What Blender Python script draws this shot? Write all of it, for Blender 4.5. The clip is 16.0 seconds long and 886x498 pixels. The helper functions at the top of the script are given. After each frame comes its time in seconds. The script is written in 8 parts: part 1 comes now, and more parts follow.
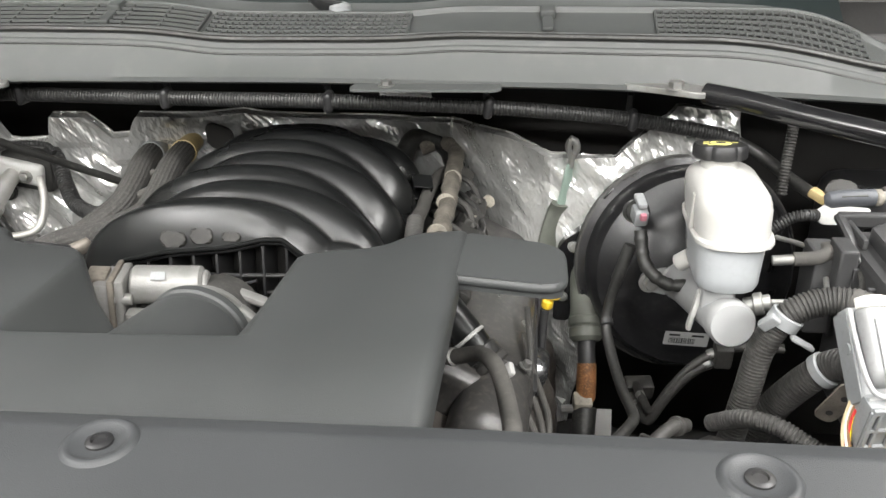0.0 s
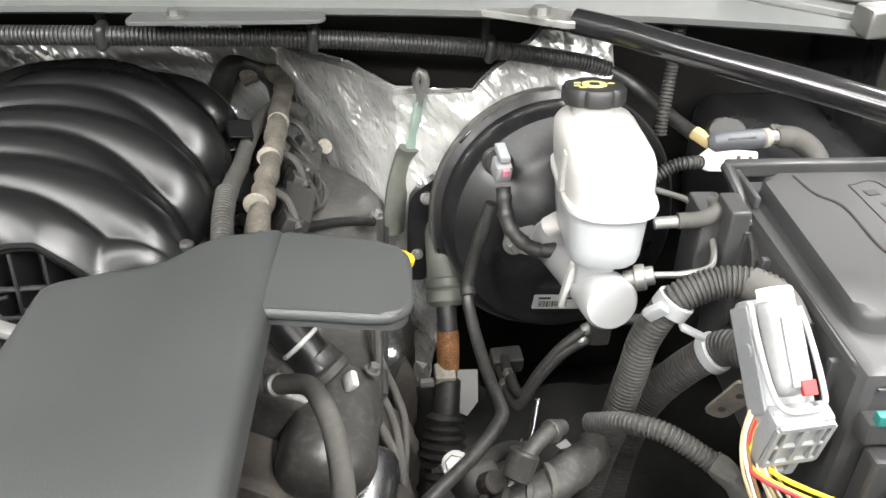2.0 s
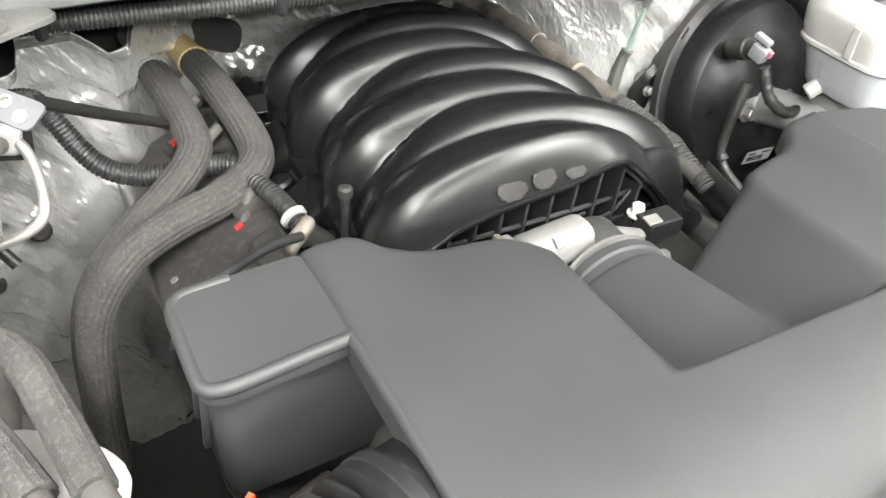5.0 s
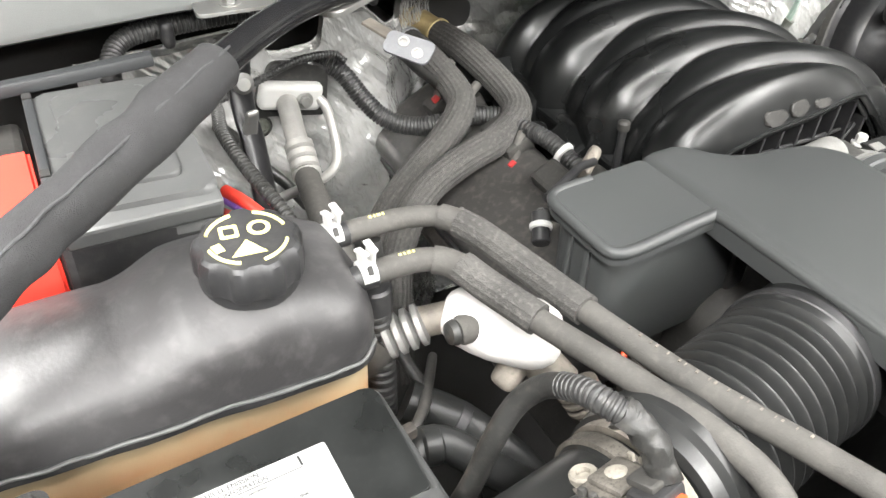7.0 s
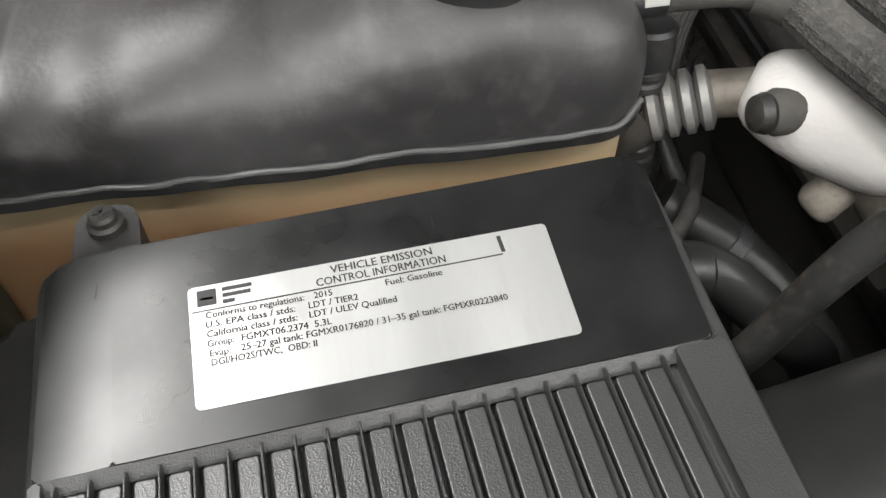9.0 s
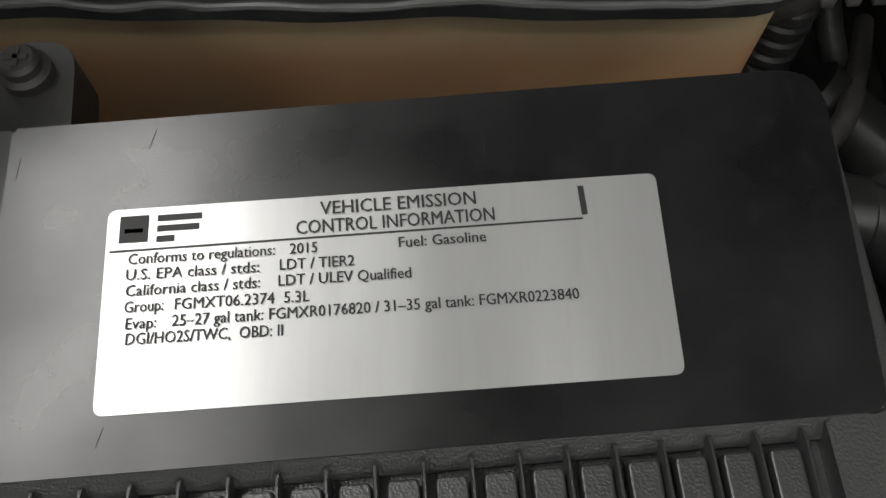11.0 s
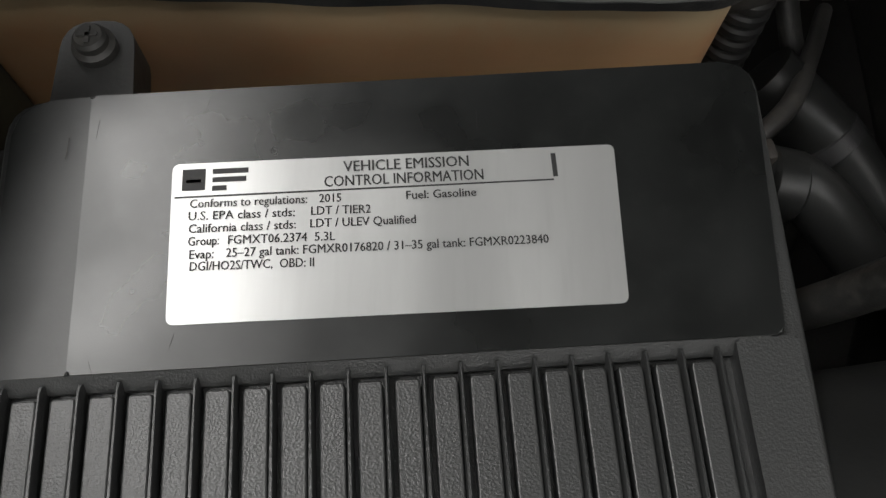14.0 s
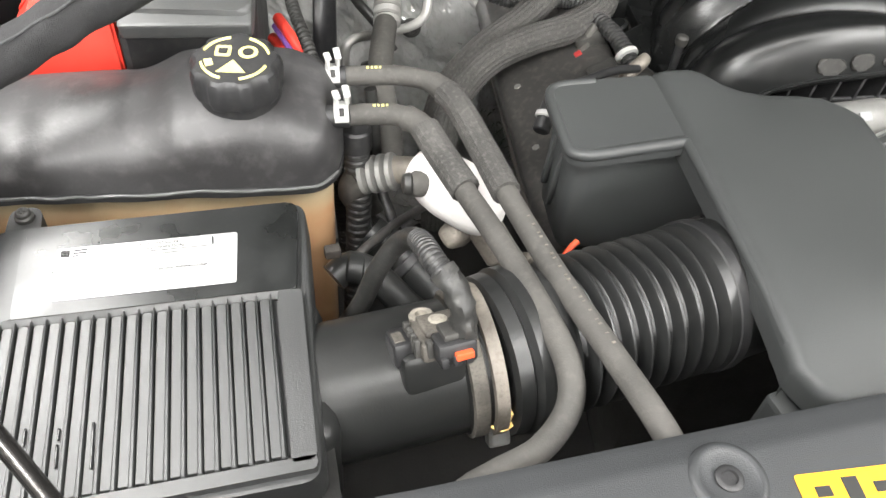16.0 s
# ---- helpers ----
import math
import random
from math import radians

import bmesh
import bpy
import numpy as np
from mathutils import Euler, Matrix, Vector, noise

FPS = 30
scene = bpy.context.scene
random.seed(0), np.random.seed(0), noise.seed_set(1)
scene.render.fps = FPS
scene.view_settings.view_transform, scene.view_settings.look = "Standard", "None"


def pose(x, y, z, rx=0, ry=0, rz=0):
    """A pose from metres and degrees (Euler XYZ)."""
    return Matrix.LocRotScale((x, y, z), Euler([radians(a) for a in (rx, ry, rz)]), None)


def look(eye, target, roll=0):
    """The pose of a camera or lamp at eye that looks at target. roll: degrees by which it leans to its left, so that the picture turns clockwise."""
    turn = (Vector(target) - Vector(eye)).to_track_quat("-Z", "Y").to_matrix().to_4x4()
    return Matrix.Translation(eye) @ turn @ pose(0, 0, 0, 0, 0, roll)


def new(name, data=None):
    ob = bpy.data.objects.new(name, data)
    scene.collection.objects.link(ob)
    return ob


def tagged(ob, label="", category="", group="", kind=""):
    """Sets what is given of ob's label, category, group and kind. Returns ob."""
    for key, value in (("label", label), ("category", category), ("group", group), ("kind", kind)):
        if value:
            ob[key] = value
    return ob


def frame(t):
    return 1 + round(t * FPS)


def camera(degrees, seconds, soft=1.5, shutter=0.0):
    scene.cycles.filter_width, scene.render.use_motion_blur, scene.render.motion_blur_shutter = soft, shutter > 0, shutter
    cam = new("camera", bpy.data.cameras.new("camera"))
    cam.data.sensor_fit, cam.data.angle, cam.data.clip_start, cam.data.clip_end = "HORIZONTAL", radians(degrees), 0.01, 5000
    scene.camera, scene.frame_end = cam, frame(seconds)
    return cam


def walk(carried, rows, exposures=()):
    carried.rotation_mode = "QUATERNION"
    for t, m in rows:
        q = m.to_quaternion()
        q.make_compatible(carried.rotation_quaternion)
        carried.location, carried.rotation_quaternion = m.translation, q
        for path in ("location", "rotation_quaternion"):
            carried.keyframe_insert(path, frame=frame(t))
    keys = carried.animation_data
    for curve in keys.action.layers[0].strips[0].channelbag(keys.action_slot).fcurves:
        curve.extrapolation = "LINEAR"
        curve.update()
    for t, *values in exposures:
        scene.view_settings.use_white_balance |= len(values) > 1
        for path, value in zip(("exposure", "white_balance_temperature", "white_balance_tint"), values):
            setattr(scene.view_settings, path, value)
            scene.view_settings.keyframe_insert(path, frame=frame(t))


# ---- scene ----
cam = camera(56.67, 16.0)
PATH = [
    (0, (0.3376, -0.5936, 1.4430), (0.2481, 0.1238, 1.1005), -1.46),
    (0.5, (0.3800, -0.4750, 1.4079), (0.3297, 0.2428, 1.0583), -0.82),
    (1, (0.4155, -0.4298, 1.4077), (0.3951, 0.2732, 1.0265), -0.14),
    (1.5, (0.4196, -0.4035, 1.4149), (0.4315, 0.2814, 1.0017), 0.41),
    (2, (0.3598, -0.3916, 1.4409), (0.3992, 0.2744, 0.9994), 0.70),
    (2.5, (0.2342, -0.4087, 1.4611), (0.3127, 0.2400, 0.9996), 0.67),
    (3, (0.1453, -0.4207, 1.4754), (0.2846, 0.2081, 1.0008), 1.98),
    (3.2, (0.1024, -0.4123, 1.4737), (0.2604, 0.2097, 0.9961), 1.92),
    (5.3, (-0.4437, -0.3057, 1.4866), (-0.1199, 0.2268, 0.9851), 4.78),
    (5.5, (-0.4811, -0.2963, 1.4853), (-0.1553, 0.2351, 0.9838), 4.63),
    (6, (-0.5737, -0.2896, 1.4844), (-0.2461, 0.2407, 0.9829), 4.23),
    (6.5, (-0.6417, -0.3055, 1.4860), (-0.3153, 0.2324, 0.9919), 3.81),
    (7, (-0.6900, -0.3457, 1.4834), (-0.3855, 0.2086, 0.9934), 2.59),
    (7.5, (-0.7088, -0.3778, 1.4609), (-0.4410, 0.1973, 0.9735), 1.01),
    (8, (-0.7100, -0.3764, 1.4250), (-0.4818, 0.2170, 0.9393), 0.27),
    (8.5, (-0.6881, -0.3123, 1.3693), (-0.5289, 0.2468, 0.8196), -0.08),
    (9, (-0.6650, -0.2335, 1.3238), (-0.5840, 0.2698, 0.7073), -0.20),
    (9.5, (-0.6491, -0.1738, 1.2820), (-0.6278, 0.2344, 0.5943), -2.13),
    (11.8, (-0.6497, -0.1433, 1.2718), (-0.6468, 0.1735, 0.5373), 0.86),
    (12, (-0.6510, -0.1431, 1.2740), (-0.6481, 0.1697, 0.5377), 0.98),
    (12.5, (-0.6511, -0.1427, 1.2759), (-0.6489, 0.1575, 0.5344), 1.03),
    (13, (-0.6487, -0.1423, 1.2771), (-0.6441, 0.1547, 0.5343), 1.58),
    (13.5, (-0.6532, -0.1465, 1.2832), (-0.6441, 0.1505, 0.5405), 2.48),
    (14, (-0.6514, -0.1662, 1.3116), (-0.6381, 0.1289, 0.5681), 3.40),
    (14.5, (-0.6433, -0.2335, 1.3899), (-0.6031, 0.0637, 0.6482), 8.27),
    (15, (-0.6353, -0.3493, 1.4895), (-0.5841, 0.0185, 0.7809), 8.37),
    (15.5, (-0.6023, -0.4269, 1.5246), (-0.5449, 0.0435, 0.8801), 7.25),
    (16, (-0.5367, -0.4618, 1.5483), (-0.4280, 0.0597, 0.9515), 5.98),
]
EXPOSURE = [(0, 0.32), (0.5, 0.42), (1, 0.42), (2.5, 0.94), (3, 1.0), (5.5, 1.0), (7, 0.9), (8, 0.45), (8.5, 0.25), (9.5, -1.2), (12, -1.92), (13.5, -1.92), (14, -1.88), (14.5, -1.45), (15, -0.5), (15.5, 0.12), (16, 0.4)]
walk(cam, [(t, look(eye, target, roll)) for t, eye, target, roll in PATH], EXPOSURE)

# ---------- room light ----------
world = bpy.data.worlds.new("world")
scene.world = world
world.use_nodes = True
world.node_tree.nodes["Background"].inputs[0].default_value = (0.9, 0.95, 1.0, 1)
world.node_tree.nodes["Background"].inputs[1].default_value = 0.3


def ceiling_lamp(x, y, z, sx, sy, watts, kelvin_tint=(1.0, 0.985, 0.96)):
    data = bpy.data.lights.new("ceiling_lamp", "AREA")
    data.shape, data.size, data.size_y, data.energy, data.color = "RECTANGLE", sx, sy, watts, kelvin_tint
    ob = new("ceiling_lamp", data)
    ob.matrix_world = pose(x, y, z)
    return ob


# two rows of tubes along the workshop, one across its front, and an added front fill lamp, unseen
for lx, ly, sx, sy, lw in ((-1.75, 0.7, 0.6, 2.6, 182), (1.75, 0.7, 0.6, 2.6, 172), (-1.9, -2.6, 0.6, 2.2, 150), (1.9, -2.6, 0.6, 2.2, 170), (0.0, -1.25, 4.4, 0.3, 100), (0.0, -4.2, 2.4, 0.4, 150)):
    ceiling_lamp(lx, ly, 3.35, sx, sy, lw)

# ---------- materials ----------


def mat(name, col, rough=0.5, metal=0.0, var=0.2, scale=18, rvar=0.1, bump=0.15, bscale=500, coat=0.0, spec=0.5, tint=None, amount=0.35, stretch=(1, 1, 1)):
    m = bpy.data.materials.new(name)
    m.use_nodes = True
    t = m.node_tree
    b = t.nodes["Principled BSDF"]
    co = t.nodes.new("ShaderNodeTexCoord")
    mp = t.nodes.new("ShaderNodeMapping")
    mp.inputs["Scale"].default_value = stretch
    t.links.new(co.outputs["Object"], mp.inputs[0])
    n1, n2, n3 = (t.nodes.new("ShaderNodeTexNoise") for _ in range(3))
    for n, s, d in ((n1, scale, 4), (n2, scale * 9, 3), (n3, bscale, 2)):
        n.inputs["Scale"].default_value, n.inputs["Detail"].default_value = s, d
        t.links.new(mp.outputs[0], n.inputs["Vector"])
    lo = [max(0, c * (1 - var)) for c in col] + [1]
    hi = [min(1, c * (1 + var)) for c in col] + [1]
    r1 = t.nodes.new("ShaderNodeValToRGB")
    r1.color_ramp.elements[0].color, r1.color_ramp.elements[1].color = lo, hi
    r1.color_ramp.elements[0].position, r1.color_ramp.elements[1].position = 0.32, 0.68
    t.links.new(n1.outputs["Fac"], r1.inputs[0])
    mix = t.nodes.new("ShaderNodeMix")
    mix.data_type = "RGBA"
    r2 = t.nodes.new("ShaderNodeMapRange")
    r2.inputs["From Min"].default_value, r2.inputs["From Max"].default_value = 0.5, 0.75
    r2.inputs["To Max"].default_value = amount if tint else 0.0
    t.links.new(n2.outputs["Fac"], r2.inputs["Value"])
    t.links.new(r2.outputs[0], mix.inputs[0])
    t.links.new(r1.outputs[0], mix.inputs[6])
    mix.inputs[7].default_value = [*(tint or col), 1]
    t.links.new(mix.outputs[2], b.inputs["Base Color"])
    r3 = t.nodes.new("ShaderNodeMapRange")
    r3.inputs["From Min"].default_value, r3.inputs["From Max"].default_value = 0.3, 0.7
    r3.inputs["To Min"].default_value, r3.inputs["To Max"].default_value = max(0.02, rough - rvar), min(1, rough + rvar)
    t.links.new(n1.outputs["Fac"], r3.inputs["Value"])
    t.links.new(r3.outputs[0], b.inputs["Roughness"])
    b.inputs["Metallic"].default_value = metal
    b.inputs["Specular IOR Level"].default_value = spec
    b.inputs["Coat Weight"].default_value = coat
    if bump:
        bp = t.nodes.new("ShaderNodeBump")
        bp.inputs["Strength"].default_value, bp.inputs["Distance"].default_value = bump, 0.0008
        t.links.new(n3.outputs["Fac"], bp.inputs["Height"])
        t.links.new(bp.outputs[0], b.inputs["Normal"])
    return m


def foil_mat():
    m = mat("crinkled_foil", (0.95, 0.95, 0.93), 0.2, 0.68, 0.06, 10, 0.06, 0, 100, tint=(0.6, 0.59, 0.56), amount=0.35)
    t = m.node_tree
    b = t.nodes["Principled BSDF"]
    co = t.nodes.new("ShaderNodeTexCoord")

    def creases(scale, detail, distort, stretch, turn, strength, dist, before):
        mp = t.nodes.new("ShaderNodeMapping")
        mp.vector_type = "TEXTURE"
        mp.inputs["Scale"].default_value = (1, 1, stretch)
        mp.inputs["Rotation"].default_value = (0, radians(turn), 0)
        n = t.nodes.new("ShaderNodeTexNoise")
        n.noise_type = "RIDGED_MULTIFRACTAL"
        n.inputs["Scale"].default_value, n.inputs["Detail"].default_value, n.inputs["Distortion"].default_value = scale, detail, distort
        bp = t.nodes.new("ShaderNodeBump")
        bp.inputs["Strength"].default_value, bp.inputs["Distance"].default_value = strength, dist
        t.links.new(co.outputs["Object"], mp.inputs[0])
        t.links.new(mp.outputs[0], n.inputs["Vector"])
        t.links.new(n.outputs["Fac"], bp.inputs["Height"])
        if before:
            t.links.new(before.outputs[0], bp.inputs["Normal"])
        return bp

    def facets(scale, stretch, turn, strength, dist, before):
        mp = t.nodes.new("ShaderNodeMapping")
        mp.vector_type = "TEXTURE"
        mp.inputs["Scale"].default_value = (1, 1, stretch)
        mp.inputs["Rotation"].default_value = (0, radians(turn), 0)
        v = t.nodes.new("ShaderNodeTexVoronoi")
        v.inputs["Scale"].default_value, v.inputs["Detail"].default_value = scale, 1.0
        bp = t.nodes.new("ShaderNodeBump")
        bp.inputs["Strength"].default_value, bp.inputs["Distance"].default_value = strength, dist
        t.links.new(co.outputs["Object"], mp.inputs[0])
        t.links.new(mp.outputs[0], v.inputs["Vector"])
        t.links.new(v.outputs["Distance"], bp.inputs["Height"])
        if before:
            t.links.new(before.outputs[0], bp.inputs["Normal"])
        return bp

    k = creases(30, 3, 0.2, 8, -44, 0.7, 0.005, None)
    k = creases(120, 2, 0.15, 9, -48, 1.0, 0.0028, k)
    k = creases(100, 2, 0.2, 6, 40, 0.55, 0.0025, k)
    k = facets(150, 3, -20, 0.5, 0.002, k)
    t.links.new(k.outputs[0], b.inputs["Normal"])
    return m


def braid_mat():
    m = mat("braided_sleeve", (0.055, 0.053, 0.05), 0.85, 0, 0.3, 30, 0.08, 0, 100, tint=(0.13, 0.125, 0.115), amount=0.6)
    t = m.node_tree
    b = t.nodes["Principled BSDF"]
    co = t.nodes.new("ShaderNodeTexCoord")
    k = t.nodes.new("ShaderNodeTexVoronoi")
    k.inputs["Scale"].default_value = 800
    t.links.new(co.outputs["Object"], k.inputs["Vector"])
    bp = t.nodes.new("ShaderNodeBump")
    bp.inputs["Strength"].default_value, bp.inputs["Distance"].default_value = 0.8, 0.0007
    t.links.new(k.outputs["Distance"], bp.inputs["Height"])
    t.links.new(bp.outputs[0], b.inputs["Normal"])
    return m


BLACK = mat("black_plastic", (0.022, 0.022, 0.023), 0.45, 0, 0.25, 12, 0.1, 0.2, 700, tint=(0.07, 0.068, 0.062), amount=0.3)
BLACK_DIRTY = mat("dusty_black_plastic", (0.03, 0.029, 0.027), 0.6, 0, 0.3, 22, 0.12, 0.25, 500, tint=(0.085, 0.08, 0.07), amount=0.35)
MANIFOLD = mat("satin_black_manifold", (0.009, 0.0095, 0.0095), 0.3, 0, 0.15, 9, 0.05, 0.1, 900, spec=0.45, tint=(0.022, 0.022, 0.021), amount=0.2)
COVER = mat("grained_dark_grey_plastic", (0.046, 0.0485, 0.0485), 0.45, 0, 0.1, 8, 0.06, 0.35, 1300)
PANEL = mat("grey_black_panel_plastic", (0.036, 0.038, 0.04), 0.5, 0, 0.1, 6, 0.06, 0.3, 1200)
COWL = mat("grey_cowl_plastic", (0.074, 0.078, 0.076), 0.5, 0, 0.08, 4, 0.06, 0.2, 900, tint=(0.12, 0.12, 0.115), amount=0.2)
GLOSS = mat("gloss_black_paint", (0.011, 0.011, 0.012), 0.22, 0, 0.2, 10, 0.06, 0.04, 300, coat=0.4, tint=(0.04, 0.038, 0.035), amount=0.25)
BODY = mat("dark_painted_steel", (0.046, 0.046, 0.048), 0.3, 0, 0.2, 6, 0.1, 0.1, 300)
# also painted in for shade behind the grilles and in openings
DARK = mat("underside_and_shade_black", (0.03, 0.029, 0.028), 0.75, 0, 0.4, 9, 0.1, 0.3, 250)
RUBBER = mat("dusty_rubber_hose", (0.066, 0.063, 0.058), 0.8, 0, 0.25, 22, 0.08, 0.3, 700, tint=(0.13, 0.123, 0.11), amount=0.3)
RUBBER_BLACK = mat("black_rubber", (0.022, 0.022, 0.021), 0.42, 0, 0.3, 22, 0.1, 0.25, 600, tint=(0.08, 0.075, 0.068), amount=0.4)
CONDUIT = mat("corrugated_conduit_plastic", (0.028, 0.028, 0.028), 0.45, 0, 0.25, 20, 0.1, 0.15, 600, tint=(0.1, 0.097, 0.09), amount=0.4)
CONDUIT_GREY = mat("dusty_conduit_plastic", (0.034, 0.033, 0.031), 0.65, 0, 0.3, 25, 0.1, 0.2, 600, tint=(0.11, 0.105, 0.095), amount=0.45)
BRAID = braid_mat()
FABRIC = mat("black_fabric_wrap", (0.026, 0.026, 0.027), 0.9, 0, 0.2, 25, 0.05, 0.9, 1100, tint=(0.06, 0.06, 0.062), amount=0.22)
FOIL = foil_mat()
ALU = mat("cast_aluminium", (0.41, 0.405, 0.385), 0.45, 0.5, 0.15, 30, 0.12, 0.4, 600, tint=(0.35, 0.33, 0.3), amount=0.4)
ZINC = mat("dull_zinc_steel", (0.3, 0.3, 0.29), 0.5, 0.75, 0.2, 25, 0.15, 0.2, 500, tint=(0.28, 0.25, 0.21), amount=0.5)
STEEL = mat("bare_steel_tube", (0.34, 0.34, 0.35), 0.24, 0.95, 0.15, 20, 0.1, 0.1, 500)
MC_GREY = mat("silver_grey_cast", (0.36, 0.365, 0.365), 0.5, 0.3, 0.1, 20, 0.1, 0.3, 800)
WHITE = mat("milky_white_plastic", (0.46, 0.455, 0.435), 0.35, 0, 0.05, 12, 0.06, 0.08, 400, tint=(0.4, 0.385, 0.35), amount=0.3)
GREY_PL = mat("light_grey_plastic", (0.27, 0.28, 0.285), 0.45, 0, 0.1, 20, 0.08, 0.1, 500, tint=(0.2, 0.195, 0.185), amount=0.4)
WHITE_PL = mat("white_plastic", (0.48, 0.48, 0.465), 0.4, 0, 0.06, 20, 0.08, 0.1, 500, tint=(0.55, 0.53, 0.5), amount=0.3)
SHROUD = mat("greyish_white_plastic", (0.34, 0.345, 0.345), 0.45, 0, 0.08, 30, 0.08, 0.1, 500, tint=(0.25, 0.245, 0.235), amount=0.4)
PAD = mat("white_insulation_pad", (0.58, 0.565, 0.55), 0.9, 0, 0.08, 25, 0.05, 0.6, 300, tint=(0.55, 0.52, 0.5), amount=0.3)
TAN = mat("tan_translucent_plastic", (0.37, 0.3, 0.19), 0.4, 0, 0.25, 7, 0.1, 0.1, 300, tint=(0.42, 0.22, 0.11), amount=0.25)
# the coolant shows reddish through the lower half of the tank
tt = TAN.node_tree
tco, tse, tra, tmi = (tt.nodes.new("ShaderNode" + k) for k in ("TexCoord", "SeparateXYZ", "MapRange", "Mix"))
tmi.data_type, tmi.blend_type = "RGBA", "MULTIPLY"
tt.links.new(tco.outputs["Object"], tse.inputs[0])
tt.links.new(tse.outputs["Z"], tra.inputs["Value"])
for k, v in (("From Min", 1.055), ("From Max", 1.03)):
    tra.inputs[k].default_value = v
tt.links.new(tra.outputs[0], tmi.inputs[0])
base = tt.nodes["Principled BSDF"].inputs["Base Color"]
tt.links.new(base.links[0].from_socket, tmi.inputs[6])
tmi.inputs[7].default_value = (0.97, 0.72, 0.6, 1)
tt.links.new(tmi.outputs[2], base)
RED = mat("red_plastic", (0.8, 0.06, 0.04), 0.33, 0, 0.12, 12, 0.06, 0.1, 500)
RED_DULL = mat("dull_red_plastic", (0.38, 0.03, 0.03), 0.5, 0, 0.2, 40, 0.06, 0.1, 500)
ORANGE = mat("orange_plastic", (0.75, 0.085, 0.025), 0.45, 0, 0.1, 12, 0.06, 0.1, 500)
YELLOW = mat("yellow_plastic", (0.7, 0.47, 0.03), 0.4, 0, 0.1, 20, 0.08, 0.05, 500)
YELLOW_PRINT = mat("yellow_print", (0.72, 0.66, 0.22), 0.6, 0, 0.15, 60, 0.08, 0, 500)
STICKER = mat("orange_warning_sticker", (0.85, 0.38, 0.02), 0.4, 0, 0.05, 20, 0.05, 0, 500)
TEAL = mat("teal_plastic", (0.016, 0.15, 0.135), 0.5, 0, 0.1, 20, 0.05, 0.05, 500)
GREEN = mat("faded_green_rubber", (0.22, 0.29, 0.25), 0.6, 0, 0.2, 20, 0.08, 0.2, 500)
GREEN_DARK = mat("dark_green_grey_plastic", (0.095, 0.1, 0.085), 0.6, 0, 0.25, 20, 0.08, 0.2, 500)
RUST = mat("rusted_steel", (0.2, 0.09, 0.035), 0.75, 0.2, 0.4, 45, 0.1, 0.5, 500, tint=(0.45, 0.22, 0.08), amount=0.6)
BRASS = mat("brass", (0.62, 0.42, 0.16), 0.4, 0.85, 0.2, 40, 0.1, 0.2, 500)
LABEL = mat("silver_white_label", (0.54, 0.545, 0.54), 0.32, 0.6, 0.06, 14, 0.07, 0.02, 1500, tint=(0.46, 0.465, 0.46), amount=0.25, stretch=(3, 0.35, 1))
INK = mat("black_ink", (0.02, 0.02, 0.02), 0.6, 0, 0.1, 60, 0.05, 0, 900)
OLIVE = mat("olive_liner", (0.045, 0.043, 0.026), 0.8, 0, 0.2, 10, 0.08, 0.2, 400)
CONCRETE = mat("concrete_floor", (0.3, 0.3, 0.29), 0.7, 0, 0.2, 1.5, 0.1, 0.3, 60)
WALL = mat("painted_white_wall", (0.78, 0.78, 0.76), 0.8, 0, 0.04, 1.2, 0.05, 0.1, 120)
GLASS = mat("tinted_windscreen", (0.02, 0.025, 0.025), 0.05, 0, 0.05, 2, 0.01, 0, 10)
DIRTY_METAL = mat("heat_stained_metal", (0.2, 0.18, 0.155), 0.6, 0.4, 0.35, 30, 0.1, 0.4, 400, tint=(0.1, 0.085, 0.07), amount=0.5)
VALVE = mat("dusty_brown_black_plastic", (0.038, 0.0365, 0.035), 0.37, 0, 0.25, 14, 0.1, 0.2, 500, tint=(0.13, 0.12, 0.105), amount=0.4)
DUCT = mat("smooth_black_duct", (0.015, 0.0155, 0.0152), 0.36, 0, 0.25, 12, 0.1, 0.1, 700, spec=0.4, tint=(0.024, 0.023, 0.021), amount=0.3)
# polished steel, its base darkened to paint in the dark surroundings it reflects
STRUT = mat("dark_reflection_steel", (0.14, 0.135, 0.13), 0.2, 0.95, 0.25, 16, 0.12, 0.12, 500, tint=(0.05, 0.045, 0.04), amount=0.4)
SPLASH = mat("dusty_black_liner", (0.02, 0.02, 0.0195), 0.5, 0, 0.35, 8, 0.1, 0.3, 250, tint=(0.05, 0.047, 0.042), amount=0.35)
THROTTLE = mat("dull_cast_aluminium", (0.26, 0.257, 0.248), 0.5, 0.4, 0.18, 30, 0.12, 0.4, 600, tint=(0.2, 0.19, 0.175), amount=0.4)
EXHAUST = mat("heat_browned_iron", (0.05, 0.044, 0.039), 0.7, 0.3, 0.35, 30, 0.1, 0.5, 300, tint=(0.1, 0.085, 0.07), amount=0.5)
SATIN = mat("satin_black_paint", (0.011, 0.011, 0.012), 0.34, 0, 0.2, 14, 0.08, 0.08, 400, tint=(0.05, 0.048, 0.045), amount=0.3)
FUSE = mat("satin_fuse_box_plastic", (0.052, 0.052, 0.053), 0.38, 0, 0.15, 10, 0.08, 0.2, 1100, tint=(0.07, 0.069, 0.066), amount=0.25)
BATTERY = mat("grey_battery_plastic", (0.095, 0.097, 0.096), 0.36, 0, 0.15, 8, 0.1, 0.2, 900, tint=(0.15, 0.148, 0.14), amount=0.3)
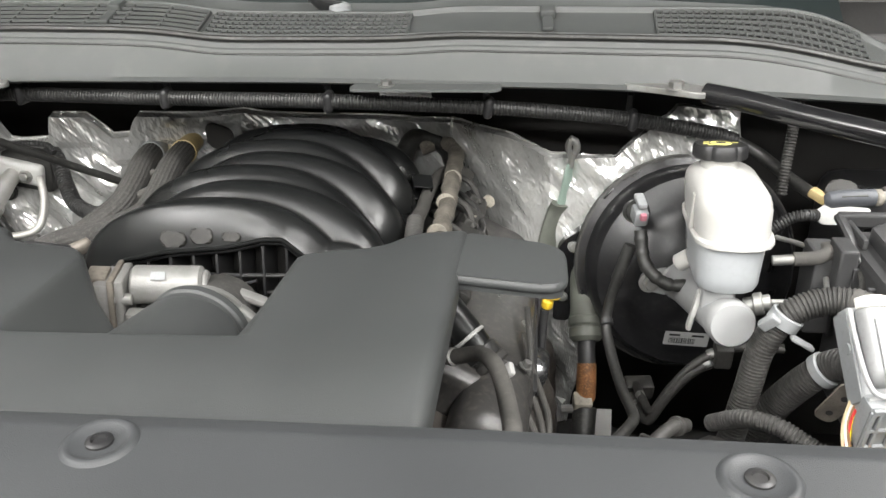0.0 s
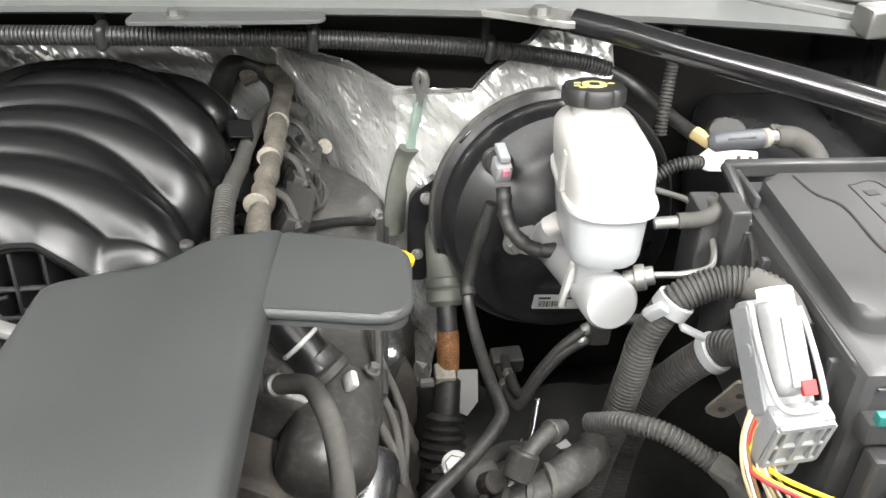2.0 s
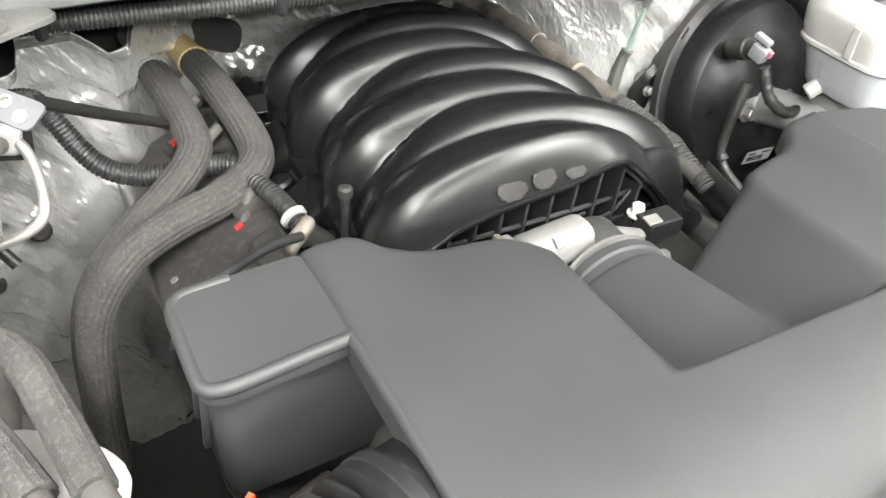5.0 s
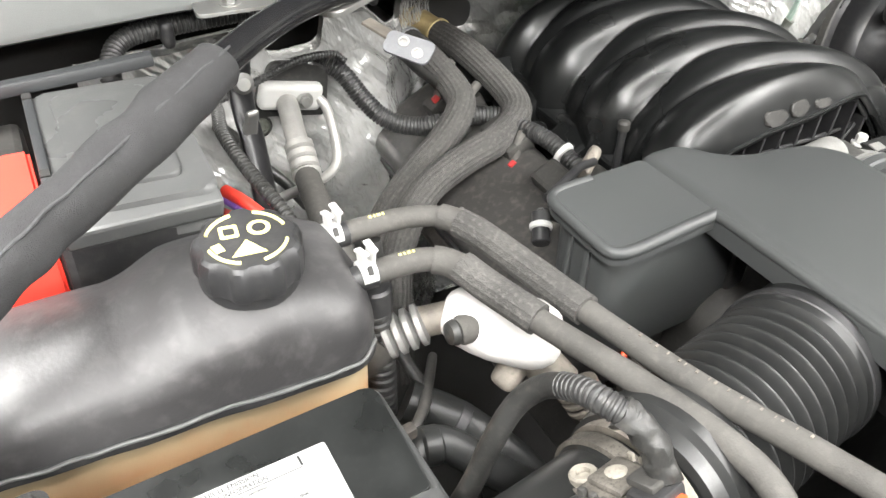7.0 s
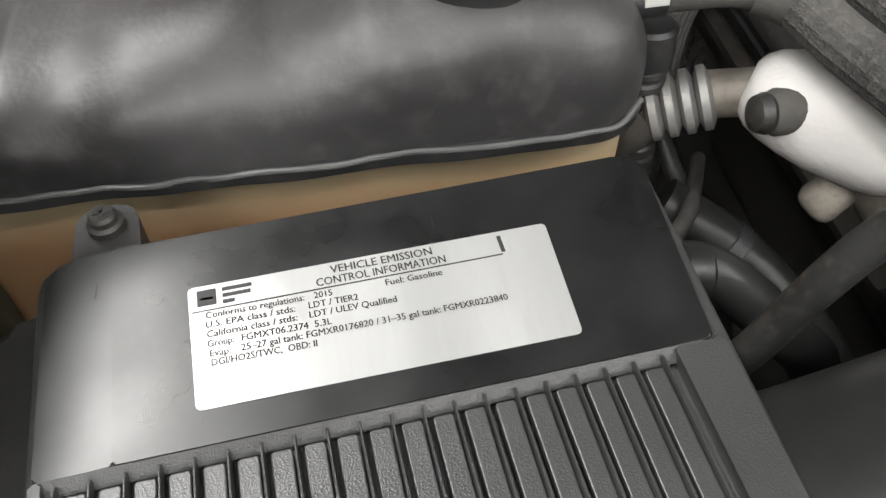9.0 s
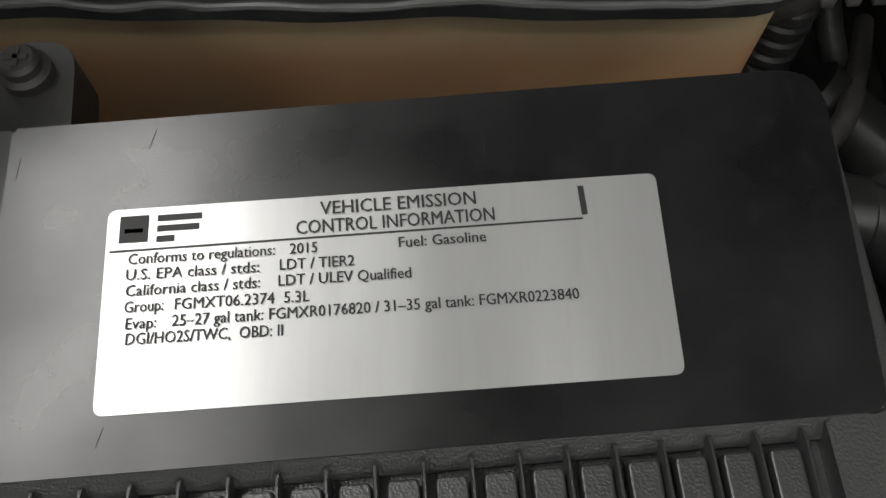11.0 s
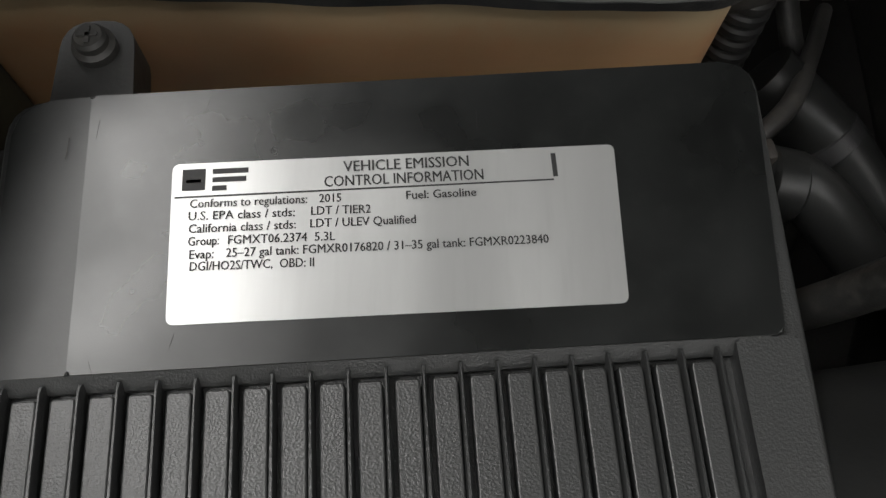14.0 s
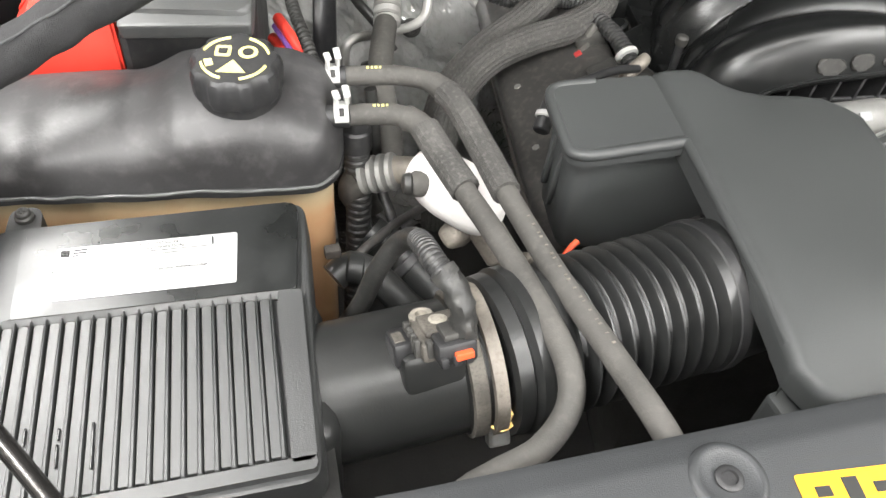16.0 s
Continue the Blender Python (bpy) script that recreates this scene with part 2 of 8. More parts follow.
MODULE = mat("oily_dusty_module", (0.085, 0.077, 0.066), 0.7, 0, 0.4, 60, 0.1, 0.5, 400, tint=(0.03, 0.028, 0.025), amount=0.8)
TANK_LOW = mat("cloudy_grey_white_plastic", (0.36, 0.375, 0.385), 0.32, 0, 0.06, 14, 0.06, 0.08, 400, tint=(0.3, 0.31, 0.31), amount=0.35)
COUPLING = mat("tan_coupling_plastic", (0.45, 0.35, 0.17), 0.5, 0, 0.15, 40, 0.1, 0.1, 500, tint=(0.3, 0.22, 0.1), amount=0.4)
SENSOR = mat("dirty_sensor_plastic", (0.25, 0.23, 0.195), 0.75, 0, 0.3, 40, 0.1, 0.4, 500, tint=(0.12, 0.105, 0.085), amount=0.6)
LID = mat("coarse_grained_lid_plastic", (0.03, 0.031, 0.031), 0.4, 0, 0.15, 8, 0.06, 0.26, 1500, spec=0.85, tint=(0.045, 0.045, 0.043), amount=0.25)
PLATE = mat("smooth_lid_plastic", (0.008, 0.0088, 0.0086), 0.31, 0, 0.3, 26, 0.07, 0.02, 1500, spec=0.7, tint=(0.02, 0.021, 0.02), amount=0.3)
WIRES = {k: mat(k + "_wire", c, 0.5, 0, 0.1, 60, 0.05, 0, 500) for k, c in {"red": (0.7, 0.05, 0.05), "yellow": (0.85, 0.65, 0.03), "tan": (0.6, 0.48, 0.3), "white": (0.75, 0.73, 0.68), "brown": (0.3, 0.17, 0.08)}.items()}

# ---------- mesh helpers ----------


def thing(name, loc, label, category, group="", kind=""):
    ob = tagged(new(name), label, category, group, kind)
    ob.empty_display_size = 0.02
    ob.location = loc
    return ob


def link_mesh(name, bm, material, smooth=35):
    bmesh.ops.recalc_face_normals(bm, faces=bm.faces)
    bm.normal_update()
    for f in bm.faces:
        near = [g.calc_area() for e in f.edges for g in e.link_faces if g is not f]
        f.smooth = len(f.verts) <= 4 and not (near and f.calc_area() > 6 * sum(near) / len(near))
    lim = radians(smooth)
    for e in bm.edges:
        if len(e.link_faces) == 2 and e.calc_face_angle(0) > lim:
            e.smooth = False
    me = bpy.data.meshes.new(name)
    bm.to_mesh(me)
    bm.free()
    me.materials.append(material)
    return new(name, me)


def part(name, bm, material, parent, label="", smooth=35):
    ob = link_mesh(name, bm, material, smooth)
    ob.parent = parent
    if parent.type == "EMPTY":
        ob.matrix_parent_inverse = Matrix.Translation(-parent.location)
    if label:
        ob["label"] = label
    return ob


def solo(name, bm, material, label, category, group="", kind="", smooth=35):
    return tagged(link_mesh(name, bm, material, smooth), label, category, group, kind)


def curve_points(pts, step=0.006):
    """A smooth curve through the given points, in even steps."""
    p = [Vector(q) for q in pts]
    p = [2 * p[0] - p[1], *p, 2 * p[-1] - p[-2]]
    fine = []
    for a, b, c, d in zip(p, p[1:], p[2:], p[3:]):
        for k in range(12):
            t = k / 12
            fine.append(0.5 * (2 * b + (c - a) * t + (2 * a - 5 * b + 4 * c - d) * t * t + (3 * b - a - 3 * c + d) * t**3))
    fine.append(p[-2])
    lens = [0.0]
    for a, b in zip(fine, fine[1:]):
        lens.append(lens[-1] + (b - a).length)
    n = max(2, int(lens[-1] / step))
    out, j = [], 0
    for i in range(n + 1):
        s = lens[-1] * i / n
        while j < len(lens) - 2 and lens[j + 1] < s:
            j += 1
        t = (s - lens[j]) / max(1e-9, lens[j + 1] - lens[j])
        out.append(fine[j].lerp(fine[j + 1], t))
    return out, lens[-1]


def sweep(pts, r, sides=14, step=0.006, pitch=0.0, depth=0.0, ribs=0, squash=1.0, bm=None):
    """A tube along a smooth curve. r: radius or function of 0..1; pitch and depth: rings of a corrugated tube; ribs: lengthwise threads."""
    if pitch:
        step = pitch / 5
    line, length = curve_points(pts, step)
    bm = bm or bmesh.new()
    tan = [(line[min(i + 1, len(line) - 1)] - line[max(i - 1, 0)]).normalized() for i in range(len(line))]
    up = tan[0].orthogonal().normalized()
    rings = []
    for i, (c, d) in enumerate(zip(line, tan)):
        up = (up - d * up.dot(d)).normalized()
        side = d.cross(up)
        s = i / (len(line) - 1)
        rad = r(s) if callable(r) else r
        if pitch:
            rad += depth * (-1 if (i % 5) in (3, 4) else 0)
        ring = []
        for k in range(sides):
            a = 2 * math.pi * k / sides
            q = rad * (1 + (0.05 if ribs and k % 2 else 0))
            ring.append(bm.verts.new(c + up * math.cos(a) * q + side * math.sin(a) * q * squash))
        rings.append(ring)
    for a, b in zip(rings, rings[1:]):
        for k in range(sides):
            bm.faces.new((a[k], a[(k + 1) % sides], b[(k + 1) % sides], b[k]))
    bm.faces.new(rings[0][::-1])
    bm.faces.new(rings[-1])
    return bm


def rbox(m, sx, sy, sz, bevel=0.003, seg=2, bm=None, taper=1.0):
    """A box with rounded edges at the pose m; taper: the top's size over the bottom's."""
    one = bmesh.new()
    bmesh.ops.create_cube(one, size=1)
    for v in one.verts:
        k = taper if v.co.z > 0 else 1
        v.co = Vector((v.co.x * sx * k, v.co.y * sy * k, v.co.z * sz))
    if bevel:
        bmesh.ops.bevel(one, geom=one.edges[:], offset=bevel, segments=seg, profile=0.5, affect="EDGES", clamp_overlap=True)
    bmesh.ops.transform(one, matrix=m, verts=one.verts)
    return join(bm, one)


def join(bm, one):
    if bm is None:
        return one
    me = bpy.data.meshes.new("tmp")
    one.to_mesh(me)
    one.free()
    bm.from_mesh(me)
    bpy.data.meshes.remove(me)
    return bm


def lathe(profile, m, sides=32, bm=None, wave=None):
    """A turned shape from (radius, height) rows about the z axis of m."""
    one = bmesh.new()
    rings = []
    for r, h in profile:
        rings.append([one.verts.new(m @ Vector((r * (wave(a) if wave else 1) * math.cos(a), r * (wave(a) if wave else 1) * math.sin(a), h))) for a in (2 * math.pi * k / sides for k in range(sides))])
    for a, b in zip(rings, rings[1:]):
        for k in range(sides):
            one.faces.new((a[k], a[(k + 1) % sides], b[(k + 1) % sides], b[k]))
    one.faces.new(rings[0][::-1])
    one.faces.new(rings[-1])
    return join(bm, one)


def prism(outline, z0, z1, bevel=0.0, m=None, bm=None, height=None, seg=3):
    """A plate or block with the given outline; height: a function of x and y added to z; bevel rounds the upper edge."""
    one = bmesh.new()
    low = [one.verts.new((x, y, z0)) for x, y in outline]
    top = [one.verts.new((x, y, z1)) for x, y in outline]
    n = len(outline)
    one.faces.new(low[::-1])
    cap = one.faces.new(top)
    for k in range(n):
        one.faces.new((low[k], low[(k + 1) % n], top[(k + 1) % n], top[k]))
    if bevel:
        bmesh.ops.bevel(one, geom=[e for e in cap.edges], offset=bevel, segments=seg, profile=0.5, affect="EDGES", clamp_overlap=True)
    if height:
        for v in one.verts:
            v.co.z += height(v.co.x, v.co.y)
    if m is not None:
        bmesh.ops.transform(one, matrix=m, verts=one.verts)
    return join(bm, one)


def rounded(corners, r=0.01, n=5):
    """An outline with rounded corners; a corner may carry its own radius as a third value."""
    out = []
    k = len(corners)
    for i, c in enumerate(corners):
        p, a, b = Vector(c[:2]), Vector(corners[i - 1][:2]), Vector(corners[(i + 1) % k][:2])
        q = c[2] if len(c) > 2 else r
        u, v = (a - p), (b - p)
        q1 = min(q, u.length * 0.45, v.length * 0.45)
        if q1 < 1e-5:
            out.append((p.x, p.y))
            continue
        s, e = p + u.normalized() * q1, p + v.normalized() * q1
        for j in range(n + 1):
            t = j / n
            w = s * (1 - t) ** 2 + p * 2 * t * (1 - t) + e * t * t
            out.append((w.x, w.y))
    return out


def loft(sections, bm=None):
    one = bmesh.new()
    rings = [[one.verts.new(p) for p in s] for s in sections]
    n = len(rings[0])
    for a, b in zip(rings, rings[1:]):
        for k in range(n):
            one.faces.new((a[k], a[(k + 1) % n], b[(k + 1) % n], b[k]))
    one.faces.new(rings[0][::-1])
    one.faces.new(rings[-1])
    return join(bm, one)


def grid(nu, nv, place, bm=None, closed=False, flip=False):
    """A sheet of nu x nv cells; place(u, v) with u and v in 0..1."""
    one = bm or bmesh.new()
    vs = [[one.verts.new(place(i / nu, j / nv)) for j in range(nv + 1)] for i in range(nu + 1)]
    for i in range(nu):
        for j in range(nv):
            one.faces.new((vs[i][j], vs[i + 1][j], vs[i + 1][j + 1], vs[i][j + 1]))
    return one


def thicken(bm, d):
    bmesh.ops.recalc_face_normals(bm, faces=bm.faces)
    bm.normal_update()
    bmesh.ops.solidify(bm, geom=bm.faces[:], thickness=d)
    return bm


def axis_pose(a, b):
    """A pose at a whose z axis points to b."""
    a, b = Vector(a), Vector(b)
    return Matrix.Translation(a) @ (b - a).to_track_quat("Z", "Y").to_matrix().to_4x4()


def rod(a, b, r, sides=14, bm=None, r2=None, bevel=0.0):
    h = (Vector(b) - Vector(a)).length
    e = bevel or min(r, h) * 0.15
    q = r if r2 is None else r2
    return lathe([(r - e, 0), (r, e), (q, h - e), (q - e, h)], axis_pose(a, b), sides, bm)


def hex_bolt(p, d, r, h, bm=None, washer=1.5):
    """A hex head with its washer at p, standing along d."""
    p, d = Vector(p), Vector(d).normalized()
    bm = lathe([(r * washer, 0), (r * washer, h * 0.18), (r * 1.02, h * 0.2)], axis_pose(p, p + d), 16, bm)
    return lathe([(r, h * 0.18), (r, h * 0.9), (r * 0.85, h)], axis_pose(p, p + d), 6, bm)


def lump(bm, amp, scale, seed=0):
    off = Vector((seed * 3.1, seed * 1.7, seed * 0.9))
    for v in bm.verts:
        v.co += Vector((noise.noise(v.co * scale + off), noise.noise(v.co * scale + off + Vector((9, 0, 0))), noise.noise(v.co * scale + off + Vector((0, 9, 0))))) * amp
    return bm


def text_mesh(body, size, m, depth=0.0, bold=0.0):
    """Raised lettering as a bmesh; the text starts at m's origin and runs along its x axis."""
    cu = bpy.data.curves.new("letters", "FONT")
    cu.body, cu.size, cu.extrude, cu.resolution_u, cu.offset = body, size, depth, 2, bold
    ob = bpy.data.objects.new("letters", cu)
    scene.collection.objects.link(ob)
    bpy.context.view_layer.update()
    me = bpy.data.meshes.new_from_object(ob.evaluated_get(bpy.context.evaluated_depsgraph_get()))
    bm = bmesh.new()
    bm.from_mesh(me)
    bmesh.ops.transform(bm, matrix=m, verts=bm.verts)
    bpy.data.objects.remove(ob)
    bpy.data.meshes.remove(me)
    bpy.data.curves.remove(cu)
    return bm


def lerp(x, xs, ys):
    return float(np.interp(x, xs, ys))

# ---------- the room ----------
bm = rbox(pose(0, 1, -0.1), 16, 18, 0.2, 0)
solo("ground", bm, CONCRETE, "grey concrete workshop floor under the car", "floor", kind="structure")
for nm, px, py, sx, sy in (("wall_north", 0, 10.1, 16.4, 0.2), ("wall_south", 0, -8.1, 16.4, 0.2), ("wall_east", 8.1, 1, 0.2, 18), ("wall_west", -8.1, 1, 0.2, 18)):
    solo(nm, rbox(pose(px, py, 1.75), sx, sy, 3.5, 0), WALL, "plain white painted workshop wall", "wall", kind="structure")
solo("ceiling", rbox(pose(0, 1, 3.6), 16, 18, 0.2, 0), WALL, "plain white workshop ceiling", "ceiling", kind="structure")

# ---------- the open bonnet overhead ----------
bon = thing("bonnet", (0, 0.55, 1.29), "open bonnet with a dark insulated underside", "bonnet", kind="structure")
BO = pose(0, 0.56, 1.3, -55)
part("outer_skin", thicken(grid(24, 18, lambda u, v: BO @ Vector(((0.9 - 0.05 * v) * (2 * u - 1), -1.22 * v + 0.05 * v * (2 * u - 1) ** 2, 0.05 - 0.03 * (2 * u - 1) ** 2))), 0.003), BODY, bon)
part("inner_panel", thicken(grid(24, 18, lambda u, v: BO @ Vector(((0.88 - 0.05 * v) * (2 * u - 1), -1.2 * v + 0.05 * v * (2 * u - 1) ** 2, 0.012 * math.cos(9 * (2 * u - 1)) * math.sin(math.pi * v)))), 0.002), mat("grey_bonnet_paint", (0.045, 0.047, 0.05), 0.3, 0, 0.1, 5, 0.08, 0.05, 300), bon)
part("liner", prism([tuple(p) for p in rounded([(-0.66, -0.12, 0.08), (0.66, -0.12, 0.08), (0.6, -1.0, 0.1), (-0.6, -1.0, 0.1)])], -0.022, -0.014, m=BO), DARK, bon, "black insulating liner")

# ---------- firewall with its foil heat shield ----------
FY = ([-0.9, -0.65, -0.5, -0.3, -0.24, -0.15, 0.1, 0.2, 0.28, 0.355, 0.45, 0.65, 0.9], [0.5, 0.5, 0.52, 0.545, 0.6, 0.69, 0.69, 0.67, 0.58, 0.505, 0.505, 0.5, 0.5])
FZ = (
    [-0.9, -0.48, -0.47, -0.455, -0.44, -0.4, -0.39, -0.385, -0.335, -0.325, -0.3, -0.28, -0.27, -0.2, -0.1, 0.15, 0.29, 0.355, 0.445, 0.466, 0.521, 0.6, 0.65],
    [1.11, 1.115, 1.11, 1.082, 1.078, 1.08, 1.087, 1.117, 1.116, 1.108, 1.083, 1.08, 1.108, 1.088, 1.075, 1.072, 1.081, 1.071, 1.069, 1.09, 1.14, 1.135, 1.1],
)


def ease(k):
    k = min(1.0, max(0.0, k))
    return k * k * (3 - 2 * k)


def crinkle(a, b, seed):
    """Flat facets between random heights at the corners of a triangle lattice, -1 to 1."""
    i, j = math.floor(a), math.floor(b)
    p, q = a - i, b - j
    h = lambda m, n: noise.cell(Vector((i + m + 0.5, j + n + 0.5, seed))) * 2 - 1
    if p + q < 1:
        return h(0, 0) * (1 - p - q) + h(1, 0) * p + h(0, 1) * q
    return h(1, 1) * (p + q - 1) + h(1, 0) * (1 - q) + h(0, 1) * (1 - p)


def foil_place(u, v):
    x = -0.66 + u * 1.26
    top = lerp(x, *FZ)
    z = top + (lerp(x, (0.37, 0.43, 0.52, 0.6), (0.45, 0.93, 0.96, 1.1)) - top) * v
    y = lerp(x, *FY) - 0.03 * v
    q = Vector((x * 14, z * 14, 0.3))
    # a smoother folded flange along the upper edge
    low = min(1.0, max(0.0, (top - z - 0.042) / 0.012)) if x < 0.2 else 1.0
    fold = min(1.0, max(0.0, (x - 0.1) / 0.05), max(0.0, (0.37 - x) / 0.03)) * min(1.0, v * 8)
    y += (1 - 0.75 * fold) * (0.25 + 0.75 * low) * (0.007 * noise.noise(q) + 0.0035 * noise.noise(q * 3.1)) + (0.012 if v < 0.01 else 0) - 0.014 * (1 - low)
    # hand-crumpled facets, large and small
    w = (0.3 + 0.7 * low) * (1 - 0.45 * fold)
    wx, wz = x + 0.012 * noise.noise(q * 1.3), z + 0.012 * noise.noise(q * 1.7 + Vector((5, 1, 2)))
    mid = ease((x + 0.28) / 0.05) * (1 - ease((x - 0.1) / 0.05))
    y += w * (1 - mid) * 0.0036 * crinkle(14 * (0.75 * wx - 0.66 * wz), 44 * (0.66 * wx + 0.75 * wz), 3.5)
    y += w * mid * 0.0046 * crinkle(16 * wx, 70 * wz, 5.5)
    y += w * 0.0013 * crinkle(26 * (0.45 * wx - 0.9 * wz), 92 * (0.9 * wx + 0.45 * wz), 7.5)
    return (x, y, z)


bm = thicken(grid(480, 170, foil_place), 0.002)
solo("heat_shield", bm, FOIL, "crinkled silver foil heat shield lining the firewall", "heat shield", kind="structure", smooth=12)
solo("firewall", thicken(grid(40, 6, lambda u, v: (-0.95 + 1.9 * u, max(0.66, lerp(-0.95 + 1.9 * u, *FY) + 0.1), 1.25 - 0.9 * v)), 0.01), DARK, "black painted firewall behind the heat shield", "firewall", kind="structure")
# the black shelf that hangs below the cowl
solo("cowl_underside", rbox(pose(0, 0.58, 1.2), 1.9, 0.3, 0.012, 0.003), DARK, "black underside of the cowl", "cowl", kind="structure")

# ---------- cowl ----------
cowl = thing("cowl_panel", (0, 0.45, 1.19), "dusty grey plastic cowl panel with vent grilles", "cowl panel", kind="structure")


SEAM_Z = ([-0.98, -0.377, -0.219, -0.15, -0.083, 0.155, 0.226, 0.569, 0.65, 0.717, 0.8, 0.98], [1.24, 1.257, 1.255, 1.252, 1.242, 1.242, 1.247, 1.24, 1.229, 1.214, 1.2, 1.17])
CREST_Z = ([-0.98, -0.426, -0.18, -0.096, 0.157, 0.218, 0.66, 0.726, 0.779, 0.98], [1.262, 1.278, 1.276, 1.263, 1.26, 1.268, 1.263, 1.243, 1.212, 1.18])
FOOT_Z = ([-0.98, -0.3, 0.044, 0.4, 0.75, 0.98], [1.18, 1.196, 1.196, 1.19, 1.176, 1.16])


def soft(x, table):
    return sum(lerp(x + d, *table) for d in (-0.03, -0.015, 0, 0.015, 0.03)) / 5


def cowl_profile(x):
    b, s, c = soft(x, FOOT_Z), soft(x, SEAM_Z), soft(x, CREST_Z)
    return [(0.43, b - 0.008), (0.407, b - 0.005), (0.403, b - 0.002), (0.4035, b + 0.004), (0.43, s - 0.019), (0.432, s - 0.0135), (0.4345, s - 0.012), (0.4365, s - 0.0135), (0.4395, s - 0.0075), (0.4425, s - 0.0015), (0.446, s), (0.4495, s - 0.0012), (0.453, s - 0.005), (0.462, s - 0.006), (0.523, c - 0.008), (0.5265, c - 0.001), (0.53, c), (0.534, c - 0.001), (0.54, c - 0.006), (0.62, c - 0.004)]


def cowl_place(u, v):
    x = -0.98 + 1.96 * u
    prof = cowl_profile(x)
    i = min(int(round(v * 19)), 19)
    end = max(0, abs(x - 0.02) - 0.6)
    return (x, prof[i][0] - end * 0.08, prof[i][1])


part("panel", thicken(grid(200, 19, cowl_place), 0.003), COWL, cowl, smooth=32)


for nm, i, r, dy, dz, m in (("seal_bead", 9, 0.0042, -0.002, 0.0, RUBBER_BLACK), ("seam_edge", 11, 0.0018, 0.002, 0.0016, COWL), ("front_bead", 4, 0.0016, 0.0, 0.0, RUBBER_BLACK)):
    run = []
    for k in range(99):
        x = -0.97 + 1.94 * k / 98
        p = cowl_profile(x)[i]
        run.append((x, p[0] + dy - max(0, abs(x - 0.02) - 0.6) * 0.08, p[1] + dz))
    part(nm, sweep(run, r, 8, step=0.02), m, cowl)


def on_grille(x, f, lift):
    a, b = cowl_profile(x)[13], cowl_profile(x)[14]
    return Vector((x, a[0] + (b[0] - a[0]) * f - max(0, abs(x - 0.02) - 0.6) * 0.08, a[1] + (b[1] - a[1]) * f + lift))


def grille(x0, x1, pitch):
    bm = bmesh.new()

    def slab(p, q, side):
        up = Vector((0, 0, 0.004))
        vs = [bm.verts.new(w) for w in (p - side, p + side, q + side, q - side, p - side + up, p + side + up, q + side + up, q - side + up)]
        for f in ((3, 2, 1, 0), (4, 5, 6, 7), (0, 1, 5, 4), (1, 2, 6, 5), (2, 3, 7, 6), (3, 0, 4, 7)):
            bm.faces.new([vs[k] for k in f])

    n = int((x1 - x0) / pitch)
    for k in range(n + 1):
        x = x0 + (x1 - x0) * k / n
        slab(on_grille(x, 0.04, 0.0012), on_grille(x, 0.97, 0.0012), Vector((min(pitch * 0.13, 0.0016), 0, 0)))
    for r in range(6):
        f = 0.04 + 0.186 * r
        for k in range(20):
            xa, xb = x0 + (x1 - x0) * k / 20, x0 + (x1 - x0) * (k + 1) / 20
            slab(on_grille(xa, f, 0.002), on_grille(xb, f, 0.002), Vector((0, 0.0015, 0)))
    return bm


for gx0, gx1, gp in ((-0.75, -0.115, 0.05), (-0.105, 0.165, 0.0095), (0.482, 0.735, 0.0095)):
    # a dark sheet on the panel paints in the shade behind the mesh
    part("grille_shade", grid(24, 2, lambda u, v, a=gx0, b=gx1: on_grille(a + (b - a) * u, 0.03 + 0.95 * v, 0.0008)), DARK, cowl)
    part("vent_grille", grille(gx0, gx1, gp), COWL, cowl, "grey plastic vent grille mesh")
for cx in (-0.245, 0.345):
    p = on_grille(cx, 0.5, 0.006)
    part("cowl_clip", rbox(pose(p.x, p.y + 0.022, p.z + 0.006, 12), 0.02, 0.026, 0.014, 0.004), COWL, cowl, "grey retaining clip")
    part("clip_tongue", rbox(pose(p.x, p.y - 0.006, p.z - 0.003, 14), 0.014, 0.04, 0.006, 0.002), COWL, cowl)
solo("windscreen", thicken(grid(12, 4, lambda u, v: (-0.72 + 1.44 * u, 0.63 + 0.6 * v - 0.1 * (2 * u - 1) ** 2, 1.245 + 0.42 * v)), 0.005), GLASS, "dark windscreen glass above the cowl", "windscreen", kind="structure")
wiper = thing("wiper_arm", (0.05, 0.56, 1.27), "black wiper arm resting on the cowl", "wiper")
part("arm", sweep([(-0.04, 0.62, 1.3), (0.01, 0.575, 1.28), (0.04, 0.55, 1.264), (0.065, 0.542, 1.26)], 0.009, 10, squash=1.6), BLACK, wiper)
part("pivot_cap", lathe([(0.013, 0), (0.016, 0.004), (0.015, 0.014), (0.009, 0.018)], pose(0.062, 0.542, 1.252), 20), GREY_PL, wiper)
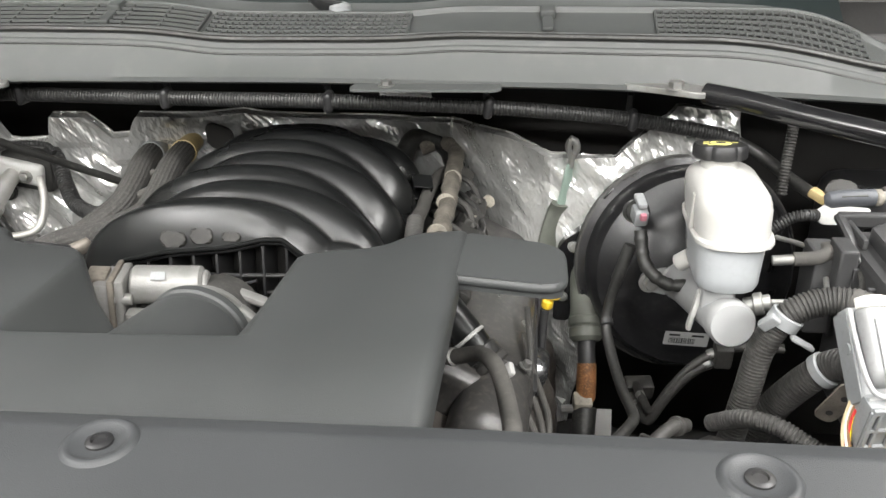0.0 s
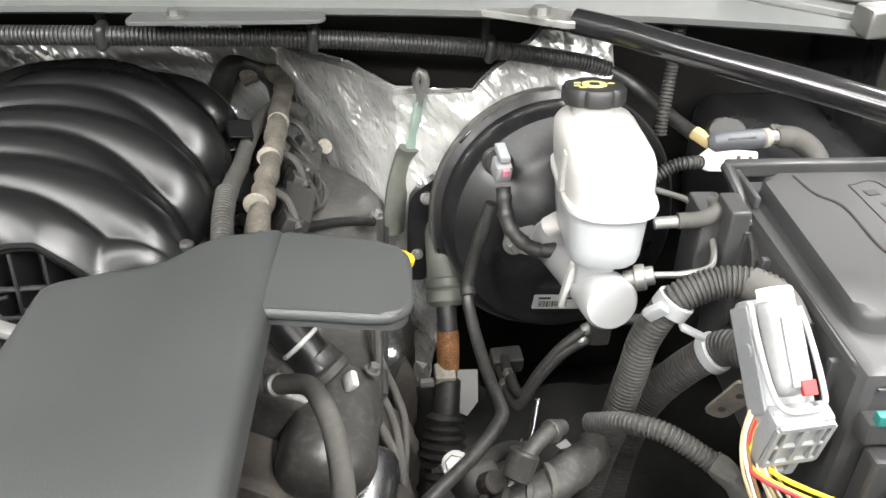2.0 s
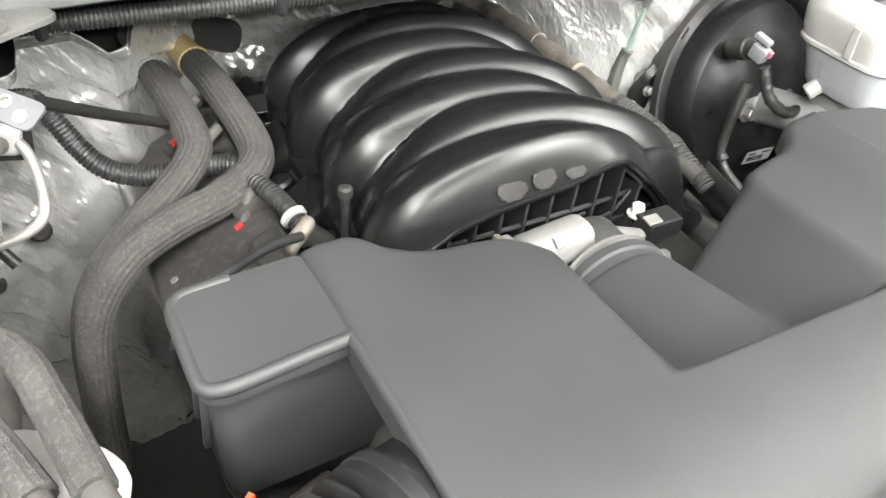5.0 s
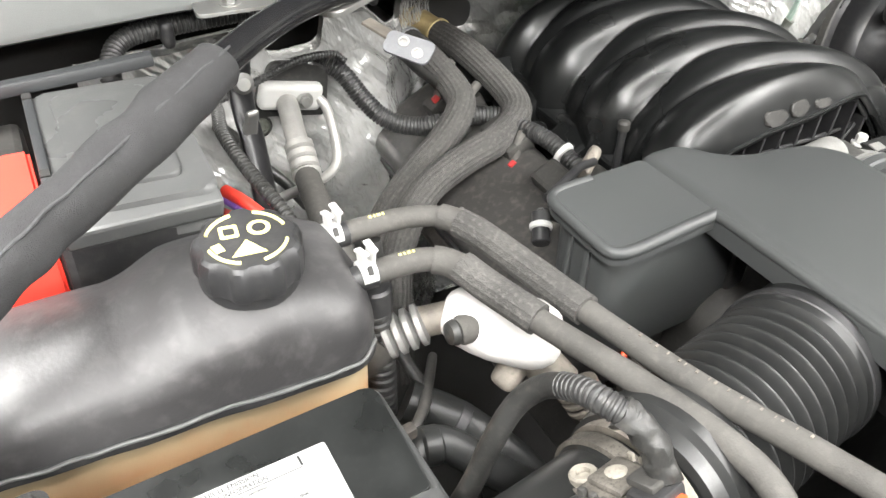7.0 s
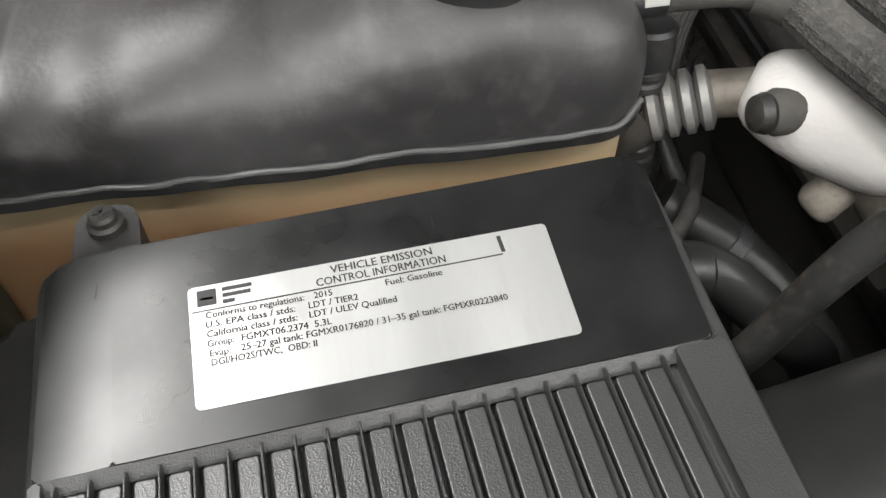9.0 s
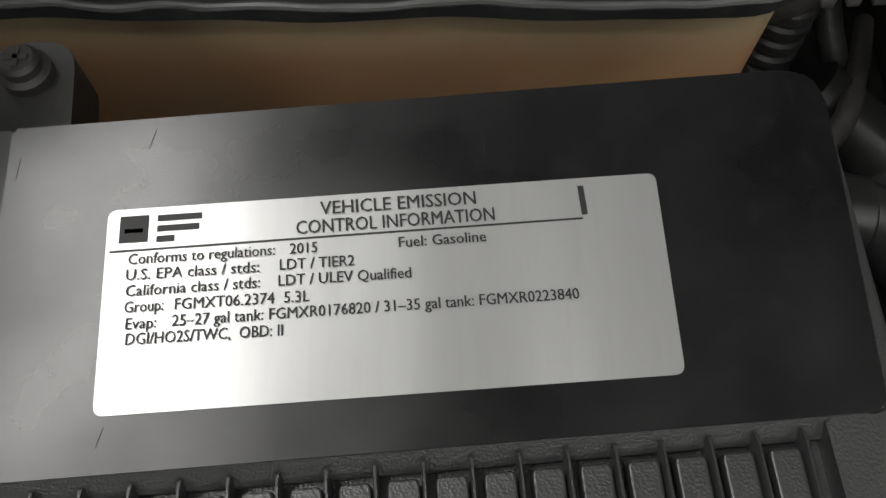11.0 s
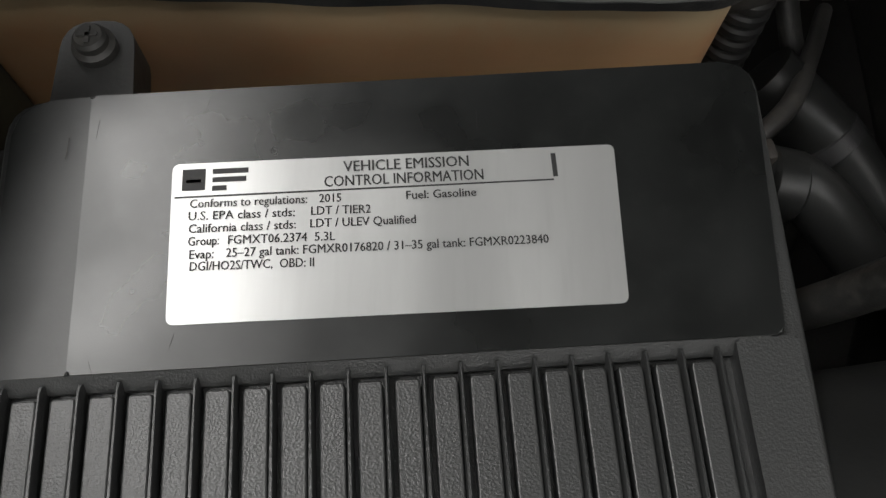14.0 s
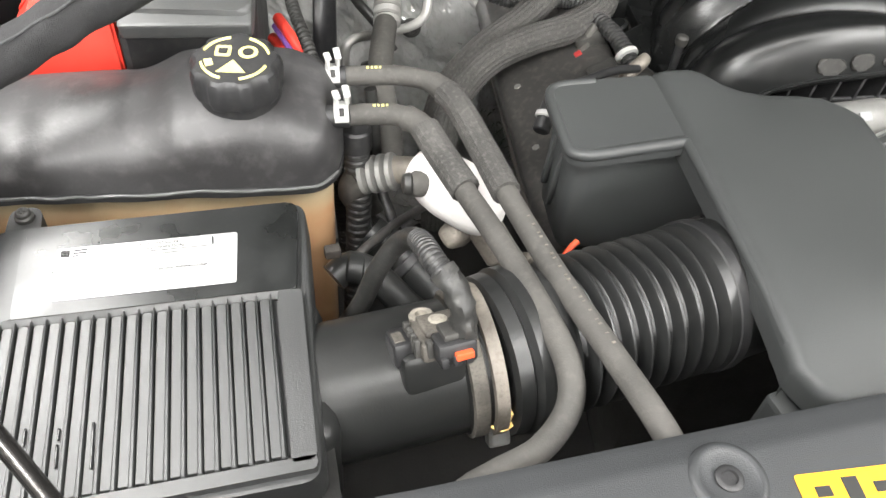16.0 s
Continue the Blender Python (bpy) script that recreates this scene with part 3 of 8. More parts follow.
# brackets under the cowl edge
for bx, bw, nm in ((0.2, 0.19, "cowl_bracket"), (-0.47, 0.17, "cowl_bracket")):
    br = thing(nm, (bx, 0.4, 1.19), "flat grey steel bracket below the cowl edge", "bracket", "cowl brackets")
    part("plate", prism(rounded([(bx - bw / 2, 0.372, 0.01), (bx + bw / 2, 0.374, 0.02), (bx + bw / 2 - 0.02, 0.46, 0.01), (bx - bw / 2 + 0.01, 0.46, 0.01)]), 1.19, 1.1935, 0.001), ZINC if bx < 0 else COWL, br)
    part("bolt", hex_bolt((bx - 0.05, 0.39, 1.1935), (0, 0, 1), 0.007, 0.007), ZINC, br)
    part("web", rbox(pose(bx - 0.04, 0.47, 1.162, 8), 0.07, 0.004, 0.04, 0.001), FOIL, br)

# ---------- inner wings ----------
for nm, sgn in (("inner_wing_east", 1), ("inner_wing_west", -1)):
    bm = grid(30, 12, lambda u, v, s=sgn: (s * (0.93 + 0.03 * math.sin(5 * u)) + 0.015, -0.5 + 1.15 * u, 1.2 - 0.75 * v + 0.02 * math.sin(u * 6)))
    solo(nm, thicken(bm, 0.004), BODY, "dark painted inner wing panel", "inner wing", kind="structure")
bm = rbox(pose(0.82, 0.35, 0.95, 0, 0, 0), 0.16, 0.5, 0.16, 0.03, 3)
solo("wheel_housing", bm, BODY, "dark painted wheel housing ledge beside the fuse box", "wheel housing", kind="structure")
solo("wheel_housing_liner", rbox(pose(-0.872, -0.12, 0.93), 0.08, 0.34, 0.3, 0.03, 3), OLIVE, "olive coloured inner liner beside the air filter box", "liner", kind="structure")
solo("undertray", rbox(pose(0, 0.1, 0.5), 1.8, 1.1, 0.02, 0.005), DARK, "dark undertray below the engine", "undertray", kind="structure")
solo("splash_liner", thicken(grid(24, 20, lambda u, v: (0.37 + 0.58 * u, 0.47 - 0.5 * v, 0.635 - 0.11 * v + 0.035 * math.sin(11 * u + 4 * v) * v + 0.03 * noise.noise(Vector((u * 6, v * 6, 0))))), 0.003), SPLASH, "dark dusty splash liner below the brake pipes", "liner", kind="structure", smooth=70)
# front wall of the engine bay
solo("radiator_support", rbox(pose(0, -0.33, 0.85), 1.86, 0.05, 0.54, 0.01), DARK, "black radiator support behind the front cover", "radiator support", kind="structure")

# ---------- front cover panel ----------
PE = ([-0.95, -0.65, -0.5, -0.35, -0.2, 0.0, 0.3, 0.6, 0.95], [-0.3, -0.288, -0.274, -0.256, -0.238, -0.214, -0.208, -0.205, -0.26])
front = thing("radiator_cover", (0, -0.3, 1.12), "dark grey plastic radiator cover with push-pin dimples", "radiator cover", kind="structure")


def front_place(u, v):
    x = -0.52 + 1.45 * u
    edge = lerp(x, *PE)
    if v < 0.12:
        return (x, edge + 0.003 * (1 - v / 0.12) - 0.0, 1.11 + 0.034 * v / 0.12)
    k = (v - 0.12) / 0.88
    z = 1.144 + 0.006 * min(1, k * 9) - 0.05 * max(0, k - 0.55) ** 2 * 5
    y = edge - 0.17 * k
    if 0.62 < k < 0.66:
        z += 0.003
    return (x, y, z)


DIMPLES = ((0.096, -0.246), (0.456, -0.246), (-0.332, -0.287))
part("panel", thicken(grid(160, 60, front_place), 0.003), PANEL, front, smooth=40)
for dx, dy in DIMPLES:
    part("dimple_ring", lathe([(0.0225, 0.0), (0.0205, 0.0025), (0.018, 0.0032), (0.016, 0.0022), (0.0135, 0.0008), (0.008, 0.0007)], pose(dx, dy, 1.1494), 40), PANEL, front, smooth=60)
    part("push_pin", lathe([(0.0078, 0.0006), (0.0078, 0.0022), (0.0062, 0.0032), (0.0045, 0.0032), (0.004, 0.0016), (0.002, 0.0016)], pose(dx, dy, 1.1494), 24), BLACK, front)
lip = thing("latch_panel", (-0.66, -0.31, 1.1), "grey painted steel latch panel edge", "latch panel", kind="structure")
part("sheet", prism(rounded([(-0.93, -0.299, 0.01), (-0.69, -0.294, 0.01), (-0.68, -0.285, 0.004), (-0.6, -0.283, 0.01), (-0.5, -0.276, 0.004), (-0.5, -0.42, 0.01), (-0.93, -0.42, 0.01)]), 1.126, 1.14, 0.003), PANEL, lip)
for bx in (-0.632, -0.582):
    part("bolt", lathe([(0.0085, 0), (0.0098, 0.001), (0.0098, 0.003), (0.007, 0.004), (0.0065, 0.0055), (0.004, 0.0058)], pose(bx, -0.2788, 1.121), 24), ZINC, lip, "flat zinc latch bolt")
st = solo("warning_sticker", prism(rounded([(-0.296, -0.312), (-0.215, -0.311), (-0.215, -0.2865), (-0.296, -0.2885)], 0.002), 1.1503, 1.1507), STICKER, "orange warning sticker with black marks on the radiator cover", "sticker")
for k in range(4):
    part("printed_bar", rbox(pose(-0.283 + 0.017 * k, -0.299, 1.151), 0.009, 0.014 if k % 2 else 0.006, 0.0003, 0), INK, st)

# ---------- engine block ----------
eng = thing("engine", (0.01, 0.3, 0.6), "dark dusty V8 engine block with cylinder heads", "engine")
part("block", rbox(pose(0.01, 0.32, 0.75), 0.34, 0.5, 0.5, 0.03), BLACK_DIRTY, eng)
part("front_case", lump(rbox(pose(0.0, 0.02, 0.8), 0.44, 0.14, 0.42, 0.04, 3), 0.012, 14), BLACK_DIRTY, eng)
for s in (-1, 1):
    part("cylinder_head", lump(rbox(pose(0.015 + s * 0.22, 0.32, 0.84, 0, s * 32, 0), 0.16, 0.52, 0.12, 0.012), 0.004, 20), EXHAUST, eng, "dirty cast aluminium cylinder head")
    part("valve_cover", rbox(pose(0.015 + (0.25 if s > 0 else -0.262), 0.335 if s > 0 else 0.315, 0.918 if s > 0 else 0.935, 0, s * 28, 0), 0.145, 0.43 if s > 0 else 0.5, 0.07, 0.018, 4), VALVE, eng, "dusty brown-black valve cover")
    part("rail", rbox(pose(0.015 + s * 0.318, 0.37, 0.885, 0, s * 28, 0), 0.008, 0.38, 0.035, 0.003), BLACK, eng)
    for k in range(4):
        y = 0.14 + 0.115 * k
        if s > 0 and k == 0:
            continue
        part("ignition_coil", rbox(pose(0.015 + s * 0.228, y, 0.985, 0, s * 28, 0), 0.036, 0.07, 0.04, 0.006), BLACK_DIRTY, eng)
    for k in range(5):
        part("bolt", hex_bolt((0.015 + s * 0.315, (0.17 if s > 0 else 0.1) + (0.09 if s > 0 else 0.11) * k, 0.938), (s * 0.45, 0, 0.9), 0.005, 0.008), ZINC, eng)
part("accessory_bracket", lump(rbox(pose(-0.268, 0.035, 0.93, 0, 0, 20), 0.05, 0.02, 0.045, 0.008), 0.002, 40), EXHAUST, eng, "stained accessory bracket")
part("coil_cover", lump(rbox(pose(0.293, 0.13, 0.906, 6, 27, 0), 0.082, 0.13, 0.07, 0.026, 4), 0.003, 20), VALVE, eng, "rounded black plastic cover")
part("cover_rail", sweep([(0.33, 0.27, 0.955), (0.334, 0.22, 0.945), (0.335, 0.19, 0.93), (0.33, 0.17, 0.9)], 0.004, 10), BLACK_DIRTY, eng)
for k in range(4):
    y = 0.13 + 0.1 * k
    part("exhaust_port", lump(sweep([(0.29, y, 0.83), (0.335, y, 0.81), (0.352, y + 0.02, 0.75), (0.35, y + 0.05, 0.62)], 0.021, 14), 0.004, 40, k), EXHAUST, eng, "stained exhaust manifold runner")

# ---------- intake manifold ----------
man = thing("intake_manifold", (0.01, 0.35, 1.0), "satin black plastic intake manifold with arched runners", "intake manifold")
# four runners from each bank cross the top side by side; each sinks between its neighbours on the far side
WEST_RUNNERS = (0.176, 0.292, 0.404, 0.512)
EAST_RUNNERS = (0.236, 0.348, 0.458, 0.562)
RIM_Z = ([-0.2, -0.16, -0.13, -0.0976, -0.05, 0.02, 0.066, 0.083, 0.105, 0.135, 0.16, 0.19], [0.985, 1.02, 1.05, 1.068, 1.079, 1.086, 1.097, 1.096, 1.078, 1.049, 1.02, 0.985])


def runner_height(u, y):
    """Height of the runner tubes over the plenum, about 1 on a crest."""
    y += 0.046 * ease((u - 0.42) / 0.5)
    best = -0.5
    for rows, lift in ((WEST_RUNNERS, 1 - 0.62 * ease((u - 0.5) / 0.32)), (EAST_RUNNERS, 1 - 0.62 * ease((0.5 - u) / 0.32))):
        for c in rows:
            d = y - c
            h = lift - (d / (0.034 if d < 0 else 0.066)) ** 2
            best = max(best, h) if abs(best - h) > 0.06 else max(best, h) + 0.06 * (0.5 - abs(best - h) / 0.12) ** 2
    return max(-0.5, best)


def shell_point(u, y):
    v = (y - 0.152) / 0.41
    a = math.pi * (1 - u)
    c = math.cos(a)
    r = 0.036 * runner_height(u, y)
    drop = 0.0 if v < 0.8 else 0.05 * ((v - 0.8) / 0.2) ** 2.2
    x = 0.012 + (0.15 + r * 0.8) * (abs(c) ** 0.85) * (1 if c > 0 else -1) * (1 - 0.1 * v)
    return (x, y, 0.998 + (0.092 + r) * (math.sin(a) ** 0.72) - 0.014 * v - drop)


def man_place(u, v):
    if v >= 0.1:
        return shell_point(u, 0.176 + 0.386 * (v - 0.1) / 0.9)
    # the front of the dome rolls down to the rim of the opening
    x, y, z = shell_point(u, 0.176)
    k = v / 0.1
    low = min(z - 0.004, lerp(x, *RIM_Z))
    return (x * (0.965 + 0.035 * k), 0.148 + 0.028 * k, low + (z - low) * math.sin(k * math.pi / 2) ** 0.85)


part("runner_shell", grid(120, 240, man_place), MANIFOLD, man, smooth=60)
# rim of the front opening and what shows inside
rim, lip = [], []
for k in range(49):
    x, y, z = man_place(0.04 + 0.92 * k / 48, 0.0)
    rim.append((x * 0.995, y - 0.001, z - 0.002))
    lip.append((x * 0.975, y + 0.004, z - 0.0085))
part("rim", sweep(rim, 0.0026, 8, squash=1.6, step=0.004), MANIFOLD, man)
part("rim_lip", sweep(lip, 0.0022, 8, squash=1.4, step=0.004), MANIFOLD, man)
# dark backing sheet stands in for the shaded hollow of the opening
part("opening_shade", grid(40, 8, lambda u, v: (lambda p: (p[0] * 0.95, p[1] + 0.05, 0.96 + (p[2] - 0.01 - 0.96) * (1 - v)))(man_place(0.03 + 0.94 * u, 0.0))), DARK, man)
for k in range(9):
    x = -0.1 + 0.0255 * k
    zt = lerp(x, *RIM_Z) - 0.009
    part("fin", rbox(pose(x, 0.172, (zt + 0.995) / 2, 0, 4), 0.0032, 0.044, zt - 0.995, 0.0008), BLACK, man)
for zz, sag in ((1.018, 0.008), (1.046, 0.012)):
    part("shelf", sweep([(-0.11, 0.168, zz - sag), (-0.06, 0.157, zz - 0.2 * sag), (0.0, 0.153, zz + 0.2 * sag), (0.06, 0.154, zz + 0.3 * sag), (0.14, 0.166, zz)], 0.0024, 8), BLACK, man)
part("shelf", sweep([(-0.02, 0.152, 1.032), (0.02, 0.15, 1.038), (0.045, 0.151, 1.044)], 0.0018, 8), BLACK, man)
part("shelf", sweep([(0.055, 0.151, 1.03), (0.08, 0.152, 1.036), (0.1, 0.156, 1.05)], 0.0018, 8), BLACK, man)
for bx, bw, bh, bv in ((-0.04, 0.028, 0.016, 0.012), (-0.0085, 0.025, 0.017, 0.0135), (0.0246, 0.021, 0.009, 0.0095)):
    u = min((k / 400 for k in range(401)), key=lambda q: abs(man_place(q, bv)[0] - bx))
    p, pu, pv = (Vector(man_place(*q)) for q in ((u, bv), (u + 0.01, bv), (u, bv + 0.01)))
    nrm = (pu - p).cross(pv - p).normalized()
    nrm = nrm if nrm.z > 0 else -nrm
    part("boss", lump(prism(rounded([(-bw / 2, -bh / 2), (bw / 2, -bh / 2), (bw / 2, bh / 2), (-bw / 2, bh / 2)], bh * 0.46), -0.004, 0.0028, 0.0026, m=axis_pose(p, p + nrm), seg=4), 0.0012, 60), BLACK_DIRTY, man)
for s in (-1, 1):
    part("skirt", rbox(pose(0.012 + s * 0.15, 0.36, 0.985, 0, s * 12, 0), 0.03, 0.41, 0.05, 0.006), MANIFOLD, man)
    for k in range(4):
        y = 0.2 + 0.112 * k - (0.03 if s > 0 else 0)
        part("runner_foot", rbox(pose(0.012 + s * 0.172, y + 0.01, 0.992, 0, s * 35, 0), 0.05, 0.062, 0.03, 0.008), MANIFOLD, man)
        part("mount_tab", lathe([(0.012, 0), (0.0135, 0.003), (0.0135, 0.012), (0.01, 0.015)], pose(0.012 + s * 0.186, y + 0.058, 0.985, 0, s * 15, 0), 16), MANIFOLD, man)
for sx, sy in ((-0.155, 0.243), (0.179, 0.193)):
    part("stud", rod((sx, sy, 1.0), (sx, sy, 1.062), 0.0045, 12), BLACK, man)
    part("stud_cap", lathe([(0.006, 0), (0.0068, 0.002), (0.0068, 0.009), (0.004, 0.011)], pose(sx, sy, 1.055), 14), BLACK_DIRTY, man)


def pocket(x, y, z, turn, name="loop"):
    """A square moulded pocket, open to the front."""
    m = pose(x, y, z, 30, turn * 0.5, turn)
    for px, pz, sx, sz in ((-0.0125, 0, 0.003, 0.028), (0.0125, 0, 0.003, 0.028), (0, -0.0125, 0.028, 0.003), (0, 0.0125, 0.028, 0.003)):
        part(name, rbox(m @ pose(px, 0, pz), sx, 0.024, sz, 0.0012), MANIFOLD, man)


pocket(0.176, 0.47, 1.03, 20)
pocket(-0.165, 0.478, 1.02, -20)

# ---------- engine cover (air duct resonator) ----------


def cover_z(x, y):
    return 1.121 + 0.022 * (x - 0.015) - 0.03 * (y - 0.02) - max(0, -y - 0.12) ** 2 * 1.5


cov = thing("engine_cover", (0.015, 0, 1.0), "grained dark grey plastic engine cover over the air duct", "engine cover")
BACK_Y = (
    [-0.24, -0.226, -0.205, -0.196, -0.185, -0.17, -0.15, -0.12, -0.1, -0.088, -0.078, -0.06, -0.042, -0.034, -0.03, 0.055, 0.062, 0.075, 0.1, 0.124, 0.135, 0.16, 0.185, 0.2, 0.21, 0.22, 0.235, 0.27],
    [0.118, 0.122, 0.122, 0.115, 0.099, 0.087, 0.079, 0.076, 0.071, 0.06, 0.045, 0.022, 0.012, 0.02, 0.05, 0.05, 0.042, 0.04, 0.047, 0.052, 0.061, 0.069, 0.074, 0.082, 0.092, 0.104, 0.112, 0.118],
)
WEST_X, EAST_X = -0.2385, 0.271


def ramp(k, r=0.1):
    """A straight slope from 0 to 1 with a rounded foot and a rounded top."""
    k = min(1.0, max(0.0, k))
    if k < r:
        h = k * k / (2 * r)
    elif k > 1 - r:
        h = 1 - r - (1 - k) ** 2 / (2 * r)
    else:
        h = k - r / 2
    return h / (1 - r)


def carve(x, y):
    """Depth of the hollow in the cover, with the round duct rising along its middle."""
    t = (y + 0.096) / 0.146
    if t <= 0:
        return 0.0
    step = ease(t / 0.06)
    wall = min(ramp((x + 0.08) / 0.05), ramp((0.13 - x) / 0.056))
    floor = step * (0.042 + 0.038 * t) * wall
    d = abs(x - 0.012)
    if d < 0.052:
        crest = step * (0.016 + 0.025 * t)
        floor = min(floor, crest + 0.055 - math.sqrt(0.055**2 - d * d))
    return floor


def cover_edge(x, y, yf, yb):
    """How far the rounded border lies below the top."""
    d = min(x - WEST_X, EAST_X - x, y - yf, yb - y)
    r = 0.009
    return 0.0 if d >= r else r - math.sqrt(max(0.0, r * r - (r - d) ** 2))


def spread(a, b, n, edge=0.009):
    """Even steps from a to b, closer together at both ends."""
    near = [edge * (1 - math.cos(math.pi / 2 * k / 5)) for k in range(5)]
    return [a + k for k in near] + [a + edge + (b - a - 2 * edge) * k / n for k in range(n + 1)] + [b - k for k in near[::-1]]


def cover_rows(yf, yb):
    """Steps from the front to the back edge, lined up along the front of the hollow."""
    near = [0.009 * (1 - math.cos(math.pi / 2 * k / 5)) for k in range(5)]
    steps = [yf + k for k in near]
    for a, b, n in ((yf + 0.009, -0.1, 22), (-0.0975, -0.0825, 12), (-0.08, yb - 0.009, 46)):
        steps += [a + (b - a) * k / n for k in range(n + 1)]
    return steps + [yb - k for k in near[::-1]]


bm = bmesh.new()
rows = []
for x in spread(WEST_X, EAST_X, 150):
    yf = -0.228 + 0.03 * (max(0.0, abs(x - 0.016) - 0.2245) / 0.03) ** 2
    yb = lerp(x, *BACK_Y)
    col = [(x, y, cover_z(x, y) - carve(x, y) - cover_edge(x, y, yf, yb)) for y in cover_rows(yf, yb)]
    first, last = col[0], col[-1]
    rows.append([bm.verts.new(p) for p in [(x, first[1], first[2] - 0.015), *col, (x, last[1], last[2] - 0.015)]])
for p, q in zip(rows, rows[1:]):
    for k in range(len(p) - 1):
        bm.faces.new((p[k], q[k], q[k + 1], p[k + 1]))
for row in (rows[0], rows[-1]):
    low = [bm.verts.new(v.co - Vector((0, 0, 0.015))) for v in row]
    for k in range(len(row) - 1):
        bm.faces.new((row[k], row[k + 1], low[k + 1], low[k]))
part("shell", thicken(bm, -0.0025), COVER, cov, smooth=50)
wing_r = rounded([(0.27, 0.024, 0.003), (0.363, 0.02, 0.018), (0.363, 0.106, 0.02), (0.273, 0.1175, 0.004)])
part("side_wing", prism(wing_r, -0.016, -0.002, 0.007, height=lambda x, y: cover_z(x, y) - 0.09 * max(0, x - 0.271), seg=4), COVER, cov)
wing_l = rounded([(-0.238, 0.022, 0.003), (-0.24, 0.118, 0.004), (-0.336, 0.128, 0.022), (-0.336, 0.024, 0.022)])
wing_drop = lambda x: 0.13 * max(0, -0.238 - x)
part("side_wing", prism(wing_l, -0.016, -0.002, 0.007, height=lambda x, y: cover_z(x, y) - wing_drop(x), seg=4), COVER, cov)
# the hollow box below the side wing, with its moulded walls
WALL_OUT = [(-0.176, 0.034, 0.01), (-0.176, 0.112, 0.01), (-0.329, 0.118, 0.02), (-0.329, 0.034, 0.02)]
box_wall = [[(-0.25 + (x + 0.25) * k, 0.075 + (y - 0.075) * k, z + 0.09 * (x + 0.25) * (z < 1.0)) for x, y in rounded(WALL_OUT)] for k, z in ((1.0, 1.096), (0.985, 1.05), (0.975, 1.015), (0.95, 0.985), (0.9, 0.975))]
part("side_wing_wall", loft(box_wall), COVER, cov)
for wx, wy, wh in ((-0.3295, 0.064, 0.08), (-0.3295, 0.088, 0.07)):
    part("wall_rib", rbox(pose(wx, wy, 1.045, 0, 3), 0.006, 0.006, wh, 0.0015), COVER, cov)
part("wall_corner", rbox(pose(-0.181, 0.04, 1.04), 0.02, 0.02, 0.09, 0.004), BLACK, cov)
part("under_duct", rbox(pose(0.0, -0.152, 1.05), 0.4, 0.085, 0.08, 0.025, 3), DARK, cov)


def bead(pts, drop=lambda x: 0.0):
    line = [(x, y, cover_z(x, y) - 0.0052 - drop(x)) for x, y in pts]
    part("edge_bead", sweep(line, 0.0052, 12, step=0.004), COVER, cov)


bead([(-0.2375, 0.026), (-0.27, 0.0265), (-0.31, 0.0265), (-0.325, 0.029), (-0.3325, 0.036), (-0.334, 0.05), (-0.334, 0.085), (-0.334, 0.108), (-0.33, 0.12), (-0.32, 0.1245), (-0.29, 0.122)], wing_drop)
bead([(-0.2375, 0.026), (-0.237, 0.01), (-0.2365, -0.03), (-0.236, -0.08), (-0.2355, -0.13), (-0.235, -0.18)])
bead([(0.27, 0.027), (0.3, 0.0255), (0.34, 0.0235), (0.353, 0.026), (0.3605, 0.036), (0.361, 0.065), (0.36, 0.09), (0.354, 0.1), (0.342, 0.106)], lambda x: 0.002 + 0.09 * max(0, x - 0.271))
part("air_duct", lathe([(0.046, 0), (0.051, 0.002), (0.051, 0.03), (0.0535, 0.032), (0.0535, 0.04), (0.048, 0.042)], axis_pose((0.012, 0.026, 1.029), (0.016, 0.1, 1.029)), 48), COVER, cov)
part("mount_foot", rbox(pose(-0.226, -0.205, 1.045, 0, 0, 15), 0.03, 0.03, 0.06, 0.005), COVER, cov)

# ---------- throttle body ----------
tb = thing("throttle_body", (0.01, 0.08, 1.0), "cast aluminium throttle body with its actuator motor", "throttle body")
part("bore", lathe([(0.036, 0), (0.039, 0.003), (0.039, 0.05), (0.036, 0.054)], axis_pose((0.02, 0.07, 1.028), (0.022, 0.2, 1.028)), 40), CONDUIT_GREY, tb)
part("motor", rod((-0.062, 0.094, 1.066), (0.006, 0.108, 1.0605), 0.0195, 32, bevel=0.003), THROTTLE, tb)
part("motor_cap", rod((0.005, 0.108, 1.0605), (0.011, 0.1092, 1.0602), 0.015, 24, bevel=0.002), THROTTLE, tb)
part("motor_stamp", rbox(pose(-0.03, 0.0865, 1.0805, 35, 5, 12), 0.014, 0.009, 0.001, 0.0003), GREY_PL, tb)
part("gear_case", rbox(pose(-0.07, 0.088, 1.048, 0, 6, 12), 0.009, 0.046, 0.07, 0.003), THROTTLE, tb)
part("case_rim", rbox(pose(-0.0775, 0.087, 1.048, 0, 6, 12), 0.006, 0.05, 0.074, 0.002), DIRTY_METAL, tb)
part("cover_plate", rbox(pose(-0.088, 0.086, 1.046, 0, 6, 12), 0.018, 0.046, 0.068, 0.005), THROTTLE, tb)
part("connector_shell", rbox(pose(-0.099, 0.09, 1.05, 0, 6, 12), 0.022, 0.03, 0.034, 0.006), BLACK_DIRTY, tb)
part("plug_tag", rbox(pose(-0.0905, 0.084, 1.0815, 6, 6, 12), 0.02, 0.024, 0.005, 0.0012), DIRTY_METAL, tb, "brown stained tag")
part("case_lug", rod((-0.072, 0.07, 1.062), (-0.054, 0.074, 1.06), 0.006, 14), THROTTLE, tb)
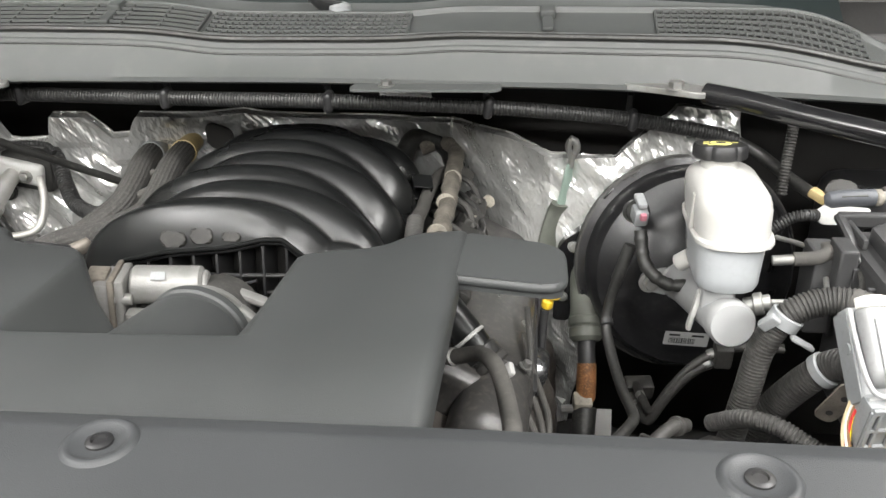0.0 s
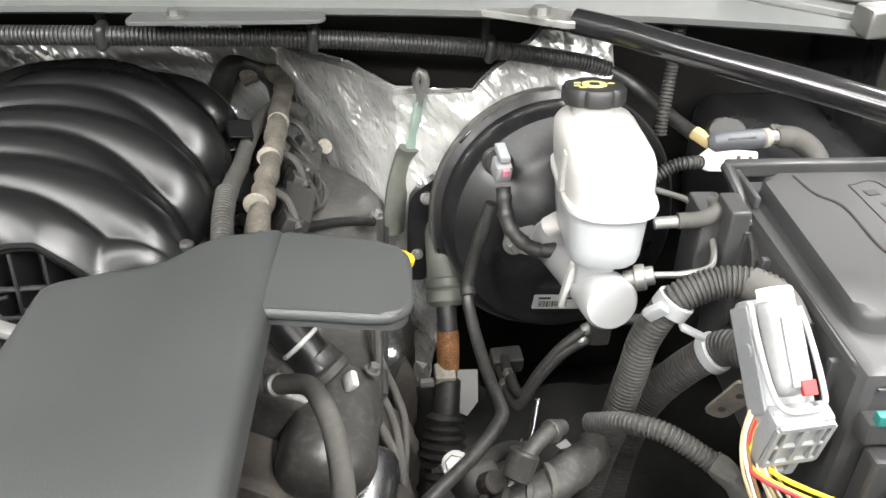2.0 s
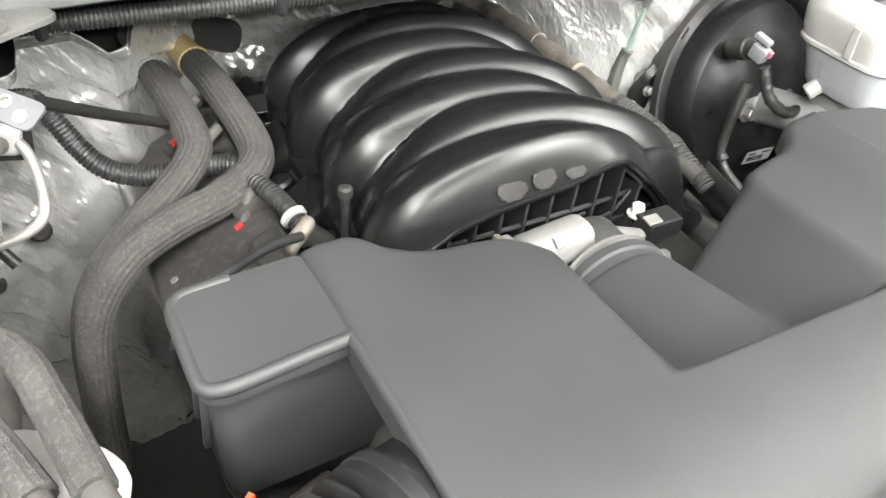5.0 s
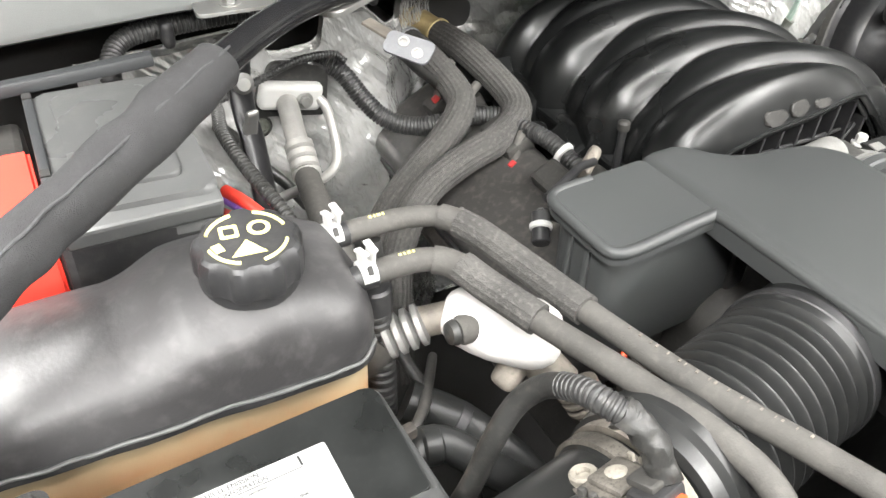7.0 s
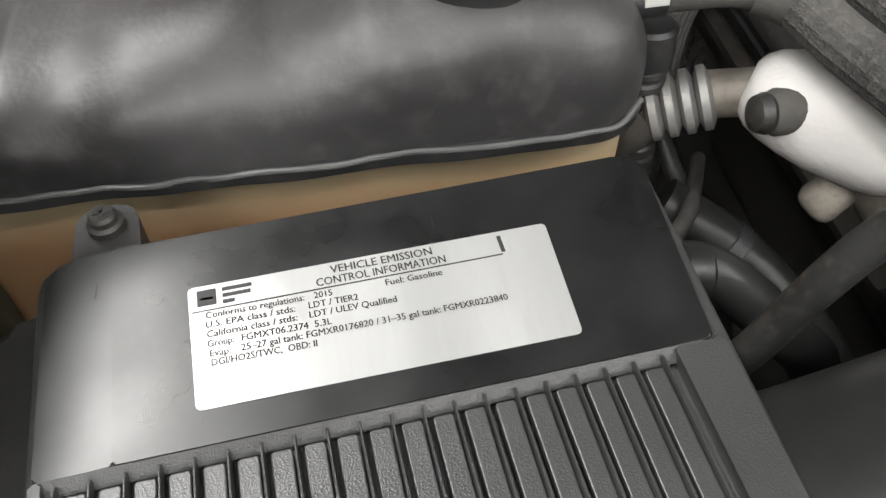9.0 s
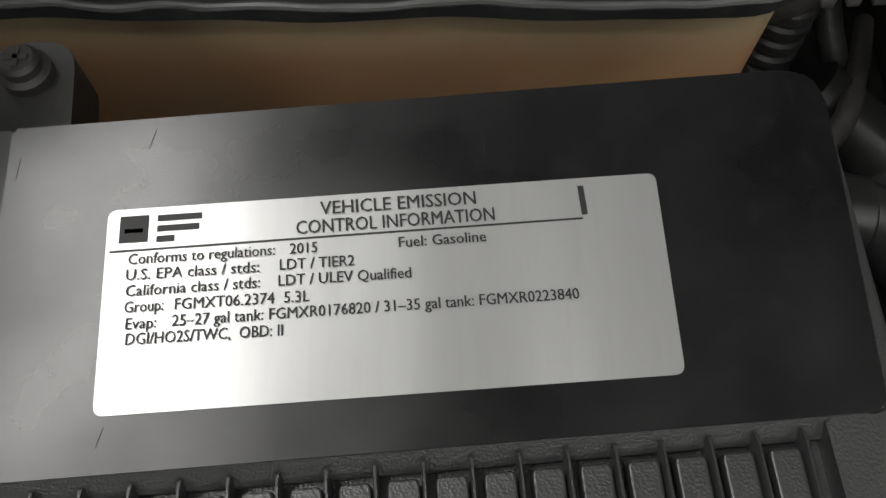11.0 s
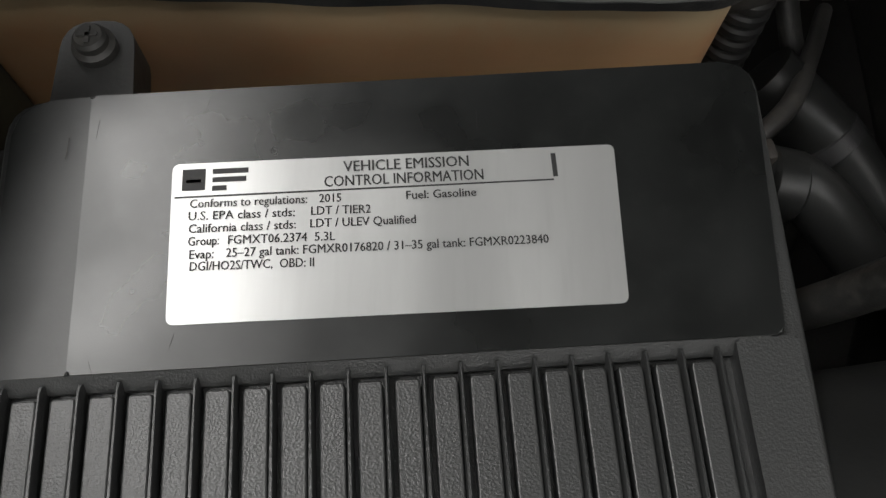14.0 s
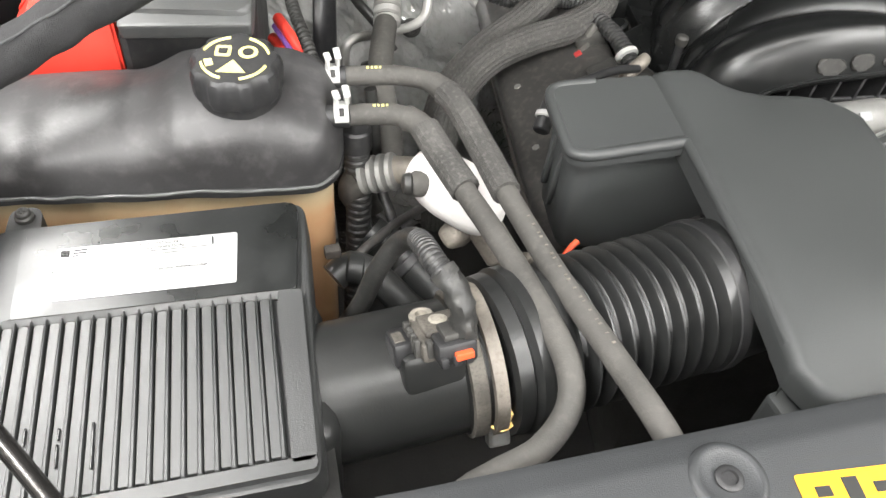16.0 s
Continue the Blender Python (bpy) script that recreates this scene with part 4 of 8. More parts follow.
part("case_bolt", hex_bolt((-0.048, 0.062, 1.036), (0, -1, 0.3), 0.006, 0.006), ZINC, tb)
part("web", rbox(pose(-0.03, 0.075, 1.03, 0, 10, 8), 0.07, 0.02, 0.03, 0.006), THROTTLE, tb)
for k, (rr, yy, mm) in enumerate(((0.0495, 0.062, THROTTLE), (0.0505, 0.068, ZINC), (0.0475, 0.076, THROTTLE))):
    part("clamp_band", lathe([(rr - 0.003, 0), (rr, 0.001), (rr, 0.0045), (rr - 0.003, 0.0055)], axis_pose((0.017, yy, 1.028), (0.0175, yy + 0.1, 1.028)), 44), mm, tb)
part("flange", rbox(pose(0.05, 0.104, 1.052, 0, 16, -8), 0.05, 0.014, 0.009, 0.004), THROTTLE, tb)
part("clamp_housing", rbox(pose(0.062, 0.07, 1.05, 0, 42, -6), 0.02, 0.012, 0.01, 0.003), ZINC, tb)
part("clamp_screw", hex_bolt((0.068, 0.068, 1.046), (0.7, -0.1, -0.6), 0.0055, 0.01), ZINC, tb)
part("bolt", hex_bolt((0.104, 0.144, 1.03), (0, 0, 1), 0.0065, 0.012), WHITE_PL, tb)
part("sensor", rbox(pose(0.118, 0.128, 1.026), 0.04, 0.026, 0.02, 0.003), BLACK, tb)
part("sensor_face", rbox(pose(0.106, 0.124, 1.037, 8), 0.016, 0.012, 0.002, 0.0006), ALU, tb, "pale sensor label")

# ---------- brake booster and master cylinder ----------
boo = thing("brake_booster", (0.535, 0.45, 0.8), "gloss black round brake booster with a barcode label", "brake booster")
BM_ = axis_pose((0.538, 0.5, 0.922), (0.571, 0.2, 0.982))
part("shell", lathe([(0.06, -0.03), (0.13, -0.01), (0.138, 0.005), (0.14, 0.026), (0.139, 0.03), (0.148, 0.034), (0.15, 0.042), (0.148, 0.049), (0.139, 0.053), (0.138, 0.072), (0.135, 0.083), (0.129, 0.092), (0.112, 0.1), (0.098, 0.112), (0.086, 0.122), (0.06, 0.13), (0.05, 0.134), (0.02, 0.136)], BM_, 80), SATIN, boo, smooth=28)
part("rim_band", lathe([(0.1485, 0.034), (0.1515, 0.036), (0.1515, 0.047), (0.1485, 0.049)], BM_, 80), BLACK_DIRTY, boo, "dusty black crimped rim")
for a in range(6):
    an = a * math.pi / 3 + 0.3
    part("crimp", rbox(BM_ @ pose(0.146 * math.cos(an), 0.146 * math.sin(an), 0.043, 0, 0, math.degrees(an)), 0.006, 0.02, 0.014, 0.002), GLOSS, boo)
lab = part("barcode_label", prism(rounded([(-0.029, -0.011), (0.029, -0.011), (0.029, 0.011), (-0.029, 0.011)], 0.002), 0, 0.0006, m=pose(0.537, 0.358, 0.868, 98, 4, 3)), LABEL, boo, "white barcode label")
random.seed(4)
bx = -0.022
while bx < 0.012:
    w = random.choice((0.0005, 0.0009, 0.0013))
    part("bar", rbox(pose(0.537, 0.358, 0.868, 98, 4, 3) @ pose(bx, -0.003, 0.0008), w, 0.009, 0.0003, 0), INK, lab)
    bx += w + random.choice((0.0006, 0.001))
for k, (tx, tw) in enumerate(((-0.016, 0.014), (0.014, 0.016))):
    part("printed_bar", rbox(pose(0.537, 0.358, 0.868, 98, 4, 3) @ pose(tx, 0.006, 0.0008), tw, 0.003, 0.0003, 0), INK, lab)
# sensor plug on the booster
plug = thing("sensor_plug", (0.463, 0.36, 1.045), "grey vacuum sensor plug with a taped lead on the booster", "plug")
part("grommet", rod((0.462, 0.4, 1.03), (0.463, 0.37, 1.042), 0.016, 24), RUBBER_BLACK, plug)
part("housing", rbox(pose(0.463, 0.352, 1.045, 15, 0, 10), 0.019, 0.024, 0.022, 0.004), GREY_PL, plug)
part("lock", rbox(pose(0.466, 0.337, 1.048, 15, 0, 10), 0.008, 0.006, 0.009, 0.001), mat("dull_pink_plastic", (0.42, 0.16, 0.2), 0.5), plug)
part("latch", rbox(pose(0.463, 0.352, 1.064, 15, 0, 10), 0.012, 0.026, 0.008, 0.002), GREY_PL, plug)
part("lead", sweep([(0.464, 0.34, 1.03), (0.468, 0.325, 1.0), (0.478, 0.315, 0.985), (0.497, 0.31, 0.973), (0.52, 0.31, 0.972), (0.54, 0.32, 0.97)], lambda s: 0.0078 + 0.0009 * math.sin(150 * s) * math.sin(61 * s + 1), 14, step=0.003), RUBBER_BLACK, plug, "black taped lead")
PC = Vector((0.463, 0.37, 1.042))
for ob in plug.children:
    if not ob.name.startswith("lead"):
        ob.data.transform(Matrix.Translation(PC) @ Matrix.Scale(0.95, 4) @ Matrix.Translation(-PC))
VA = [(0.455, 0.35, 1.005), (0.441, 0.345, 0.96), (0.43, 0.335, 0.907), (0.435, 0.3, 0.88), (0.445, 0.245, 0.864), (0.4525, 0.19, 0.869), (0.45, 0.172, 0.868), (0.422, 0.13, 0.868), (0.381, 0.08, 0.872), (0.33, 0.02, 0.87)]
va = thing("vacuum_hose", VA[3], "black rubber vacuum hose from the booster", "hose")
part("hose", sweep(VA, 0.0066, 14), RUBBER_BLACK, va)
part("cuff", sweep(VA[:2], 0.0078, 14), RUBBER_BLACK, va)
part("clip", lathe([(0.006, 0), (0.0085, 0.001), (0.0085, 0.008), (0.006, 0.009)], axis_pose(VA[2], VA[3]), 16), BLACK, va)

mc = thing("master_cylinder", (0.53, 0.28, 0.94), "silver grey brake master cylinder with brake pipes", "master cylinder")
A, B = Vector((0.525, 0.385, 0.945)), Vector((0.549, 0.198, 0.984))
part("body", lathe([(0.03, 0), (0.031, 0.004), (0.031, 0.016), (0.026, 0.02), (0.0245, 0.1), (0.0245, 0.105), (0.0235, 0.16), (0.022, 0.166)], axis_pose(A, B), 32), MC_GREY, mc)
part("end_cap", lathe([(0.024, 0), (0.0262, 0.002), (0.0262, 0.02), (0.0235, 0.024)], axis_pose(A.lerp(B, 0.86) + Vector((0.003, 0, -0.002)), B * 2 - A), 40), MC_GREY, mc)
part("flange", prism(rounded([(-0.054, -0.009, 0.008), (-0.02, -0.02, 0.014), (0.02, -0.02, 0.014), (0.054, -0.009, 0.008), (0.054, 0.009, 0.008), (0.02, 0.02, 0.014), (-0.02, 0.02, 0.014), (-0.054, 0.009, 0.008)]), 0, 0.012, 0.002, m=axis_pose(A.lerp(B, 0.03), B) @ pose(0, 0, 0, 0, 0, 0)), MC_GREY, mc)
for s in (-1, 1):
    q = axis_pose(A.lerp(B, 0.1), B) @ Vector((s * 0.045, 0, 0))
    part("nut", hex_bolt(q, B - A, 0.009, 0.014), ZINC, mc)
part("bridge", rbox(pose(0.544, 0.268, 0.996, 10, 0, -8), 0.036, 0.085, 0.042, 0.006), MC_GREY, mc)
part("pipe_fitting", rod((0.565, 0.222, 0.995), (0.592, 0.218, 1.003), 0.009, 6), ZINC, mc)
part("pipe_fitting", rod((0.575, 0.222, 0.997), (0.585, 0.22, 1.0), 0.0125, 18), ZINC, mc)
part("brake_pipe", sweep([(0.592, 0.218, 1.003), (0.62, 0.215, 1.006), (0.65, 0.23, 1.005), (0.66, 0.27, 1.015), (0.65, 0.3, 1.03), (0.62, 0.33, 1.03)], 0.0032, 10), ZINC, mc)
part("clip_tab", rbox(pose(0.518, 0.245, 0.975, 0, 10, -8), 0.006, 0.014, 0.05, 0.002), WHITE_PL, mc)

# ---------- brake fluid reservoir ----------
res = thing("brake_fluid_reservoir", (0.553, 0.285, 0.98), "milky white brake fluid reservoir with a black cap", "reservoir")


def res_section(z, hx, hy, cx, cy, r):
    hx, hy = hx * (0.955 if z > 1.06 else 0.9), hy * 1.25
    return [(cx + x, cy + y, z) for x, y in rounded([(-hx, -hy), (hx, -hy), (hx, hy), (-hx, hy)], r, 4)]


part("tank_lower", loft([res_section(1.011, 0.03, 0.038, 0.546, 0.266, 0.024), res_section(1.0145, 0.0355, 0.044, 0.546, 0.267, 0.03), res_section(1.02, 0.0375, 0.047, 0.546, 0.268, 0.032), res_section(1.032, 0.0385, 0.048, 0.546, 0.27, 0.034), res_section(1.066, 0.0395, 0.052, 0.547, 0.279, 0.035)]), TANK_LOW, res, "cloudy lower half")
part("seam", loft([res_section(1.0645, 0.043, 0.056, 0.549, 0.28, 0.037), res_section(1.066, 0.0452, 0.058, 0.549, 0.28, 0.039), res_section(1.07, 0.0452, 0.058, 0.549, 0.281, 0.039), res_section(1.0715, 0.043, 0.056, 0.549, 0.281, 0.037)]), WHITE, res)
part("tank_upper", loft([res_section(1.07, 0.0415, 0.054, 0.549, 0.282, 0.036), res_section(1.083, 0.042, 0.055, 0.548, 0.286, 0.036), res_section(1.1, 0.0425, 0.0545, 0.5475, 0.288, 0.035), res_section(1.109, 0.0415, 0.053, 0.547, 0.29, 0.034), res_section(1.115, 0.038, 0.049, 0.5465, 0.292, 0.031), res_section(1.119, 0.032, 0.042, 0.546, 0.296, 0.026), res_section(1.1205, 0.024, 0.033, 0.545, 0.303, 0.013)]), WHITE, res)
part("neck", lathe([(0.024, 0), (0.0215, 0.004), (0.0205, 0.008), (0.0205, 0.016), (0.0225, 0.018)], pose(0.543, 0.321, 1.112, -6), 28), WHITE, res)
part("shoulder_rib", rbox(pose(0.5075, 0.262, 1.09, 0, 4), 0.006, 0.012, 0.04, 0.0025), WHITE, res)
part("port", rod((0.516, 0.29, 1.02), (0.504, 0.296, 1.008), 0.0105, 18), WHITE, res)
part("level_sensor", rod((0.6, 0.265, 1.03), (0.628, 0.262, 1.034), 0.006, 12), ZINC, res)
cap = part("cap", lathe([(0.0235, 0.006), (0.029, 0.0075), (0.0305, 0.01), (0.0305, 0.0205), (0.0285, 0.0235)], pose(0.543, 0.325, 1.122, -8), 84, wave=lambda a: 1 - 0.085 * max(0, math.cos(6 * a)) ** 6), BLACK, res, "black screw cap with yellow print")
part("yellow_disc", lathe([(0.0118, 0), (0.0118, 0.0008)], pose(0.543, 0.325, 1.122, -8) @ pose(0, 0, 0.0236), 28), YELLOW_PRINT, cap)
part("mark", lathe([(0.0055, 0), (0.0055, 0.0004)], pose(0.543, 0.325, 1.122, -8) @ pose(0, 0, 0.0244), 20), INK, cap)
for dx, dy in ((-0.017, -0.003), (-0.015, 0.007), (0.017, 0.005), (-0.013, -0.01)):
    part("printed_bar", rbox(pose(0.543, 0.325, 1.122, -8) @ pose(dx, dy, 0.0238), 0.006, 0.003, 0.0006, 0), YELLOW_PRINT, cap)

# connector by the reservoir
lv = thing("level_sensor_lead", (0.64, 0.265, 1.03), "black elbow lead on the fluid level sensor", "lead")
part("elbow", sweep([(0.622, 0.262, 1.034), (0.645, 0.262, 1.036), (0.66, 0.268, 1.04), (0.664, 0.29, 1.035), (0.655, 0.31, 1.02)], 0.008, 12), RUBBER, lv)
solo("conduit", sweep([(0.6, 0.345, 1.018), (0.616, 0.345, 1.032), (0.6376, 0.3464, 1.047), (0.655, 0.344, 1.053), (0.668, 0.35, 1.05)], 0.0072, 14, pitch=0.004, depth=0.0016), CONDUIT, "short black corrugated conduit beside the booster", "conduit")
# white harness connector behind the fuse box
wc = thing("harness_connector", (0.7, 0.365, 1.04), "grey-blue harness connector in a white bracket on the inner wing", "connector")
WM = axis_pose((0.7, 0.36, 1.05), (0.69, 0.3, 1.075))
bracket = part("bracket", prism(rounded([(-0.033, -0.004, 0.004), (-0.022, -0.016, 0.006), (0.004, -0.014, 0.006), (0.03, -0.008, 0.004), (0.032, 0.008, 0.004), (0.0, 0.009, 0.006), (-0.014, 0.014, 0.004)]), -0.004, 0.0, 0.0015, m=WM), WHITE_PL, wc, "white plastic bracket")
for hx in (0.012, 0.024):
    part("slot", rbox(WM @ pose(hx, 0.0, 0.0002), 0.004, 0.005, 0.001, 0.0003), BLACK, bracket)
part("plug", sweep([(0.682, 0.372, 1.0605), (0.7, 0.37, 1.064), (0.72, 0.37, 1.0655), (0.737, 0.371, 1.066)], lambda d: 0.0105 - 0.004 * max(0.0, 1 - d / 0.018), 18, squash=1.15), mat("blue_grey_plastic", (0.075, 0.08, 0.09), 0.5, 0, 0.15, 30, 0.08, 0.15, 500, tint=(0.14, 0.14, 0.145), amount=0.35), wc, "blue-grey plug body")
part("plug_rib", rbox(pose(0.712, 0.362, 1.071, 20, -4, 0), 0.03, 0.004, 0.004, 0.001), CONDUIT_GREY, wc)
part("hood", prism(rounded([(-0.022, -0.01, 0.008), (0.022, -0.01, 0.008), (0.018, 0.008, 0.009), (-0.012, 0.012, 0.009)]), 0, 0.012, 0.003, m=pose(0.704, 0.392, 1.068, 60, 0, -6)), BLACK_DIRTY, wc)
part("clip", rbox(pose(0.679, 0.384, 1.062, 0, 20, -40), 0.024, 0.014, 0.012, 0.003), COUPLING, wc, "tan plastic clip")
part("collar", rod((0.737, 0.371, 1.066), (0.746, 0.373, 1.066), 0.0105, 18), SENSOR, wc, "pale seal collar")
part("tail_nut", rod((0.746, 0.373, 1.066), (0.757, 0.375, 1.0655), 0.0075, 8), ZINC, wc)
part("tail_cap", lathe([(0.0, 0.011), (0.007, 0.009), (0.0085, 0.003), (0.006, 0)], axis_pose((0.757, 0.385, 1.064), (0.76, 0.38, 1.09)), 16), RUBBER, wc)
part("tail", sweep([(0.755, 0.375, 1.0655), (0.775, 0.375, 1.064), (0.79, 0.36, 1.056), (0.796, 0.34, 1.04)], lambda d: 0.009 + 0.003 * min(1.0, d / 0.03), 14), RUBBER, wc)
part("lead", sweep([(0.59, 0.477, 1.103), (0.625, 0.468, 1.086), (0.652, 0.43, 1.07), (0.676, 0.388, 1.06)], 0.0078, 14), RUBBER_BLACK, wc, "smooth black taped lead")

# ---------- harness along the cowl ----------
har = thing("cowl_harness", (0.1, 0.42, 1.16), "black corrugated wiring harness along the cowl", "wiring harness")
part("conduit", sweep([(-0.637, 0.39, 1.11), (-0.634, 0.4, 1.135), (-0.629, 0.414, 1.149), (-0.616, 0.425, 1.159), (-0.589, 0.43, 1.163), (-0.515, 0.435, 1.165), (-0.45, 0.435, 1.167), (-0.362, 0.435, 1.168), (-0.15, 0.42, 1.168), (0.07, 0.413, 1.167), (0.273, 0.431, 1.156), (0.4, 0.45, 1.142), (0.458, 0.46, 1.133), (0.56, 0.475, 1.112), (0.595, 0.477, 1.1015)], 0.0098, 16, pitch=0.0042, depth=0.0013), CONDUIT, har, smooth=50)
HC = [(-0.575, 0.424, 1.161), (-0.362, 0.435, 1.168), (-0.15, 0.42, 1.168), (0.07, 0.413, 1.167), (0.273, 0.431, 1.156), (0.458, 0.46, 1.133)]
for c in HC:
    part("clip", rbox(pose(c[0], c[1], c[2], 0, 6 if c[0] > 0.2 else 0), 0.012, 0.027, 0.027, 0.006, 3), BLACK, har)
    part("clip_stem", rbox(pose(c[0] - 0.004, c[1] + 0.012, c[2] + 0.02, 25), 0.008, 0.008, 0.03, 0.002), BLACK, har)

# ---------- fender braces ----------
bra = thing("fender_brace", (0.6, 0.3, 1.18), "gloss black tubular fender brace bolted to the cowl", "brace", "fender braces")
part("tube", sweep([(0.53, 0.377, 1.19), (0.57, 0.345, 1.189), (0.62, 0.302, 1.185), (0.72, 0.222, 1.179), (0.83, 0.13, 1.168), (0.93, 0.03, 1.154)], 0.0125, 20), GLOSS, bra)
part("flat_end", prism(rounded([(-0.075, -0.02, 0.015), (0.035, -0.016, 0.012), (0.055, 0.012, 0.01), (-0.06, 0.03, 0.015)]), -0.003, 0.004, 0.002, m=pose(0.5, 0.392, 1.19, 0, 0, -30)), ZINC, bra, "flattened grey end plate")
part("bolt", hex_bolt((0.497, 0.386, 1.193), (0, 0, 1), 0.009, 0.009), ZINC, bra)
part("bolt", hex_bolt((0.545, 0.374, 1.192), (0, 0, 1), 0.008, 0.004), ZINC, bra)
br2 = thing("fender_brace", (-0.6, 0.2, 1.2), "black painted fender brace wrapped in black fabric", "brace", "fender braces")
part("tube", sweep([(-0.405, 0.362, 1.2), (-0.45, 0.328, 1.212), (-0.51, 0.272, 1.222), (-0.577, 0.211, 1.219), (-0.725, 0.078, 1.195), (-0.91, -0.089, 1.164)], 0.0125, 18), GLOSS, br2)
part("flat_end", prism(rounded([(-0.06, -0.026, 0.02), (0.06, -0.02, 0.015), (0.05, 0.03, 0.015), (-0.05, 0.028, 0.015)]), -0.002, 0.004, 0.002, m=pose(-0.405, 0.375, 1.192, 0, 0, 30)), ZINC, br2, "flattened steel end plate")
part("bolt", lathe([(0.02, 0), (0.02, 0.002), (0.012, 0.006), (0.009, 0.008)], pose(-0.405, 0.37, 1.196), 24), ZINC, br2)
wrap = part("fabric_wrap", lump(sweep([(-0.572, 0.2155, 1.2195), (-0.651, 0.145, 1.207), (-0.725, 0.078, 1.195), (-0.798, 0.012, 1.182), (-0.909, -0.088, 1.164)], lambda s: 0.0188 + 0.0012 * math.sin(9 * s) - 0.003 * (s < 0.01), 30, step=0.003), 0.0028, 38), FABRIC, br2, "black fabric wrap with a stitched seam")
part("seam", lump(sweep([(-0.5666, 0.2066, 1.2356), (-0.6456, 0.1361, 1.2231), (-0.7196, 0.0691, 1.2111), (-0.7926, 0.0031, 1.1981), (-0.9036, -0.0969, 1.1801)], 0.001, 8, step=0.004), 0.002, 45), mat("grey_thread", (0.045, 0.045, 0.047), 0.8, 0, 0.3, 300, 0.05, 0.5, 900), wrap, "grey stitched seam")
part("leg", sweep([(-0.522, 0.352, 1.18), (-0.5277, 0.3545, 1.146), (-0.5304, 0.3421, 1.1129), (-0.529, 0.323, 1.0805), (-0.5307, 0.3, 1.045), (-0.532, 0.285, 1.0)], 0.0165, 16, squash=0.5), SATIN, br2)
# added pale piece gives the black leg its worn, bright highlight
part("worn_highlight", lump(rbox(pose(-0.532, 0.322, 1.1, 28, -4, 10), 0.018, 0.01, 0.06, 0.0045, 3, taper=0.6), 0.002, 40), ZINC, br2, "pale piece standing in for the worn highlight on the brace leg")
part("bracket_nut", lathe([(0.009, 0), (0.01, 0.003), (0.006, 0.008)], axis_pose((-0.53, 0.336, 1.14), (-0.533, 0.3, 1.15)), 18), ZINC, br2)

# ---------- steering shaft ----------
ste = thing("steering_shaft", (0.405, 0.4, 0.75), "steering shaft with rusted joint and rubber boot", "steering shaft")
part("tube", rod((0.405, 0.545, 1.0), (0.41, 0.424, 0.855), 0.0205, 20, r2=0.021), GREEN_DARK, ste)
part("collar", lathe([(0.02, 0), (0.0235, 0.003), (0.0235, 0.012), (0.021, 0.015), (0.0235, 0.018), (0.0235, 0.03), (0.018, 0.036)], axis_pose((0.4095, 0.426, 0.858), (0.412, 0.4, 0.826)), 24), GREEN_DARK, ste)
part("rusted_rod", lathe([(0.0115, 0), (0.0135, 0.004), (0.014, 0.03), (0.0135, 0.05), (0.011, 0.056)], axis_pose((0.413, 0.388, 0.807), (0.413, 0.368, 0.757)), 16), RUST, ste, "rust coloured shaft end")
part("neck", rod((0.4115, 0.405, 0.833), (0.413, 0.385, 0.8), 0.0125, 18), BLACK, ste)
part("joint", rbox(pose(0.408, 0.362, 0.757, 20, 0, 5), 0.026, 0.024, 0.022, 0.004), SENSOR, ste, "pale stained joint block")
part("pinch_bolt", rod((0.379, 0.36, 0.745), (0.402, 0.36, 0.747), 0.006, 8), ZINC, ste)
part("lower_shaft", rod((0.412, 0.362, 0.75), (0.405, 0.3, 0.66), 0.0165, 20, r2=0.0165), RUBBER_BLACK, ste)
part("boot", lathe([(0.017, 0)] + [p for k in range(7) for p in ((0.0215 + 0.0016 * k, 0.003 + 0.0115 * k), (0.0235 + 0.0016 * k, 0.0055 + 0.0115 * k), (0.0215 + 0.0016 * k, 0.008 + 0.0115 * k), (0.0175 + 0.0016 * k, 0.0115 + 0.0115 * k))] + [(0.03, 0.12)], axis_pose((0.4085, 0.336, 0.717), (0.395, 0.24, 0.58)), 26), RUBBER_BLACK, ste, "ribbed black rubber boot", smooth=50)
solo("column_bracket", prism(rounded([(0.377, 0.958, 0.006), (0.407, 0.982, 0.004), (0.414, 0.951, 0.006), (0.396, 0.936, 0.006), (0.393, 0.898, 0.006), (0.389, 0.83, 0.006), (0.365, 0.83, 0.006), (0.366, 0.9, 0.006), (0.369, 0.945, 0.006)]), 0, 0.016, 0.003, m=pose(0, 0.476, 0, 90, 0, 0)), GLOSS, "black bracket bolted beside the booster", "bracket")
solo("bracket_bolt", hex_bolt((0.391, 0.46, 0.95), (0, -1, 0.2), 0.006, 0.007), ZINC, "zinc hex bolt in the column bracket", "bolt", "bracket bolts")
solo("bracket_bolt", hex_bolt((0.378, 0.46, 0.87), (0, -1, 0.2), 0.005, 0.007), ZINC, "zinc hex bolt in the column bracket", "bolt", "bracket bolts")
